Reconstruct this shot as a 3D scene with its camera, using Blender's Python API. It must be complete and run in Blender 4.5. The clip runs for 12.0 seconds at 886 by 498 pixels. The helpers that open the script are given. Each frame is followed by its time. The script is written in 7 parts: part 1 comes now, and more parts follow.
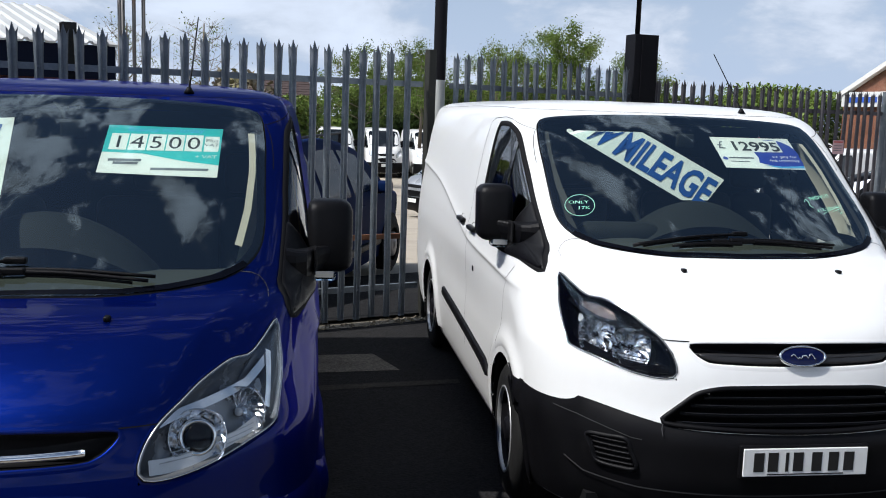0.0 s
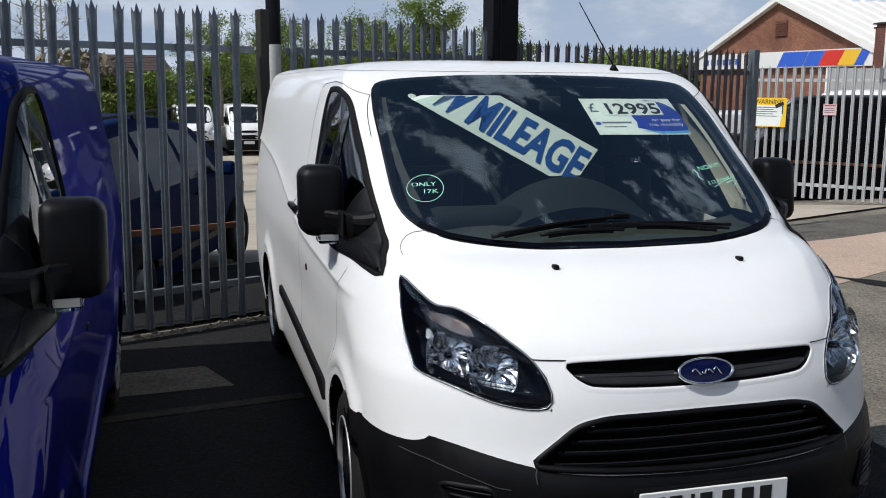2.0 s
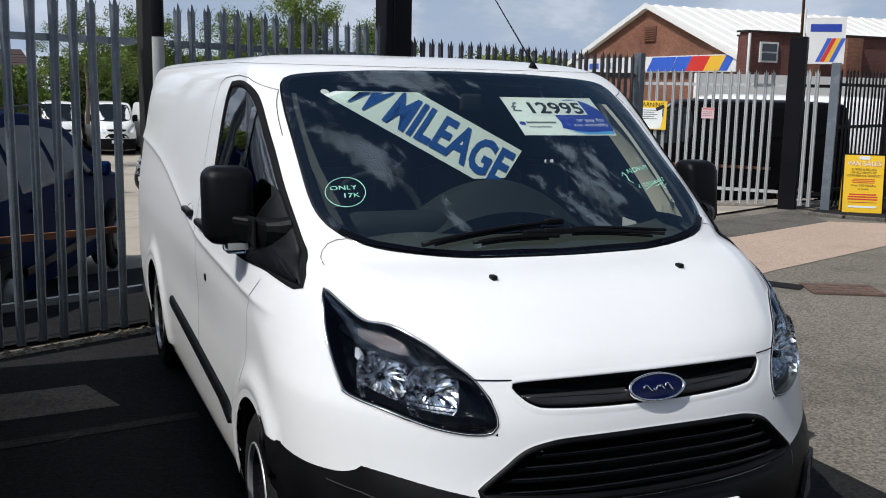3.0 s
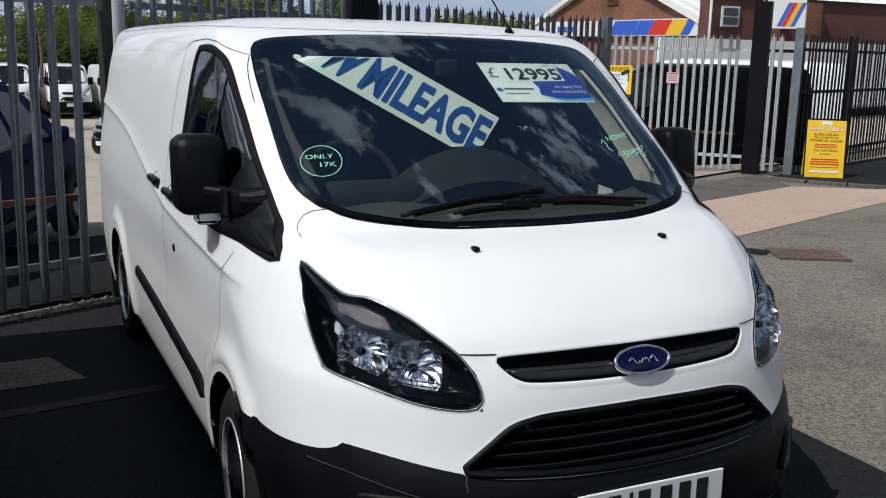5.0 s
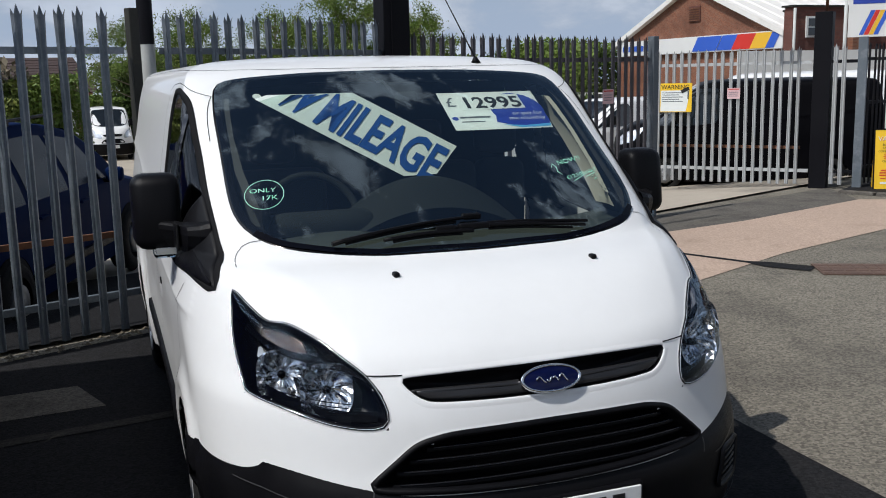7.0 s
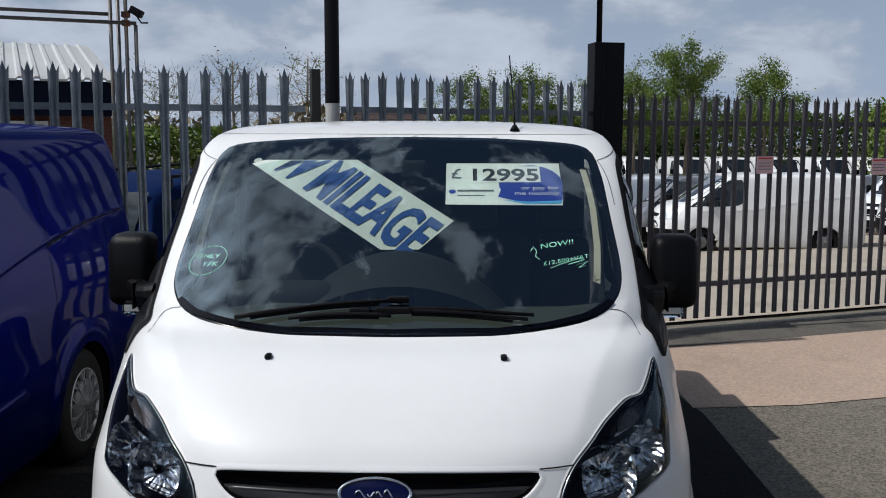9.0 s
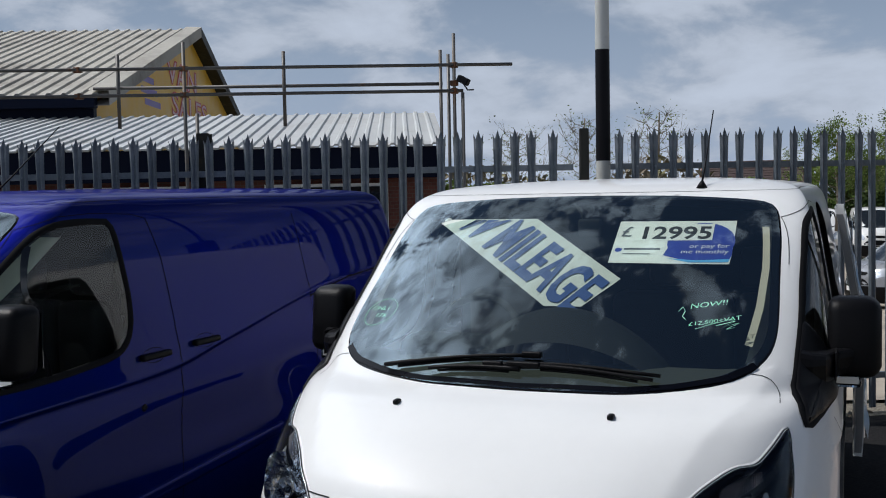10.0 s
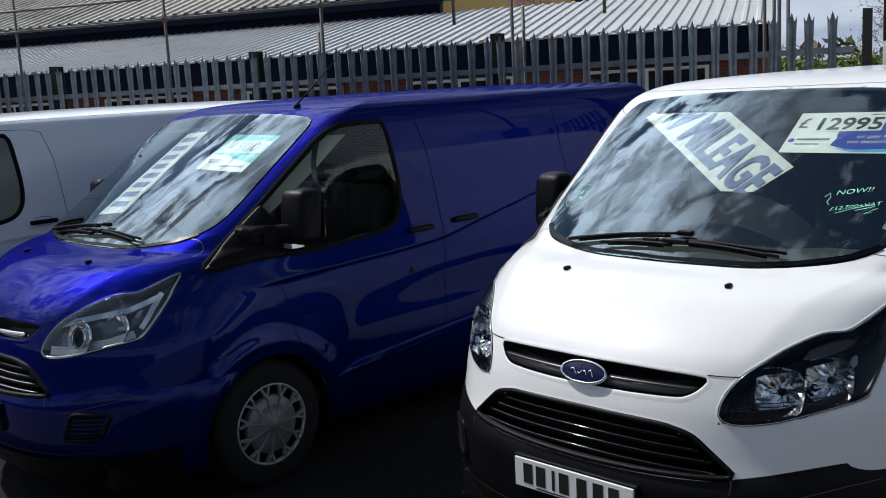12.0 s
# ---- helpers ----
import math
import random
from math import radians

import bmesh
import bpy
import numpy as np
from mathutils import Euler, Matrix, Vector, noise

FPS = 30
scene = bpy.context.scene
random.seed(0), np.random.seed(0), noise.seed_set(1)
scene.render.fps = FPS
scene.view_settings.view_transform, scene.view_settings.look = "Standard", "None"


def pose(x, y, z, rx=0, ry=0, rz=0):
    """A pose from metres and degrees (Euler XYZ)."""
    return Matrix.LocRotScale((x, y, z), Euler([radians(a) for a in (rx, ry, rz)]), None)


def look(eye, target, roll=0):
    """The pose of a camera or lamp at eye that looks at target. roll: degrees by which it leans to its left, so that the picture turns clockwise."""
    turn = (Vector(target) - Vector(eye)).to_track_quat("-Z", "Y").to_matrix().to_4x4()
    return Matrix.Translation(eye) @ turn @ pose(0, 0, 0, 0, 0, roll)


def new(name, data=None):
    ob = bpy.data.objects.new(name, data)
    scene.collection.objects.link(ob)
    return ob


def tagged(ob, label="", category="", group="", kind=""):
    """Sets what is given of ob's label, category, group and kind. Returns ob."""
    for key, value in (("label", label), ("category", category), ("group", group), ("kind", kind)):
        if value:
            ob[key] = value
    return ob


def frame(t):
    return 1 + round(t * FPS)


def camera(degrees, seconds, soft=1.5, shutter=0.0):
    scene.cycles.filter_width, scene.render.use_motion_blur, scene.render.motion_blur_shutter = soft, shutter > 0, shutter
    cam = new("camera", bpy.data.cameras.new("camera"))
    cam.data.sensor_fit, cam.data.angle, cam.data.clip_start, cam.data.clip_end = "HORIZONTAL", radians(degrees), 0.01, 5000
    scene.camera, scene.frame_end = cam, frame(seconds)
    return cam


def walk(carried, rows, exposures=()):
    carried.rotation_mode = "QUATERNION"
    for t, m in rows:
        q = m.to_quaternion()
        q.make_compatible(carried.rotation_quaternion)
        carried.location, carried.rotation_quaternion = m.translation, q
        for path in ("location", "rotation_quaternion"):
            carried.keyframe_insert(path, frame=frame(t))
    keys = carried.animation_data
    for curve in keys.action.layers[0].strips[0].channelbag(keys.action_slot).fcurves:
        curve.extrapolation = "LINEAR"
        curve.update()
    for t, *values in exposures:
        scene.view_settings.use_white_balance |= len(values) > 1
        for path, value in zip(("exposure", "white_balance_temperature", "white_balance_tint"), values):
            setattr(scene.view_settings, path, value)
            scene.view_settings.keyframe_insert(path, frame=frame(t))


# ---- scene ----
cam = camera(49.2, 12.0, 1.0)
PATH = [
    (0, (0.824, 0.54, 1.85), (1.111, 2.499, 1.565), 1.9),
    (0.5, (1.03, 0.805, 1.845), (1.325, 2.772, 1.632), 4.0),
    (1, (1.088, 1.127, 1.812), (1.725, 3.011, 1.602), 3.3),
    (1.5, (1.112, 1.323, 1.804), (1.809, 3.169, 1.474), 2.1),
    (2, (1.192, 1.434, 1.811), (1.729, 3.331, 1.476), 0.4),
    (2.5, (1.197, 1.624, 1.794), (1.871, 3.473, 1.438), 1.5),
    (2.7, (1.15, 1.687, 1.791), (1.899, 3.512, 1.462), 1.4),
    (4.3, (1.072, 1.858, 1.788), (1.887, 3.651, 1.441), 1.0),
    (4.5, (1.074, 1.852, 1.79), (1.886, 3.641, 1.415), 1.1),
    (5, (1.09, 1.853, 1.797), (1.937, 3.62, 1.396), 1.4),
    (5.5, (1.082, 1.83, 1.791), (1.921, 3.599, 1.381), 1.3),
    (6, (1.111, 1.799, 1.802), (1.915, 3.585, 1.4), 0.2),
    (6.5, (1.313, 1.644, 1.814), (2.02, 3.479, 1.454), -0.7),
    (7, (1.555, 1.528, 1.822), (2.222, 3.381, 1.472), -1.3),
    (8.8, (2.900, 1.555, 1.841), (2.956, 3.537, 1.576), -1.1),
    (9, (3.022, 1.589, 1.866), (2.984, 3.575, 1.632), 0.1),
    (9.5, (3.472, 1.640, 1.855), (2.944, 3.561, 1.675), 0.9),
    (10, (3.804, 1.603, 1.885), (3.033, 3.444, 1.768), -1.1),
    (10.5, (4.057, 1.558, 1.893), (3.210, 3.355, 1.659), -2.0),
    (11, (4.377, 1.660, 1.894), (3.296, 3.323, 1.640), -0.6),
    (11.5, (4.627, 1.506, 1.916), (3.380, 3.047, 1.651), -1.2),
    (12, (4.783, 1.332, 1.960), (3.404, 2.742, 1.627), -3.2),
]
walk(cam, [(t, look(eye, target, roll)) for t, eye, target, roll in PATH], [(0.0, -0.05), (1.0, -0.36), (2.5, -0.40), (5.5, -0.50), (7.0, -0.50), (9.5, -0.65), (12.0, -0.44)])

# ---- sky, sun ----
SUN_TO = Vector((0.69, 0.20, -1.0))
sun = new("sun", bpy.data.lights.new("sun", "SUN"))
sun.data.energy, sun.data.angle, sun.data.color = 5.0, radians(0.55), (1.0, 0.972, 0.94)
sun.matrix_world = look((-20, -7, 30), Vector((-20, -7, 30)) + SUN_TO)
world = bpy.data.worlds.new("sky")
scene.world = world
world.use_nodes = True
wn, wl = world.node_tree.nodes, world.node_tree.links
wn.clear()
w_out, w_bg = wn.new("ShaderNodeOutputWorld"), wn.new("ShaderNodeBackground")
w_sky = wn.new("ShaderNodeTexSky")
w_sky.sky_type, w_sky.sun_disc = "NISHITA", False
w_sky.sun_elevation, w_sky.sun_rotation = radians(54.3), radians(-106)
w_sky.air_density, w_sky.dust_density, w_sky.ozone_density = 1.0, 0.5, 2.0


def w_math(op, *args):
    """A sum of the sky's nodes; numbers are constants."""
    m = wn.new("ShaderNodeMath")
    m.operation = op
    for k, v in enumerate(args):
        if isinstance(v, (int, float)):
            m.inputs[k].default_value = v
        else:
            wl.new(v, m.inputs[k])
    return m.outputs[0]


def w_range(v, a, b, lo, hi):
    r = wn.new("ShaderNodeMapRange")
    r.interpolation_type = "SMOOTHSTEP"
    for key, x in zip(("From Min", "From Max", "To Min", "To Max"), (a, b, lo, hi)):
        r.inputs[key].default_value = x
    wl.new(v, r.inputs["Value"])
    return r.outputs["Result"]


def w_noise(vec, scale, detail, rough, bend=0.0):
    t = wn.new("ShaderNodeTexNoise")
    t.inputs["Scale"].default_value, t.inputs["Detail"].default_value, t.inputs["Roughness"].default_value, t.inputs["Distortion"].default_value = scale, detail, rough, bend
    wl.new(vec, t.inputs["Vector"])
    return t.outputs["Fac"]


def w_blend(fac, a, b):
    m = wn.new("ShaderNodeMix")
    m.data_type = "RGBA"
    wl.new(fac, m.inputs[0])
    for k, v in ((6, a), (7, b)):
        if isinstance(v, tuple):
            m.inputs[k].default_value = (*v, 1)
        else:
            wl.new(v, m.inputs[k])
    return m.outputs[2]


w_co, w_sep, w_flat = wn.new("ShaderNodeTexCoord"), wn.new("ShaderNodeSeparateXYZ"), wn.new("ShaderNodeCombineXYZ")
wl.new(w_co.outputs["Generated"], w_sep.inputs[0])
w_up = w_math("MAXIMUM", w_sep.outputs["Z"], 0.0)
w_den = w_math("ADD", w_up, 0.40)
wl.new(w_math("DIVIDE", w_sep.outputs["X"], w_den), w_flat.inputs["X"])
wl.new(w_math("DIVIDE", w_sep.outputs["Y"], w_den), w_flat.inputs["Y"])
w_flat.inputs["Z"].default_value = 3.7
w_bank = w_noise(w_flat.outputs[0], 3.2, 7.0, 0.55, 0.2)
w_veil = w_noise(w_flat.outputs[0], 4.2, 5.0, 0.5, 0.3)
w_puff = w_noise(w_flat.outputs[0], 15.0, 9.0, 0.62, 0.3)
w_high = w_range(w_up, 0.25, 0.6, 0.0, 1.0)
w_heap = w_math("ADD", w_math("ADD", w_math("MULTIPLY", w_veil, 0.6), w_math("MULTIPLY", w_puff, 0.45)), w_range(w_sep.outputs["X"], -0.46, 0.0, 0.050, -0.085))
w_cover = w_math("ADD", w_math("MULTIPLY", w_range(w_heap, 0.50, 0.56, 0.0, 1.0), w_high), w_math("MULTIPLY", w_range(w_bank, 0.42, 0.56, 0.0, 0.92), w_math("SUBTRACT", 1.0, w_high)))
w_sunny = w_range(w_sep.outputs["X"], -0.68, -0.35, 4.6, 1.0)
w_tone = w_math("ADD", w_math("MULTIPLY", w_math("MULTIPLY", w_range(w_puff, 0.36, 0.64, 3.6, 10.0), w_sunny), w_high), w_math("MULTIPLY", w_range(w_bank, 0.4, 0.7, 7.9, 10.6), w_math("SUBTRACT", 1.0, w_high)))
w_cloud = wn.new("ShaderNodeVectorMath")
w_cloud.operation = "SCALE"
w_cloud.inputs[0].default_value = (0.85, 0.96, 1.15)
wl.new(w_tone, w_cloud.inputs["Scale"])
w_deep = wn.new("ShaderNodeVectorMath")
w_deep.operation = "SCALE"
w_deep.inputs["Scale"].default_value = 0.85
wl.new(w_sky.outputs["Color"], w_deep.inputs[0])
w_clear = w_blend(w_range(w_up, 0.0, 0.40, 0.94, 0.0), w_deep.outputs["Vector"], (5.7, 7.1, 9.6))
wl.new(w_blend(w_cover, w_clear, w_cloud.outputs["Vector"]), w_bg.inputs["Color"])
w_bg.inputs["Strength"].default_value = 0.090
wl.new(w_bg.outputs["Background"], w_out.inputs["Surface"])

# ---- materials ----


def link(mat, a, b):
    mat.node_tree.links.new(a, b)


def noise_node(mat, scale, detail=5.0, rough=0.55, stretch=(1, 1, 1)):
    n = mat.node_tree.nodes
    co, mp, tex = n.new("ShaderNodeTexCoord"), n.new("ShaderNodeMapping"), n.new("ShaderNodeTexNoise")
    mp.inputs["Scale"].default_value = stretch
    tex.inputs["Scale"].default_value, tex.inputs["Detail"].default_value, tex.inputs["Roughness"].default_value = scale, detail, rough
    link(mat, co.outputs["Object"], mp.inputs["Vector"])
    link(mat, mp.outputs["Vector"], tex.inputs["Vector"])
    return tex


def remap(mat, socket, a, b, lo, hi):
    r = mat.node_tree.nodes.new("ShaderNodeMapRange")
    for key, v in zip(("From Min", "From Max", "To Min", "To Max"), (a, b, lo, hi)):
        r.inputs[key].default_value = v
    link(mat, socket, r.inputs["Value"])
    return r.outputs["Result"]


def blend(mat, fac, a, b):
    m = mat.node_tree.nodes.new("ShaderNodeMix")
    m.data_type = "RGBA"
    link(mat, fac, m.inputs[0])
    for slot, v in ((6, a), (7, b)):
        if isinstance(v, tuple):
            m.inputs[slot].default_value = (*v, 1)
        else:
            link(mat, v, m.inputs[slot])
    return m.outputs[2]


def surf(name, colour, rough=0.5, metal=0.0, vary=0.12, coarse=2.0, fine=40.0, bump=0.0, bump_scale=120.0, coat=0.0, second=None, second_at=(0.55, 0.7),
         second_scale=1.3, piece=0.0, stretch=(1, 1, 1), spec=0.5, rough_vary=0.1, grit=0.0, grit_scale=70.0):
    """A surface whose colour and gloss vary at two scales, with fine relief; second: a stain or wear colour."""
    mat = bpy.data.materials.new(name)
    mat.use_nodes = True
    bsdf = mat.node_tree.nodes["Principled BSDF"]
    n1, n2 = noise_node(mat, coarse, stretch=stretch), noise_node(mat, fine, 4.0, stretch=stretch)
    dark, light = tuple(c * (1 - vary) for c in colour), tuple(min(c * (1 + vary), 1.0) for c in colour)
    col = blend(mat, remap(mat, n1.outputs["Fac"], 0.3, 0.7, 0, 1), dark, light)
    col2 = blend(mat, remap(mat, n2.outputs["Fac"], 0.3, 0.7, 0, 1), tuple(c * (1 - vary * 0.7) for c in colour), tuple(min(c * (1 + vary * 0.7), 1.0) for c in colour))
    half = mat.node_tree.nodes.new("ShaderNodeMix")
    half.data_type = "RGBA"
    half.inputs[0].default_value = 0.5
    link(mat, col, half.inputs[6])
    link(mat, col2, half.inputs[7])
    out = half.outputs[2]
    if second:
        n3 = noise_node(mat, second_scale, 7.0, 0.65)
        out = blend(mat, remap(mat, n3.outputs["Fac"], second_at[0], second_at[1], 0, 1), out, second)
    if grit:
        co, cell, tint = (mat.node_tree.nodes.new(k) for k in ("ShaderNodeTexCoord", "ShaderNodeTexVoronoi", "ShaderNodeHueSaturation"))
        cell.inputs["Scale"].default_value = grit_scale
        split = mat.node_tree.nodes.new("ShaderNodeSeparateColor")
        link(mat, co.outputs["Object"], cell.inputs["Vector"])
        link(mat, cell.outputs["Color"], split.inputs["Color"])
        link(mat, remap(mat, split.outputs["Red"], 0, 1, 1 - grit, 1 + grit * 1.2), tint.inputs["Value"])
        link(mat, out, tint.inputs["Color"])
        out = tint.outputs["Color"]
    if piece:
        info = mat.node_tree.nodes.new("ShaderNodeObjectInfo")
        hsv = mat.node_tree.nodes.new("ShaderNodeHueSaturation")
        link(mat, remap(mat, info.outputs["Random"], 0, 1, 1 - piece, 1 + piece), hsv.inputs["Value"])
        link(mat, out, hsv.inputs["Color"])
        out = hsv.outputs["Color"]
    link(mat, out, bsdf.inputs["Base Color"])
    link(mat, remap(mat, n1.outputs["Fac"], 0.3, 0.7, max(rough - rough_vary, 0.02), min(rough + rough_vary, 1)), bsdf.inputs["Roughness"])
    bsdf.inputs["Metallic"].default_value = metal
    bsdf.inputs["Specular IOR Level"].default_value = spec
    if coat:
        bsdf.inputs["Coat Weight"].default_value, bsdf.inputs["Coat Roughness"].default_value = coat, 0.02
    if bump:
        nb, bp = noise_node(mat, bump_scale, 3.0, stretch=stretch), mat.node_tree.nodes.new("ShaderNodeBump")
        bp.inputs["Strength"].default_value, bp.inputs["Distance"].default_value = bump, 0.01
        link(mat, nb.outputs["Fac"], bp.inputs["Height"])
        link(mat, bp.outputs["Normal"], bsdf.inputs["Normal"])
    return mat


def glass(name, tint, ior=1.5, rough=0.0, mirror=(1, 1, 1)):
    """Thin glazing: it lets light straight through and mirrors by Fresnel."""
    mat = bpy.data.materials.new(name)
    mat.use_nodes = True
    n = mat.node_tree.nodes
    n.clear()
    out, mix, clear, gloss, fres = (n.new(k) for k in ("ShaderNodeOutputMaterial", "ShaderNodeMixShader", "ShaderNodeBsdfTransparent", "ShaderNodeBsdfGlossy", "ShaderNodeFresnel"))
    clear.inputs["Color"].default_value = (*tint, 1)
    gloss.inputs["Roughness"].default_value = rough
    gloss.inputs["Color"].default_value = (*mirror, 1)
    fres.inputs["IOR"].default_value = ior
    link(mat, fres.outputs["Fac"], mix.inputs["Fac"])
    link(mat, clear.outputs["BSDF"], mix.inputs[1])
    link(mat, gloss.outputs["BSDF"], mix.inputs[2])
    link(mat, mix.outputs["Shader"], out.inputs["Surface"])
    return mat


def brick_wall(name, brick, brick2, mortar, scale=4.4):
    mat = bpy.data.materials.new(name)
    mat.use_nodes = True
    n = mat.node_tree.nodes
    bsdf = n["Principled BSDF"]
    co, sep, comb, add, tex = n.new("ShaderNodeTexCoord"), n.new("ShaderNodeSeparateXYZ"), n.new("ShaderNodeCombineXYZ"), n.new("ShaderNodeMath"), n.new("ShaderNodeTexBrick")
    link(mat, co.outputs["Object"], sep.inputs[0])
    link(mat, sep.outputs["X"], add.inputs[0])
    link(mat, sep.outputs["Y"], add.inputs[1])
    link(mat, add.outputs[0], comb.inputs["X"])
    link(mat, sep.outputs["Z"], comb.inputs["Y"])
    link(mat, comb.outputs[0], tex.inputs["Vector"])
    for key, v in (("Color1", (*brick, 1)), ("Color2", (*brick2, 1)), ("Mortar", (*mortar, 1))):
        tex.inputs[key].default_value = v
    tex.inputs["Scale"].default_value, tex.inputs["Mortar Size"].default_value = scale, 0.018
    stain = noise_node(mat, 0.6, 7.0)
    link(mat, blend(mat, remap(mat, stain.outputs["Fac"], 0.42, 0.75, 0, 0.65), tex.outputs["Color"], tuple(c * 0.45 for c in brick)), bsdf.inputs["Base Color"])
    bsdf.inputs["Roughness"].default_value = 0.9
    bp = n.new("ShaderNodeBump")
    bp.inputs["Strength"].default_value, bp.inputs["Distance"].default_value = 0.5, 0.01
    link(mat, tex.outputs["Fac"], bp.inputs["Height"])
    bp.invert = True
    link(mat, bp.outputs["Normal"], bsdf.inputs["Normal"])
    return mat


M = {}
M["white"] = surf("white_paint", (0.75, 0.755, 0.75), 0.38, vary=0.02, coarse=1.5, fine=20, spec=0.15, coat=0.6, second=(0.68, 0.67, 0.64), second_at=(0.62, 0.9), second_scale=2.2, rough_vary=0.04)
M["blue"] = surf("blue_metallic_paint", (0.0010, 0.0092, 0.105), 0.42, metal=0.80, vary=0.10, coarse=1.2, fine=900, coat=0.32, spec=0.05, rough_vary=0.04)
M["blue"].node_tree.nodes["Principled BSDF"].inputs["Specular Tint"].default_value = (0.03, 0.06, 0.8, 1)
M["silver"] = surf("pale_silver_paint", (0.78, 0.81, 0.86), 0.32, vary=0.03, coarse=1.5, coat=0.8, rough_vary=0.04)
M["navy"] = surf("navy_paint", (0.004, 0.014, 0.060), 0.55, vary=0.1, spec=0.02, rough_vary=0.04)
M["car_glass"] = surf("dusty_dark_car_glass", (0.012, 0.018, 0.022), 0.2, vary=0.15, spec=0.15, coat=0.1)
M["grey_paint"] = surf("grey_car_paint", (0.22, 0.23, 0.25), 0.3, vary=0.08, coat=1.0)
M["plastic"] = surf("black_plastic", (0.005, 0.005, 0.006), 0.42, spec=0.11, vary=0.2, coarse=6, fine=200, bump=0.12, bump_scale=900, second=(0.013, 0.013, 0.013), second_at=(0.62, 0.85), second_scale=5)
M["gloss_black"] = surf("gloss_black", (0.008, 0.008, 0.009), 0.12, vary=0.1, coat=0.5)
M["frit"] = surf("black_ceramic_edge", (0.004, 0.004, 0.005), 0.12, vary=0.1, spec=0.2, rough_vary=0.03)
M["rubber"] = surf("tyre_rubber", (0.012, 0.012, 0.012), 0.8, spec=0.2, vary=0.25, coarse=8, fine=90, bump=0.3, bump_scale=160, second=(0.030, 0.028, 0.025), second_at=(0.6, 0.8), second_scale=9)
M["seam"] = surf("dark_gap", (0.008, 0.008, 0.009), 0.8, spec=0.1, vary=0.1)
M["chrome"] = surf("chrome", (0.80, 0.81, 0.82), 0.10, metal=1.0, vary=0.03, rough_vary=0.05)
M["satin"] = surf("satin_grey", (0.30, 0.31, 0.32), 0.35, metal=0.7, vary=0.06)
M["alloy"] = surf("silver_wheel_trim", (0.42, 0.43, 0.44), 0.38, metal=0.55, vary=0.12, coarse=9, fine=60, second=(0.16, 0.14, 0.12), second_at=(0.62, 0.85), second_scale=12)
M["trim_disc"] = surf("dull_grey_wheel_trim", (0.17, 0.175, 0.18), 0.45, metal=0.4, vary=0.15, coarse=9, fine=60, second=(0.09, 0.085, 0.08), second_at=(0.55, 0.8), second_scale=10)
M["lamp_pale"] = surf("silvered_lamp_lining", (0.66, 0.68, 0.71), 0.22, metal=0.25, vary=0.06)
M["indicator"] = surf("ribbed_indicator", (0.55, 0.50, 0.48), 0.12, metal=0.9, vary=0.2, coarse=30, fine=80)
M["reflector"] = surf("lamp_reflector", (0.88, 0.90, 0.94), 0.20, metal=1.0, vary=0.05, coarse=30, fine=80, rough_vary=0.12)
M["lamp_dark"] = surf("lamp_black_bezel", (0.002, 0.0025, 0.005), 0.3, vary=0.1, spec=0.08)
M["lamp_grey"] = surf("dark_grey_lamp_lining", (0.24, 0.25, 0.27), 0.22, metal=0.5, vary=0.12, coarse=9, fine=60)
M["lamp_light"] = surf("lamp_chrome_bezel", (0.84, 0.86, 0.89), 0.16, metal=0.65, vary=0.05)
M["tail_red"] = surf("red_tail_lamp", (0.22, 0.008, 0.010), 0.15, vary=0.1, coat=0.6)
M["plate"] = surf("white_number_plate", (0.74, 0.75, 0.74), 0.35, vary=0.03, coat=0.4)
M["ink"] = surf("black_ink", (0.01, 0.01, 0.01), 0.5)
M["badge"] = surf("badge_blue_enamel", (0.002, 0.004, 0.035), 0.2, spec=0.2, coat=0.2)
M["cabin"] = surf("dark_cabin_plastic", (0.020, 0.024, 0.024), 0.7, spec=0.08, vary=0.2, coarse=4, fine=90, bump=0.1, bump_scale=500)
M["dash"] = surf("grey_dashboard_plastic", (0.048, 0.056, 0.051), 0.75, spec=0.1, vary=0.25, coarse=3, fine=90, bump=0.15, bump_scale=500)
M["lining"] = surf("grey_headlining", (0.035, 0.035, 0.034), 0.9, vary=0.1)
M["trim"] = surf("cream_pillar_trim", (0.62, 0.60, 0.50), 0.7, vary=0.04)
M["cloth"] = surf("charcoal_seat_cloth", (0.018, 0.019, 0.021), 0.95, vary=0.25, coarse=6, fine=150, bump=0.2, bump_scale=400)
M["screen"] = glass("windscreen_glass", (0.74, 0.82, 0.78), 2.2, mirror=(0.80, 0.94, 1.0))
M["side_glass"] = glass("tinted_side_glass", (0.76, 0.84, 0.80), 1.5)
M["lens"] = glass("clear_lamp_cover", (0.88, 0.90, 0.91), 1.32, mirror=(0.72, 0.86, 1.0))
M["dark_glass"] = surf("dark_vehicle_glass", (0.010, 0.013, 0.015), 0.06, vary=0.1, coat=0.6, rough_vary=0.02)
M["bar_grey"] = surf("dark_satin_bar", (0.028, 0.028, 0.030), 0.34, metal=0.3, vary=0.06)
# The cream pillar trim again, darkened to serve as its shaded copy.
M["trim_shaded"] = surf("shaded_pillar_trim", (0.035, 0.038, 0.036), 0.7, vary=0.05)
# Paler plastic for the painted bumper highlight and for other thin edges.
M["pale_plastic"] = surf("pale_plastic_edge", (0.05, 0.05, 0.052), 0.35, vary=0.2, spec=0.4)
M["black_car"] = surf("black_car_paint", (0.003, 0.003, 0.004), 0.4, vary=0.1, spec=0.05)
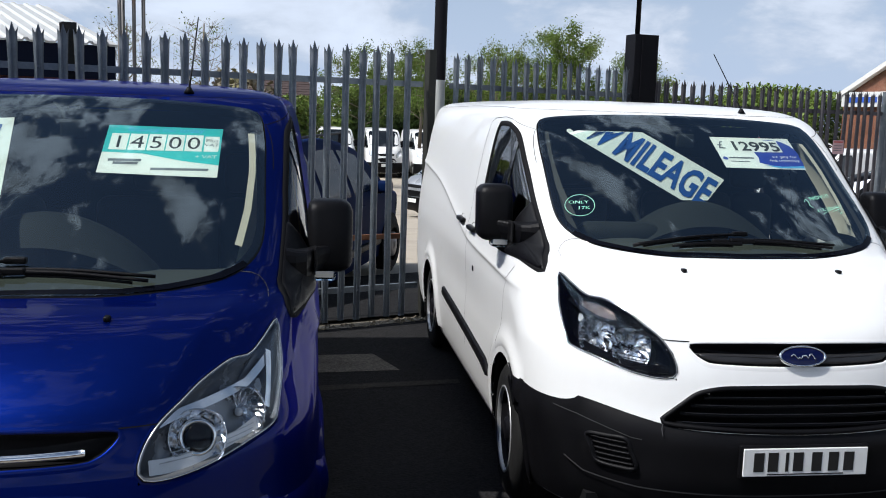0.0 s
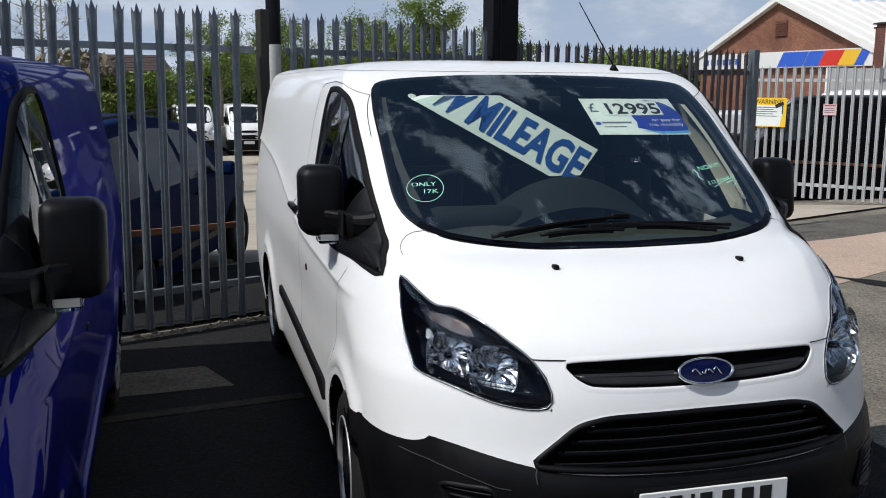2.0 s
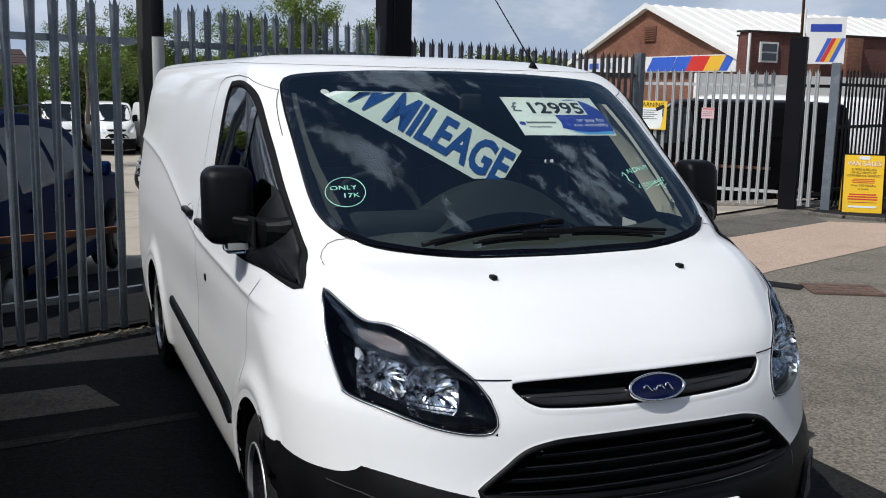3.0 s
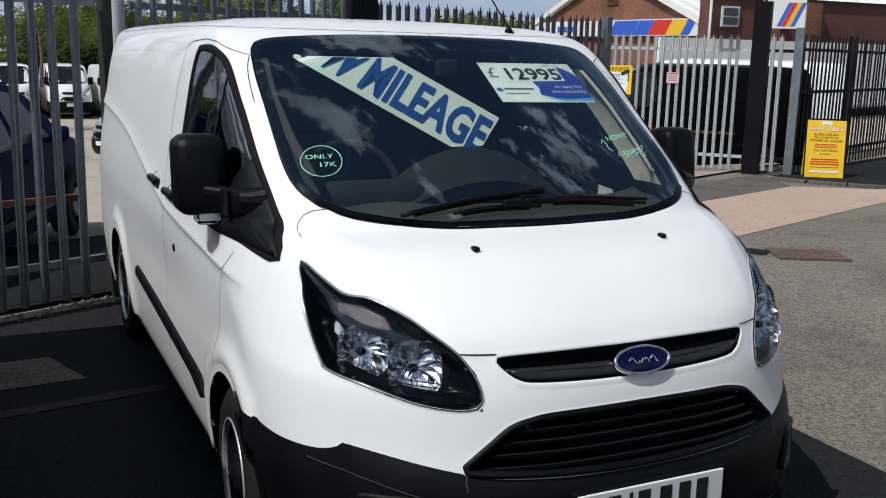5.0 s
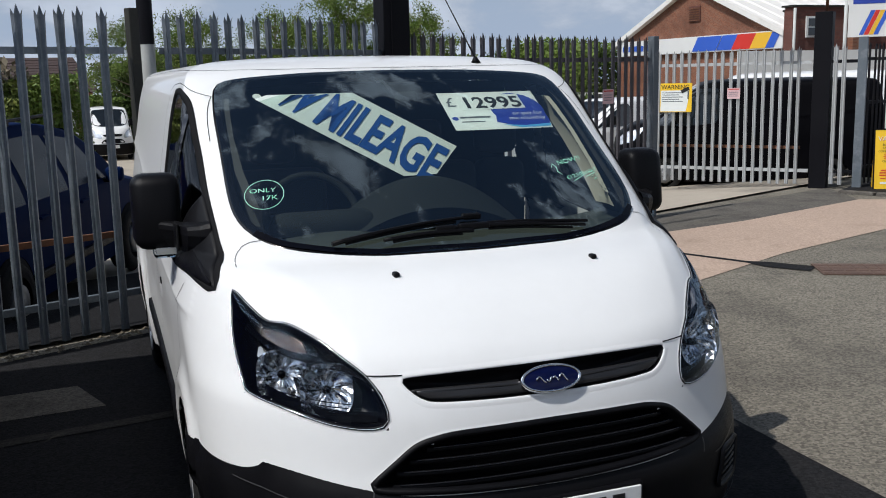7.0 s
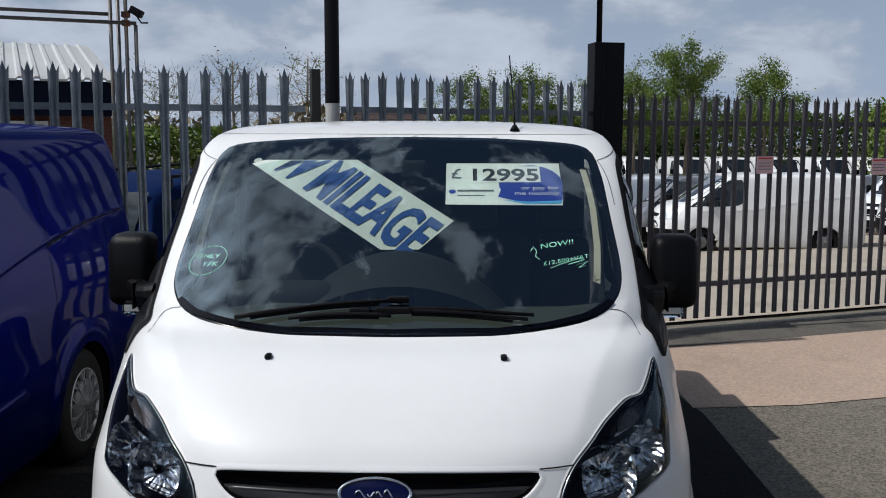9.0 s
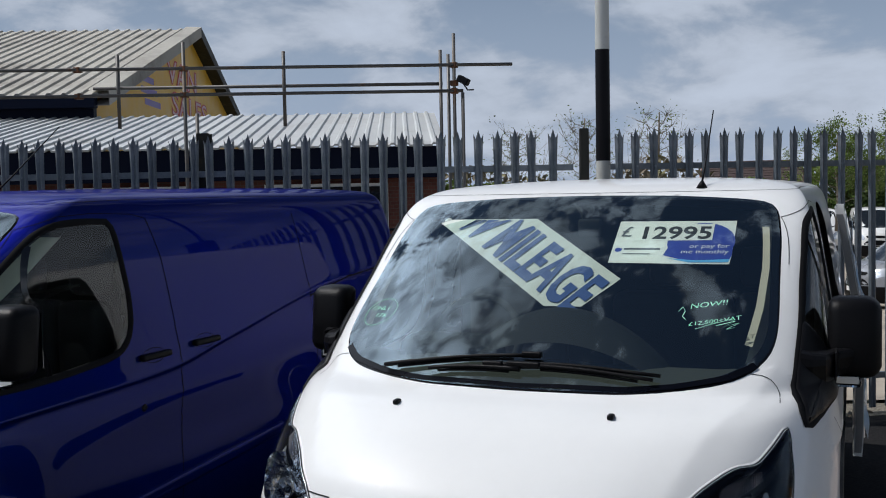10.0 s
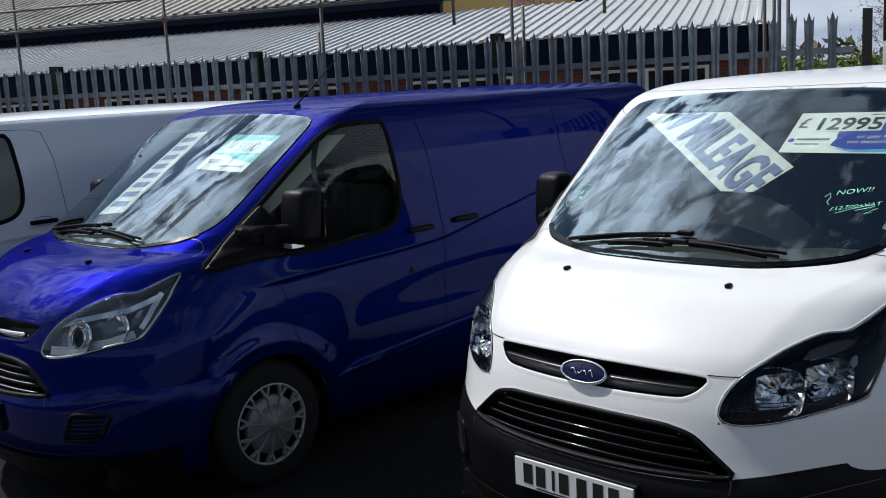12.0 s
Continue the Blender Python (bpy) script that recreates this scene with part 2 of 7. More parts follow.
M["card"] = surf("white_card", (0.72, 0.75, 0.72), 0.5, vary=0.02)
M["banner"] = surf("white_banner_card", (0.70, 0.77, 0.72), 0.5, vary=0.03)
M["banner_blue"] = surf("blue_print", (0.006, 0.065, 0.27), 0.5, vary=0.08)
M["royal"] = surf("royal_blue_print", (0.02, 0.05, 0.32), 0.45, vary=0.05)
M["sky_print"] = surf("light_blue_print", (0.10, 0.42, 0.72), 0.45)
M["teal"] = surf("teal_print", (0.03, 0.45, 0.45), 0.45, vary=0.05)
M["grey_print"] = surf("grey_print", (0.12, 0.13, 0.15), 0.5)
M["chalk"] = surf("green_chalk_pen", (0.32, 0.70, 0.54), 0.8, vary=0.2, fine=300)
M["galv"] = surf("weathered_galvanised_steel", (0.120, 0.142, 0.162), 0.50, metal=0.30, vary=0.22, coarse=3, fine=60, second=(0.22, 0.235, 0.255), second_at=(0.5, 0.75), second_scale=6, piece=0.16)
M["galv_dark"] = surf("dark_weathered_steel", (0.085, 0.083, 0.092), 0.55, metal=0.3, vary=0.22, coarse=3, fine=60, second=(0.07, 0.055, 0.05), second_at=(0.5, 0.75), second_scale=5, piece=0.16)
M["street_steel"] = surf("dark_street_fence_steel", (0.030, 0.029, 0.032), 0.6, metal=0.2, vary=0.25, coarse=3, fine=60, spec=0.2, second=(0.05, 0.038, 0.032), second_at=(0.5, 0.75), second_scale=5, piece=0.16)
M["galv_light"] = surf("pale_galvanised_steel", (0.40, 0.41, 0.41), 0.55, metal=0.1, vary=0.15, coarse=3, fine=60, second=(0.29, 0.28, 0.265), second_at=(0.55, 0.8), second_scale=5, piece=0.10)
M["post"] = surf("dark_fence_post", (0.028, 0.028, 0.024), 0.6, vary=0.25, spec=0.2, second=(0.10, 0.075, 0.04), second_at=(0.55, 0.75), second_scale=3)
M["black_paint"] = surf("black_painted_steel", (0.006, 0.006, 0.008), 0.5, vary=0.2, spec=0.12, second=(0.018, 0.017, 0.016), second_at=(0.6, 0.8))
M["column_grey"] = surf("pale_grey_column_paint", (0.46, 0.47, 0.45), 0.55, vary=0.08, second=(0.30, 0.29, 0.25), second_at=(0.58, 0.8), second_scale=4)
M["rust"] = surf("rusty_steel", (0.16, 0.065, 0.03), 0.85, vary=0.35, coarse=6, second=(0.05, 0.03, 0.02), second_at=(0.5, 0.7), second_scale=5)
M["tube"] = surf("scaffold_tube", (0.12, 0.115, 0.11), 0.55, metal=0.3, vary=0.25, coarse=3, second=(0.16, 0.09, 0.05), second_at=(0.58, 0.75), second_scale=3)
M["asphalt"] = surf("worn_asphalt", (0.158, 0.143, 0.116), 0.92, vary=0.22, coarse=0.5, fine=26, bump=0.55, bump_scale=55, second=(0.118, 0.107, 0.088), second_at=(0.5, 0.62), second_scale=0.9, spec=0.25, grit=0.42, grit_scale=75)
# Near-black: carries the vans' shade on the bay; also plain dark tarmac elsewhere.
M["shade_and_dark_tar"] = surf("shaded_dark_asphalt", (0.015, 0.015, 0.016), 0.9, vary=0.25, coarse=0.7, fine=30, bump=0.45, bump_scale=60, second=(0.024, 0.023, 0.022), second_at=(0.56, 0.72), second_scale=1.1, spec=0.12, grit=0.35, grit_scale=80)
M["concrete"] = surf("pinkish_concrete", (0.40, 0.30, 0.235), 0.9, vary=0.12, coarse=0.6, fine=30, bump=0.3, bump_scale=60, second=(0.25, 0.185, 0.14), second_at=(0.55, 0.8), second_scale=0.8, spec=0.25, grit=0.14, grit_scale=60)
M["concrete_grey"] = surf("grey_yard_concrete", (0.37, 0.325, 0.265), 0.9, vary=0.12, coarse=0.4, fine=20, second=(0.19, 0.175, 0.15), second_at=(0.5, 0.75), second_scale=0.5, spec=0.25)
# Tarmac of gate strip and kerb; also the painted sun square in the bay.
M["patch"] = surf("paler_tarmac", (0.105, 0.096, 0.083), 0.9, vary=0.2, coarse=2, fine=40, second=(0.055, 0.05, 0.045), second_at=(0.5, 0.7), second_scale=2.2, grit=0.3, bump=0.4, bump_scale=70, spec=0.25)
M["sun_tar"] = surf("sun_strip_tar", (0.034, 0.032, 0.029), 0.9, vary=0.3, coarse=2, fine=40, spec=0.15, grit=0.3)
M["iron"] = surf("cast_iron", (0.14, 0.09, 0.07), 0.75, metal=0.3, vary=0.3, coarse=6, bump=0.4, bump_scale=80)
M["earth"] = surf("gritty_earth", (0.10, 0.085, 0.06), 0.95, vary=0.4, coarse=5, fine=40, bump=0.6, bump_scale=60, second=(0.24, 0.20, 0.13), second_at=(0.5, 0.7), second_scale=6)
M["brick"] = brick_wall("red_brown_brick", (0.17, 0.060, 0.032), (0.26, 0.105, 0.058), (0.20, 0.15, 0.11))
M["brick_dark"] = brick_wall("dark_red_brick", (0.115, 0.038, 0.028), (0.155, 0.052, 0.037), (0.125, 0.092, 0.075))
M["orange_brick"] = brick_wall("orange_brick", (0.42, 0.13, 0.05), (0.48, 0.17, 0.07), (0.35, 0.25, 0.18))
M["tile"] = surf("brown_roof_tile", (0.050, 0.032, 0.030), 0.85, vary=0.25, coarse=1.5, fine=12)
M["sheet"] = surf("pale_profiled_sheet", (0.52, 0.53, 0.52), 0.45, metal=0.2, vary=0.08, coarse=0.8, second=(0.40, 0.39, 0.36), second_at=(0.52, 0.75), second_scale=0.7)
M["old_sheet"] = surf("weathered_cement_sheet", (0.42, 0.40, 0.35), 0.85, vary=0.15, coarse=0.6, second=(0.22, 0.20, 0.17), second_at=(0.5, 0.7), second_scale=0.5)
M["white_sheet"] = surf("white_roof_sheet", (0.72, 0.70, 0.66), 0.6, vary=0.06, coarse=0.4, second=(0.56, 0.54, 0.50), second_at=(0.55, 0.8), second_scale=0.4)
M["fascia"] = surf("navy_fascia", (0.004, 0.007, 0.020), 0.6, vary=0.15, spec=0.1)
M["white_frame"] = surf("white_frame_paint", (0.66, 0.66, 0.64), 0.5, vary=0.05)
M["yellow"] = surf("yellow_sign_paint", (0.72, 0.42, 0.03), 0.5, vary=0.06)
M["board_yellow"] = surf("yellow_board", (0.80, 0.50, 0.02), 0.5, vary=0.05)
M["red"] = surf("red_sign_paint", (0.55, 0.03, 0.02), 0.5, vary=0.08)
M["sign_blue"] = surf("blue_sign_paint", (0.03, 0.10, 0.48), 0.5, vary=0.06)
M["purple"] = surf("mauve_sign_paint", (0.20, 0.14, 0.38), 0.5)
M["pink"] = surf("pale_pink_notice", (0.66, 0.45, 0.46), 0.6)
M["flag"] = surf("dark_grey_flag_cloth", (0.075, 0.075, 0.08), 0.9, vary=0.15, fine=200)
M["lime"] = surf("lime_print", (0.35, 0.55, 0.05), 0.8)
M["leaf"] = surf("fresh_green_leaves", (0.10, 0.16, 0.025), 0.6, vary=0.4, coarse=0.8, fine=6, second=(0.18, 0.20, 0.05), second_at=(0.5, 0.7), second_scale=1.2, spec=0.3)
M["leaf_dark"] = surf("dark_hedge_leaves", (0.05, 0.085, 0.018), 0.65, vary=0.45, coarse=0.7, fine=6, second=(0.12, 0.13, 0.03), second_at=(0.52, 0.72), second_scale=0.9, spec=0.3)
M["twig"] = surf("dry_brown_twigs", (0.20, 0.17, 0.12), 0.9, vary=0.3, coarse=2, fine=12, second=(0.20, 0.20, 0.06), second_at=(0.5, 0.7), second_scale=1.0)
M["bark"] = surf("grey_brown_bark", (0.17, 0.145, 0.115), 0.9, vary=0.3, coarse=4, fine=30)

# ---- mesh helpers ----


def mesh_of(name, verts, faces, smooth=True):
    me = bpy.data.meshes.new(name)
    me.from_pydata([tuple(v) for v in verts], [], faces)
    me.update()
    if smooth:
        me.polygons.foreach_set("use_smooth", [True] * len(me.polygons))
    return me


def part(name, data, material, parent=None, label=""):
    """A bmesh or mesh as one object, under a thing or a part."""
    if isinstance(data, bmesh.types.BMesh):
        me = bpy.data.meshes.new(name)
        data.to_mesh(me)
        data.free()
        data = me
    if material and not data.materials:
        data.materials.append(material)
    ob = new(name, data)
    if parent:
        ob.parent = parent
    return tagged(ob, label)


def empty(name, m, label, category, group="", kind=""):
    ob = new(name)
    ob.empty_display_size = 0.2
    ob.matrix_world = m
    return tagged(ob, label, category, group, kind)


def add_box(bm, lo, hi, m=None, bevel=0.0):
    made = bmesh.ops.create_cube(bm, size=1.0)
    vs = made["verts"]
    size, mid = [b - a for a, b in zip(lo, hi)], [(a + b) / 2 for a, b in zip(lo, hi)]
    for v in vs:
        v.co = Vector((v.co.x * size[0] + mid[0], v.co.y * size[1] + mid[1], v.co.z * size[2] + mid[2]))
    if bevel:
        es = list({e for v in vs for e in v.link_edges})
        got = bmesh.ops.bevel(bm, geom=es, offset=bevel, segments=3, affect="EDGES", profile=0.5)
        vs = list({v for f in got["faces"] for v in f.verts} | {v for v in vs if v.is_valid})
    if m is not None:
        for v in vs:
            v.co = m @ v.co
    return bm


def box(lo, hi, m=None, bevel=0.0):
    return add_box(bmesh.new(), lo, hi, m, bevel)


def smooth(ob):
    ob.data.polygons.foreach_set("use_smooth", [True] * len(ob.data.polygons))
    return ob


def add_tube(bm, points, radius, sides=8, taper=1.0):
    """A round bar along a run of points."""
    pts = [Vector(p) for p in points]
    rings = []
    for i, p in enumerate(pts):
        d = (pts[min(i + 1, len(pts) - 1)] - pts[max(i - 1, 0)]).normalized()
        a = d.orthogonal().normalized() if abs(d.z) > 0.9 else d.cross(Vector((0, 0, 1))).normalized()
        b = d.cross(a)
        r = radius * (1 + (taper - 1) * i / max(len(pts) - 1, 1))
        rings.append([bm.verts.new(p + r * (math.cos(k * math.tau / sides) * a + math.sin(k * math.tau / sides) * b)) for k in range(sides)])
    for r0, r1 in zip(rings, rings[1:]):
        for k in range(sides):
            bm.faces.new((r0[k], r0[(k + 1) % sides], r1[(k + 1) % sides], r1[k])).smooth = True
    bm.faces.new(rings[0][::-1])
    bm.faces.new(rings[-1])
    return bm


def tube(points, radius, sides=8, taper=1.0):
    return add_tube(bmesh.new(), points, radius, sides, taper)


def lathe(profile, steps, axis="x", m=None):
    """Turns (along, radius) stations round an axis."""
    verts, faces = [], []
    for a, r in profile:
        for k in range(steps):
            c, s = r * math.cos(k * math.tau / steps), r * math.sin(k * math.tau / steps)
            verts.append(Vector((a, c, s)) if axis == "x" else Vector((c, a, s)) if axis == "y" else Vector((c, s, a)))
    for i in range(len(profile) - 1):
        for k in range(steps):
            faces.append((i * steps + k, i * steps + (k + 1) % steps, (i + 1) * steps + (k + 1) % steps, (i + 1) * steps + k))
    if m is not None:
        verts = [m @ v for v in verts]
    return mesh_of("turned", verts, faces)


def text_mesh(body, size, align="LEFT", squeeze=1.0, shear=0.0, bold=0.0):
    """The words as a flat mesh in x and y, in the built-in letters."""
    cu = bpy.data.curves.new("words", "FONT")
    cu.body, cu.size, cu.align_x, cu.shear, cu.resolution_u, cu.offset = body, size, align, shear, 3, bold
    ob = bpy.data.objects.new("words", cu)
    scene.collection.objects.link(ob)
    bpy.context.view_layer.update()
    me = bpy.data.meshes.new_from_object(ob.evaluated_get(bpy.context.evaluated_depsgraph_get()))
    bpy.data.objects.remove(ob)
    for v in me.vertices:
        v.co.x *= squeeze
    return me


def flat(points, thick=0.0):
    """A flat polygon in x and y as a mesh, with some thickness below it."""
    n = len(points)
    verts, faces = [(x, y, 0) for x, y in points], [tuple(range(n))]
    if thick:
        verts += [(x, y, -thick) for x, y in points]
        faces += [tuple(range(2 * n - 1, n - 1, -1))] + [(i, i + n, (i + 1) % n + n, (i + 1) % n) for i in range(n)]
    return mesh_of("flat", verts, faces, False)


def oval(cx, cy, a, b, n=32):
    return [(cx + a * math.cos(k * math.tau / n), cy + b * math.sin(k * math.tau / n)) for k in range(n)]


def moved(me, fn):
    for v in me.vertices:
        v.co = fn(v.co)
    me.update()
    return me

# ---- panel van: the skin as a function ----


def pchip(xs, ys):
    """A smooth curve through the given stations that does not overshoot."""
    xs, ys = np.asarray(xs, float), np.asarray(ys, float)
    h, d = np.diff(xs), np.diff(ys) / np.diff(xs)
    m = np.zeros(len(xs))
    m[0], m[-1] = d[0], d[-1]
    for i in range(1, len(xs) - 1):
        if d[i - 1] * d[i] > 0:
            w1, w2 = 2 * h[i] + h[i - 1], h[i] + 2 * h[i - 1]
            m[i] = (w1 + w2) / (w1 / d[i - 1] + w2 / d[i])
    xs, ys, h, m = xs.tolist(), ys.tolist(), h.tolist(), m.tolist()

    def at(x):
        i = 0
        while i < len(h) - 1 and x > xs[i + 1]:
            i += 1
        t = min(max((x - xs[i]) / h[i], 0.0), 1.0)
        return (2 * t**3 - 3 * t**2 + 1) * ys[i] + (t**3 - 2 * t**2 + t) * h[i] * m[i] + (3 * t**2 - 2 * t**3) * ys[i + 1] + (t**3 - t**2) * h[i] * m[i + 1]

    return at


# over the height: the nose of the centre line, where the flat side begins, half the width, squareness of the plan, the tail
NOSE = pchip((0.20, 0.30, 0.45, 0.58, 0.70, 0.84, 0.916, 0.977, 1.01, 1.06, 1.13, 1.18, 1.21, 1.228, 1.26, 1.50, 1.80, 1.85, 1.885, 1.91, 1.925, 1.935, 1.94),
             (0.16, 0.085, 0.045, 0.045, 0.07, 0.100, 0.125, 0.158, 0.185, 0.245, 0.35, 0.45, 0.56, 0.67, 0.735, 1.125, 1.615, 1.70, 1.79, 1.92, 2.10, 2.40, 2.90))
SIDE = pchip((0.20, 0.58, 0.70, 0.84, 0.916, 0.977, 1.06, 1.13, 1.18, 1.228, 1.285, 1.5, 1.8, 1.9, 1.94),
             (0.80, 0.82, 0.85, 0.90, 1.00, 1.10, 1.20, 1.28, 1.33, 1.35, 1.36, 1.50, 1.75, 2.05, 3.0))
HALF = pchip((0.20, 0.30, 0.45, 0.58, 0.70, 0.95, 1.13, 1.285, 1.5, 1.8, 1.86, 1.89, 1.91, 1.93, 1.94),
             (0.93, 0.955, 0.975, 0.985, 0.99, 0.99, 0.978, 0.957, 0.925, 0.865, 0.835, 0.79, 0.70, 0.48, 0.02))
SQUARE = pchip((0.20, 0.45, 0.70, 0.916, 0.977, 1.06, 1.13, 1.228, 1.5, 1.8, 1.94), (2.8, 2.7, 2.5, 2.6, 2.8, 3.2, 3.6, 4.2, 5.0, 5.5, 4.0))
TAIL = pchip((0.20, 0.35, 0.6, 1.2, 1.8, 1.9, 1.94), (4.90, 4.95, 4.96, 4.95, 4.88, 4.80, 4.0))
CREASE = pchip((0.6, 1.2, 2.26, 2.76, 3.85, 4.95), (1.02, 1.05, 1.085, 1.166, 1.34, 1.42))
FRONT_AXLE, REAR_AXLE, HUB, TYRE = 1.08, 4.01, 0.325, 0.325


def bare(q, z):
    """The skin without relief: q is the angle from the nose (0) round the corner (90), then 50 to the metre along the side; minus is the right side."""
    y0, ys, w, m = NOSE(z), SIDE(z), HALF(z), SQUARE(z)
    a = abs(q)
    if a <= 90:
        s, c = math.sin(radians(a)), math.cos(radians(a))
        r = 1.0
        for _ in range(12):
            f = (r * s) ** m + (r * c) ** 2 - 1
            r -= f / (m * s * (r * s) ** (m - 1) + 2 * r * c * c + 1e-9)
        x, y = w * r * s, ys - (ys - y0) * r * c
    else:
        x, y = w, ys + (a - 90) / 50
    return Vector((x if q >= 0 else -x, y, z))


def q_at(p):
    """The q of a point on or near the skin."""
    x, y, z = p
    ys, y0 = SIDE(z), NOSE(z)
    a = 90 + (y - ys) * 50 if y >= ys else math.degrees(math.atan2(abs(x) / HALF(z), (ys - y) / (ys - y0)))
    return a if x >= 0 else -a


def fx(x, z):
    """Front view: across and up, to q and z."""
    a = min(abs(x) / HALF(z), 1.0)
    q = math.degrees(math.atan2(a, math.sqrt(max(1 - a ** SQUARE(z), 0.0))))
    return (q if x >= 0 else -q), z


def sy(y, z, side=1):
    """Side view: along and up, to q and z."""
    ys, y0, m = SIDE(z), NOSE(z), SQUARE(z)
    if y >= ys:
        return side * (90 + (y - ys) * 50), z
    c = min(max((ys - y) / (ys - y0), 0.0), 1.0)
    return side * math.degrees(math.atan2((1 - c * c) ** (1 / m), c)), z


def relief(p):
    """Swages, arch flares and bonnet ridges on the skin."""
    x, y, z = abs(p[0]), p[1], p[2]
    d = 0.0
    if y > 0.75 and z < 1.6 and x > 0.86:
        fade = min(max((y - 0.85) / 0.4, 0.0), 1.0)
        k = z - CREASE(y)
        d += fade * 0.014 * (math.exp(-k / 0.05) if k > 0 else math.exp(k / 0.012))
        d -= fade * 0.014 * math.exp(-(((z - 0.76) / 0.16) ** 2)) * (min(1.0, max(0.3, 0.9 * (y - 1.25))) if y < 2.6 else min(1.0, max(0.3, 0.9 * (3.85 - y))))
        for axle in (FRONT_AXLE, REAR_AXLE):
            r = math.hypot(y - axle, z - HUB)
            d += 0.022 * math.exp(-(((r - 0.42) / 0.055) ** 2)) * (1 if z > 0.25 else 0)
    if y < 0.95 and 0.95 < z < 1.3:
        k = x - (0.50 + 0.37 * (y - 0.15))
        d += (0.0025 * math.exp(-((k / 0.030) ** 2)) - (0.10 * k * math.exp(-k / 0.10) if k > 0 else 0.0)) * min(max((z - 0.98) / 0.06, 0), 1)
        d += 0.006 * math.exp(-((x / 0.30) ** 4)) * min(max((z - 1.0) / 0.1, 0), 1)
    return d


def normal_at(q, z):
    e = 0.6
    z0, z1 = max(z - 0.004, 0.2), min(z + 0.004, 1.9395)
    du, dv = bare(q + e, z) - bare(q - e, z), bare(q, z1) - bare(q, z0)
    n = du.cross(dv)
    return n.normalized() if n.length > 1e-9 else Vector((0, 0, 1))


def skin(q, z, off=0.0):
    p = bare(q, z)
    return p + normal_at(q, z) * (off + relief(p))


def closed(points, n, curve=True):
    """n points evenly round a closed outline, through all its stations or rounded between them."""
    pts = [Vector(p) for p in points]
    if curve:
        fine, m = [], len(pts)
        for i in range(m):
            p0, p1, p2, p3 = pts[i - 1], pts[i], pts[(i + 1) % m], pts[(i + 2) % m]
            for k in range(8):
                t = k / 8
                fine.append(0.5 * ((2 * p1) + (p2 - p0) * t + (2 * p0 - 5 * p1 + 4 * p2 - p3) * t * t + (3 * p1 - p0 - 3 * p2 + p3) * t**3))
        pts = fine
    ring = pts + [pts[0]]
    run = [0.0]
    for a, b in zip(ring, ring[1:]):
        run.append(run[-1] + (b - a).length)
    out, i = [], 0
    for k in range(n):
        s = run[-1] * k / n
        while run[i + 1] < s:
            i += 1
        t = (s - run[i]) / max(run[i + 1] - run[i], 1e-9)
        out.append(ring[i].lerp(ring[i + 1], t))
    return out


def ring_of(outline, n=72, curve=True):
    """An outline of (q, z) as points on the bare skin, evenly spaced in metres."""
    return closed([bare(q, z) for q, z in outline], n, curve)


def inset(ring, d):
    """Points d metres inside a ring, on the skin, as (q, z)."""
    n, out = len(ring), []
    mid = sum(ring, Vector()) / n
    for i, p in enumerate(ring):
        t = (ring[(i + 1) % n] - ring[i - 1]).normalized()
        q = q_at(p)
        inward = normal_at(q, min(max(p.z, 0.21), 1.93)).cross(t).normalized()
        if inward.dot(mid - p) < 0 and abs(inward.dot((mid - p).normalized())) > 0.15:
            inward = -inward
        elif RING_TURN[0] < 0:
            inward = -inward
        s = p + inward * d
        out.append((q_at(s), min(max(s.z, 0.205), 1.93)))
    return out


RING_TURN = [1]


def turn_of(ring):
    """Whether a ring runs so that the inside lies to its left, seen from outside."""
    n, mid = len(ring), sum(ring, Vector()) / len(ring)
    area = sum(((ring[i] - mid).cross(ring[(i + 1) % n] - mid) for i in range(n)), Vector())
    return 1 if area.dot(normal_at(q_at(mid), min(max(mid.z, 0.21), 1.93))) > 0 else -1


def loops(ring, steps, fill=(), flip=False):
    """A skin of rings: steps are (inset, off); fill then closes it in shares of the way to the middle, each with its off."""
    RING_TURN[0] = turn_of(ring)
    rows, last = [], None
    for d, off in steps:
        last = inset(ring, d) if d else [(q_at(p), p.z) for p in ring]
        rows.append([skin(q, z, off) for q, z in last])
    n = len(ring)
    if fill:
        mq, mz = sum(q for q, _ in last) / n, sum(z for _, z in last) / n
        for k, off in fill:
            rows.append([skin(mq + (q - mq) * k, mz + (z - mz) * k, off) for q, z in last] if k else [skin(mq, mz, off)])
    verts, faces, start = [], [], []
    for row in rows:
        start.append(len(verts))
        verts += row
    for i in range(len(rows) - 1):
        a, b = start[i], start[i + 1]
        for k in range(n):
            k1 = (k + 1) % n
            faces.append((a + k, a + k1, b) if len(rows[i + 1]) == 1 else (a + k, a + k1, b + k1, b + k))
    if RING_TURN[0] < 0:
        faces = [f[::-1] for f in faces]
    return mesh_of("skin", verts, faces)


def strip(path, width, off, closed_path=False):
    """A narrow ribbon on the skin along (q, z) stations."""
    pts = []
    for (q0, z0), (q1, z1) in zip(path, path[1:]):
        for k in range(6):
            pts.append((q0 + (q1 - q0) * k / 6, z0 + (z1 - z0) * k / 6))
    pts.append(path[-1])
    p3 = [skin(q, z, off) for q, z in pts]
    verts, faces = [], []
    for i, (q, z) in enumerate(pts):
        t = (p3[min(i + 1, len(p3) - 1)] - p3[max(i - 1, 0)]).normalized()
        side = normal_at(q, z).cross(t).normalized() * (width / 2)
        verts += [p3[i] - side, p3[i] + side]
    for i in range(len(pts) - 1):
        faces.append((2 * i, 2 * i + 2, 2 * i + 3, 2 * i + 1))
    return mesh_of("strip", verts, faces)


